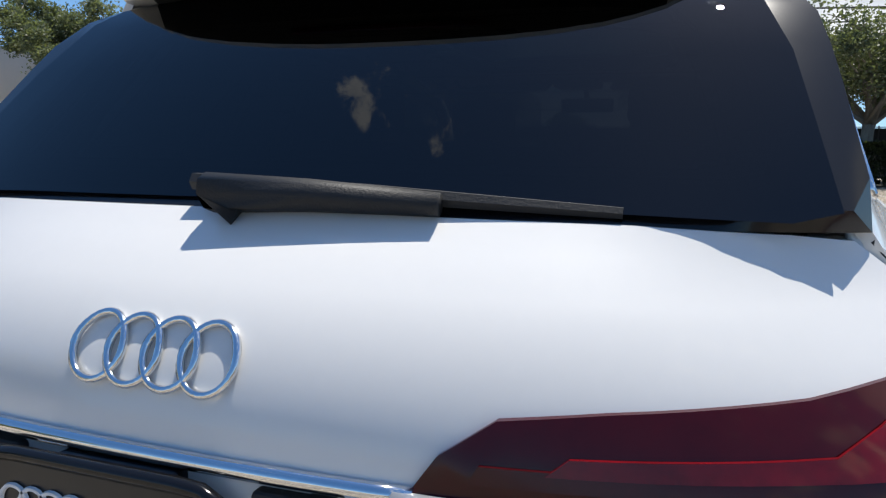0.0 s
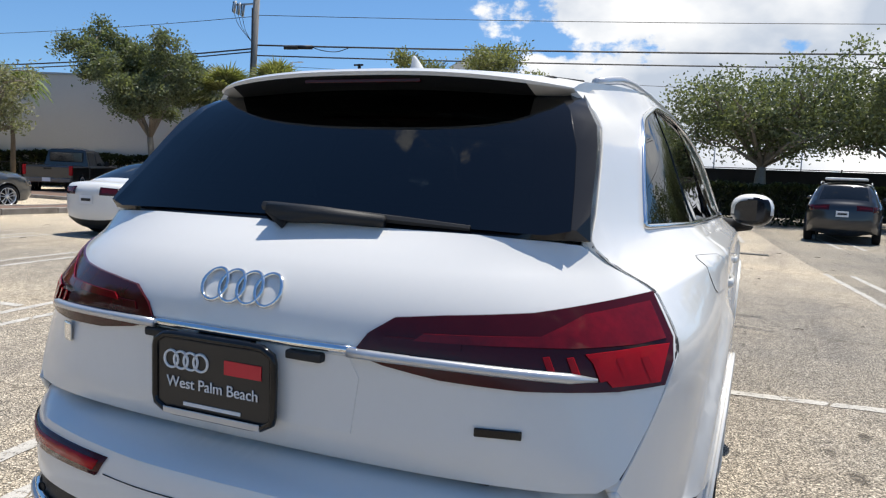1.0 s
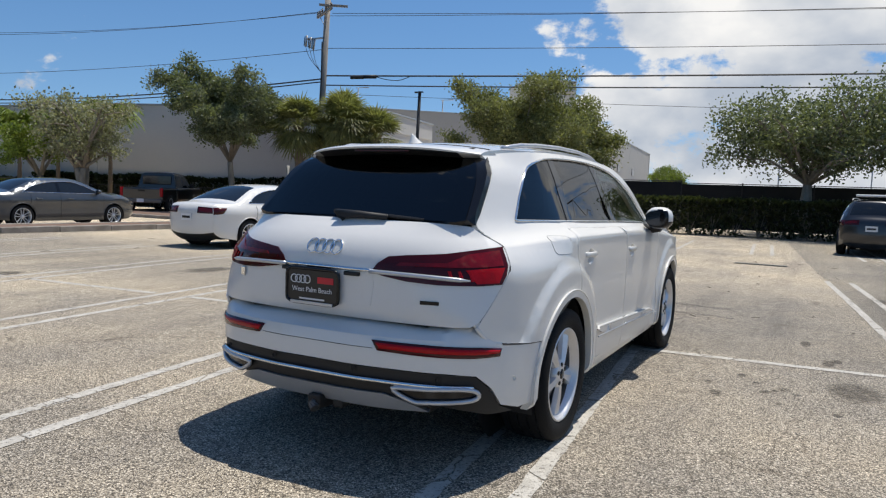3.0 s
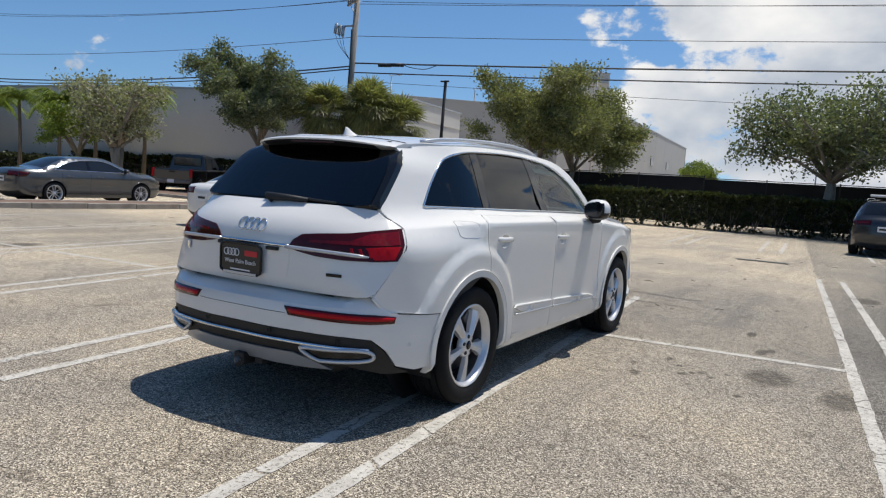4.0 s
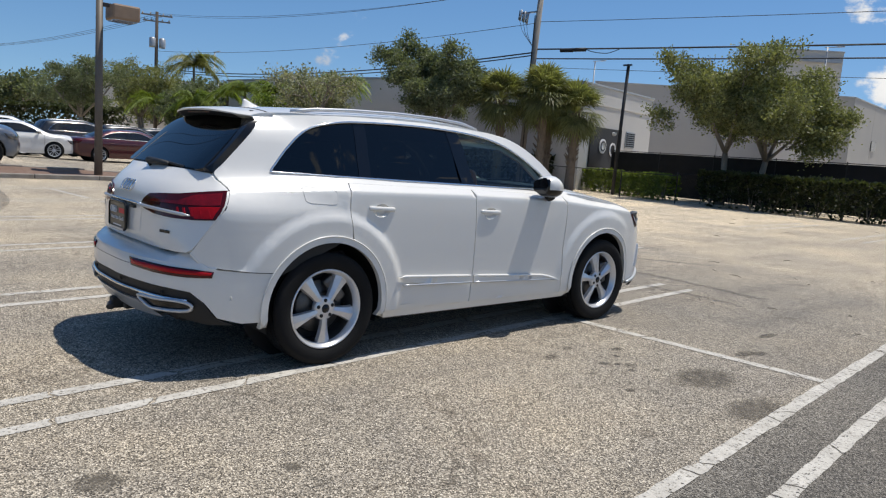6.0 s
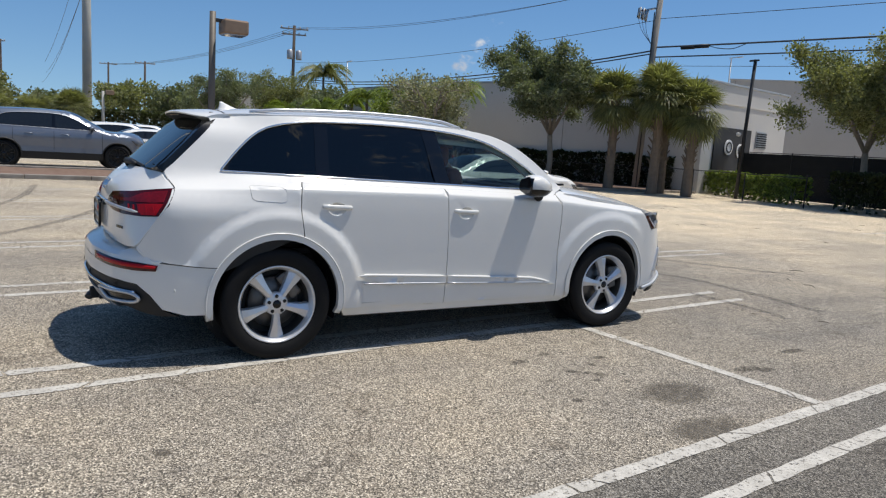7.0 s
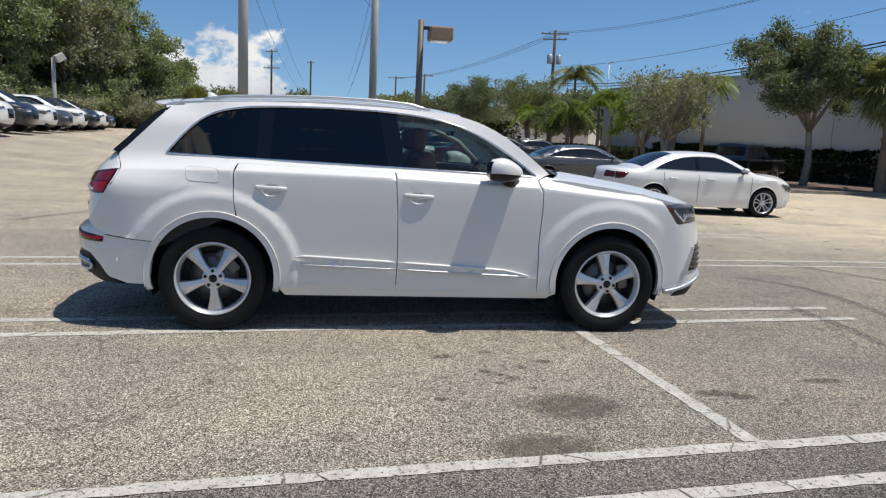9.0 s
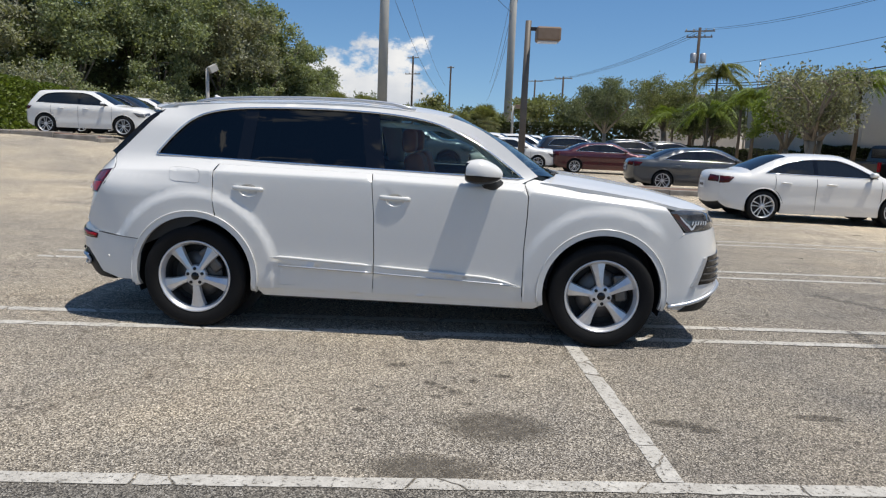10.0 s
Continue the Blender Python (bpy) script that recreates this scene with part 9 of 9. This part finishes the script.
        part("window_trim", tube_bm(rim, 0.009, 6, closed=True), M[trim], c, "", True)
        for gap in K["gaps"]:
            g = gap * length
            reach = [(g, z) for z in np.linspace(K["sill"] + 0.03, belt - 0.02, 12)]
            if gap < -0.5:
                reach = [(y, z) for y, z in arc(wys[0], wz, ra + 0.03, 10, 62, 8)] + [(wys[0] + 0.22 * length, z) for z in np.linspace(wz + ra + 0.02, belt + 0.02, 5)]
            part("door_gap", tube_bm([(sgn * (flank(y, z) + 0.0005), y, z) for y, z in reach], 0.0045, 4), M["seal"], side)
        for y in (sp - 0.62 * length, sp + 0.30):
            x = flank(y, belt - 0.12)
            part("door_handle", tube_bm([(sgn * (x - 0.005), y - 0.105, belt - 0.118), (sgn * (x + 0.010), y - 0.08, belt - 0.117), (sgn * (x + 0.012), y + 0.06, belt - 0.124), (sgn * (x - 0.005), y + 0.10, belt - 0.126)], 0.014, 6), M[paint], side, "", True)
        shell = bmesh.new()
        bmesh.ops.create_uvsphere(shell, u_segments=14, v_segments=9, radius=1.0)
        my = glass_line[-1][0] - 0.16
        for v in shell.verts:
            v.co = (sgn * (half + 0.065 + 0.095 * v.co.x), my + 0.10 * max(-0.5, v.co.y), belt + 0.105 + 0.062 * v.co.z)
        for f in shell.faces:
            f.material_index = 1 if f.calc_center_median().z < belt + 0.075 else 0
        part("door_mirror", shell, [M[paint], M["plastic_black"]], c, "", True)
        part("mirror_arm", tube_bm([(sgn * (half * 0.93), my + 0.03, belt + 0.03), (sgn * (half + 0.05), my + 0.01, belt + 0.07)], 0.025, 6), M["plastic_black"], c)
        # lamps wrap round the corners
        z0, z1 = K["light_z"]
        rear = [i for i in range(n // 2) if z0 <= line[i, 1] <= z1 and line[i, 0] < -1.8]
        bm = grid_bm(lambda i, u: over(i, sgn * u, 0.006), rear, np.linspace(0.46, 1.0, 8), flip=sgn > 0)
        tl = part("tail_light", bm, M["red_dark"], c, "dark red tail light", True)
        yr = line[rear[0], 0]
        part("light_side", panel_bm([(yr + 0.004, z0), (yr + 0.17, z0 + 0.03), (yr + 0.27, z1 - 0.015), (line[rear[-1], 0] + 0.004, z1)], flank_at(sgn, 0.006), 0.06, 0.01, flip=sgn > 0), M["red_dark"], tl, "", True)
        part("light_bar", grid_bm(lambda i, u: over(i, sgn * u, 0.012), rear[len(rear) // 3: 2 * len(rear) // 3 + 1], np.linspace(0.54, 0.98, 6), flip=sgn > 0), M["red_mid"], tl, "deep red bar", True)
        z0, z1 = K["lamp_z"]
        front = [i for i in range(n // 2, n) if z0 <= line[i, 1] <= z1 and line[i, 0] > 1.7]
        hl = part("headlight", grid_bm(lambda i, u: over(i, sgn * u, 0.006), front, np.linspace(0.55, 1.0, 8), flip=sgn > 0), M["head_lens"], c, "clear headlight", True)
        yf = line[front[-1], 0]
        part("lamp_side", panel_bm([(yf - 0.004, z0), (line[front[0], 0] - 0.004, z1), (yf - 0.38, z1 + 0.035), (yf - 0.22, z0 + 0.015)], flank_at(sgn, 0.006), 0.06, 0.01, flip=sgn < 0), M["head_lens"], hl, "", True)
        part("light_blade", grid_bm(lambda i, u: over(i, sgn * u, 0.010), front[-2:], np.linspace(0.58, 0.95, 6), flip=sgn > 0), M["lamp_white"], hl)
        for wy in wys:
            lip = [(sgn * (flank(y, z) - 0.002), y, z) for y, z in arc(wy, wz, ra + 0.006, -ang, 180 + ang, 24)]
            part("arch_lip", tube_bm(lip, 0.022 if cladding else 0.012, 6), M["plastic_black" if cladding else paint], c, "", True)
            bm = grid_bm(lambda a, x: (sgn * x, wy + (ra - 0.004) * math.cos(a), wz + (ra - 0.004) * math.sin(a)), np.linspace(-radians(ang), math.pi + radians(ang), 18), (half * 0.965, half - 0.32))
            part("wheel_liner", bm, M["plastic_black"], c)
            part("liner_back", lathe_bm([(0.0, 0.0), (ra, 0.0)], "X", 20), M["plastic_black"], c).matrix_basis = pose(sgn * (half - 0.32), wy, wz)
            wheel_of(c, sgn * (half - 0.118), wy, K["wheel"], sgn, metal, twin)
        high = K["sill"] + (0.19 if cladding else 0.08)
        sill = [(wys[0] + ra + 0.01, high), (wys[1] - ra - 0.01, high), (wys[1] - ra + 0.02, K["sill"] - 0.02), (wys[0] + ra - 0.02, K["sill"] - 0.02)]
        part("sill_strip", panel_bm(sill, flank_at(sgn, 0.004), 0.12, 0.02, flip=sgn > 0), M["plastic_black" if cladding else paint], c)
        if rack:
            ys = np.linspace(-1.5 * length, 0.02, 12)
            rail = [(sgn * (flank(y, float(np.interp(y, line[n // 4:, 0], line[n // 4:, 1])) - 0.05) - 0.03), y, float(np.interp(y, line[n // 4:, 0], line[n // 4:, 1])) + 0.045 * min(1, 8 * (y + 1.52 * length), 8 * (0.05 - y))) for y in ys]
            part("roof_rail", tube_bm(rail, 0.016, 6), M["silver_trim"], c, "silver roof rail", True)
    mid_z = 0.70 if kind == "saloon" else 0.82
    i = int(np.argmin(np.abs(line[: n // 3, 1] - mid_z)))
    pl = part("number_plate", box_bm((0.31, 0.012, 0.155), (0, over(i, 0)[1] - 0.010, mid_z), 0.003), M["text_white"], c, "white number plate with plain bar")
    part("plate_bar", box_bm((0.23, 0.004, 0.05), (0, over(i, 0)[1] - 0.018, mid_z)), M["plate_black"], pl)
    g0, g1 = (0.40, 0.66) if kind == "saloon" else (0.48, 0.80)
    front = [i for i in range(n // 2, n) if g0 <= line[i, 1] <= g1 and line[i, 0] > 1.7]
    gr = part("grille", grid_bm(lambda i, u: over(i, u, 0.006), front, np.linspace(-0.40, 0.40, 9), flip=True), M["plastic_gloss"], c, "", True)
    for i in front[1:-1:2]:
        part("grille_bar", tube_bm([over(i, u, 0.010) for u in np.linspace(-0.38, 0.38, 7)], 0.008, 5), M["chrome"], gr)
    part("underside", box_bm((half * 1.25, 3.9 * length, 0.24), (0, 0, K["sill"] + 0.12), 0.05), M["plastic_black"], c)
    return c


def stand(x, y, turn):
    return pose(x, y, gz(x, y), 0, 0, turn)


parked_car("saloon", "paint_white", stand(-9.92, 10.52, 0), "white saloon car parked across the bays")
parked_car("saloon", "paint_grey", stand(-18.5, 10.75, 0), "dark grey saloon car behind the kerb", length=1.07)
parked_car("saloon", "paint_red", stand(-28.1, 9.15, 2), "dark red saloon car in the far lot", trim="chrome", length=1.06)
parked_car("suv", "paint_slate", stand(-18.9, 0.78, 0), "slate blue sport utility car behind the kerb", trim="silver_trim", metal="plastic_gloss", cladding=True)
parked_car("suv", "paint_dark", stand(3.75, 23.3, -8), "dark grey sport utility car parked by the hedge", rack=True)
far_group = "cars in the far lot"
far_dark = parked_car("suv", "paint_dark", stand(-33.4, 8.75, 4), "dark sport utility car with silver rails in the far lot", group=far_group, rack=True)
white_suv = parked_car("suv", "paint_white", stand(-31.5, 4.2, -6), "white sport utility car in the far lot", group=far_group)
white_saloon = parked_car("saloon", "paint_white", stand(-28.4, 4.8, -6), "white saloon car in the far lot", group=far_group)
parked_car("suv", "paint_blue", stand(-48.6, -3.4, 28), "dark blue sport utility car in the far lot", group=far_group, rack=True)
copy_thing(far_dark, stand(-41.0, 13.6, 4))
copy_thing(far_dark, stand(-44.5, 17.0, 6))
copy_thing(white_suv, stand(-36.0, 6.0, -6))
copy_thing(white_suv, stand(-44.0, 7.4, -8))
copy_thing(white_suv, stand(-47.5, 5.8, -8))
copy_thing(white_saloon, stand(-40.0, 5.2, -8))
row = "cars in a row before the wood"
suv_w = parked_car("suv", "paint_white", stand(-21.6, -11.7, 3), "white sport utility car in a row before trees", group=row, trim="pillar")
suv_d = parked_car("suv", "paint_dark", stand(-24.6, -12.0, 3), "black sport utility car in a row before trees", group=row)
sal_g = parked_car("saloon", "paint_grey", stand(-30.4, -12.6, 3), "grey saloon car in a row before trees", group=row)
copy_thing(suv_w, stand(-27.5, -12.3, 3))
copy_thing(suv_w, stand(-33.4, -12.9, 3))
copy_thing(suv_d, stand(-36.4, -13.2, 3))
copy_thing(suv_w, stand(-39.4, -13.6, 3))
copy_thing(sal_g, stand(-42.4, -14.0, 3))
copy_thing(suv_d, stand(-60.0, -11.0, 80))

# white board on the rails of the car by the hedge
board = thing("roof_board", "long white flat board strapped on car rails", "roof board", stand(3.75, 23.3, -8) @ pose(0, -0.75, 1.775))
part("board", box_bm((1.05, 2.1, 0.07), (0, 0, 0), 0.03), M["text_white"], board)
part("strap", box_bm((1.08, 0.05, 0.085), (0, 0.5, 0), 0.02), M["belt"], board)


def loft_rings(bm, rings, closed_ring=False, mats=None):
    vs = [[bm.verts.new(p) for p in r] for r in rings]
    for i, (r, q) in enumerate(zip(vs, vs[1:])):
        n = len(r)
        for k in range(n if closed_ring else n - 1):
            f = bm.faces.new((r[k], q[k], q[(k + 1) % n], r[(k + 1) % n]))
            if mats:
                f.material_index = mats(i, k)
    return vs


def pickup(at):
    c = thing("pickup_truck", "dark brown crew-cab pickup truck by the hedge", "pickup truck", at)
    p = M["paint_brown"]
    part("bed", box_bm((1.96, 1.9, 0.62), (0, -1.9, 0.86), 0.06), p, c)
    part("bed_well", box_bm((1.6, 1.6, 0.06), (0, -1.9, 1.165), 0.01), M["plastic_black"], c)
    part("body", box_bm((1.96, 3.75, 0.66), (0, 0.98, 0.86), 0.10, segments=3), p, c)
    K = [(-0.93, 1.12), (-0.85, 1.88), (-0.4, 1.93), (0.55, 1.90), (0.75, 1.84), (1.45, 1.14)]

    def cx(y, z):
        return 0.93 - 0.20 * max(0, (z - 1.1) / 0.85)

    bm = bmesh.new()
    rings = []
    ys = np.linspace(-0.93, 1.45, 18)
    for y in ys:
        t = float(np.interp(y, [a for a, _ in K], [b for _, b in K]))
        pts = [(cx(y, 1.08), 1.08), (cx(y, t - 0.06), t - 0.06), (cx(y, t) * 0.86, t), (0, t + 0.03)]
        rings.append([(x, y, z) for x, z in pts] + [(-x, y, z) for x, z in pts[-2::-1]])
    vs = loft_rings(bm, rings, False, lambda i, k: 1 if ys[i] > 0.72 and 2 <= k <= 3 else 0)
    bm.faces.new(vs[0])
    bmesh.ops.recalc_face_normals(bm, faces=bm.faces)
    soft(part("cab", bm, [p, M["dark_glass"]], c), 35)
    part("rear_window", box_bm((1.35, 0.03, 0.42), (0, -0.915, 1.55), 0.02), M["dark_glass"], c)
    for sgn in (1, -1):
        for a, b in ((-0.72, 0.08), (0.16, 0.85)):
            part("side_window", panel_bm([(a, 1.2), (b + (0.3 if b > 0.5 else 0), 1.2), (b - (0.12 if b > 0.5 else 0), 1.74), (a + 0.06, 1.76)], lambda y, z, d: (sgn * (cx(y, z) + 0.01 - d), y, z), 0.2, 0.01, flip=sgn < 0), M["dark_glass"], c)
        part("door_mirror", box_bm((0.22, 0.12, 0.22), (sgn * 1.08, 0.95, 1.28), 0.04), M["plastic_black"], c)
        part("tail_light", box_bm((0.14, 0.12, 0.40), (sgn * 0.90, -2.82, 0.98), 0.03), M["red_lens"], c, "red tail light")
        part("headlight", box_bm((0.36, 0.16, 0.2), (sgn * 0.74, 2.80, 0.98), 0.04), M["lamp_clear"], c)
        for wy in (-1.85, 1.78):
            arch = part("wheel_arch", lathe_bm([(0.0, sgn * 0.985), (0.47, sgn * 0.985), (0.47, sgn * 0.9)], "X", 26), M["plastic_black"], c)
            arch.matrix_basis = pose(0, wy, 0.44)
            wheel_of(c, sgn * 0.90, wy, 0.41, sgn, "alloy", False)
    part("rear_bumper", box_bm((1.9, 0.16, 0.2), (0, -2.9, 0.58), 0.04), M["steel_dark"], c)
    part("number_plate", box_bm((0.32, 0.02, 0.16), (0, -2.99, 0.60), 0.004), M["text_white"], c, "white number plate with plain bar")
    part("tailgate_handle", box_bm((0.3, 0.02, 0.07), (0, -2.86, 1.05), 0.01), M["plastic_gloss"], c)
    part("grille", box_bm((1.1, 0.06, 0.36), (0, 2.86, 0.90), 0.03), M["plastic_gloss"], c)
    return c


pickup(stand(-26.85, 22.0, 30))
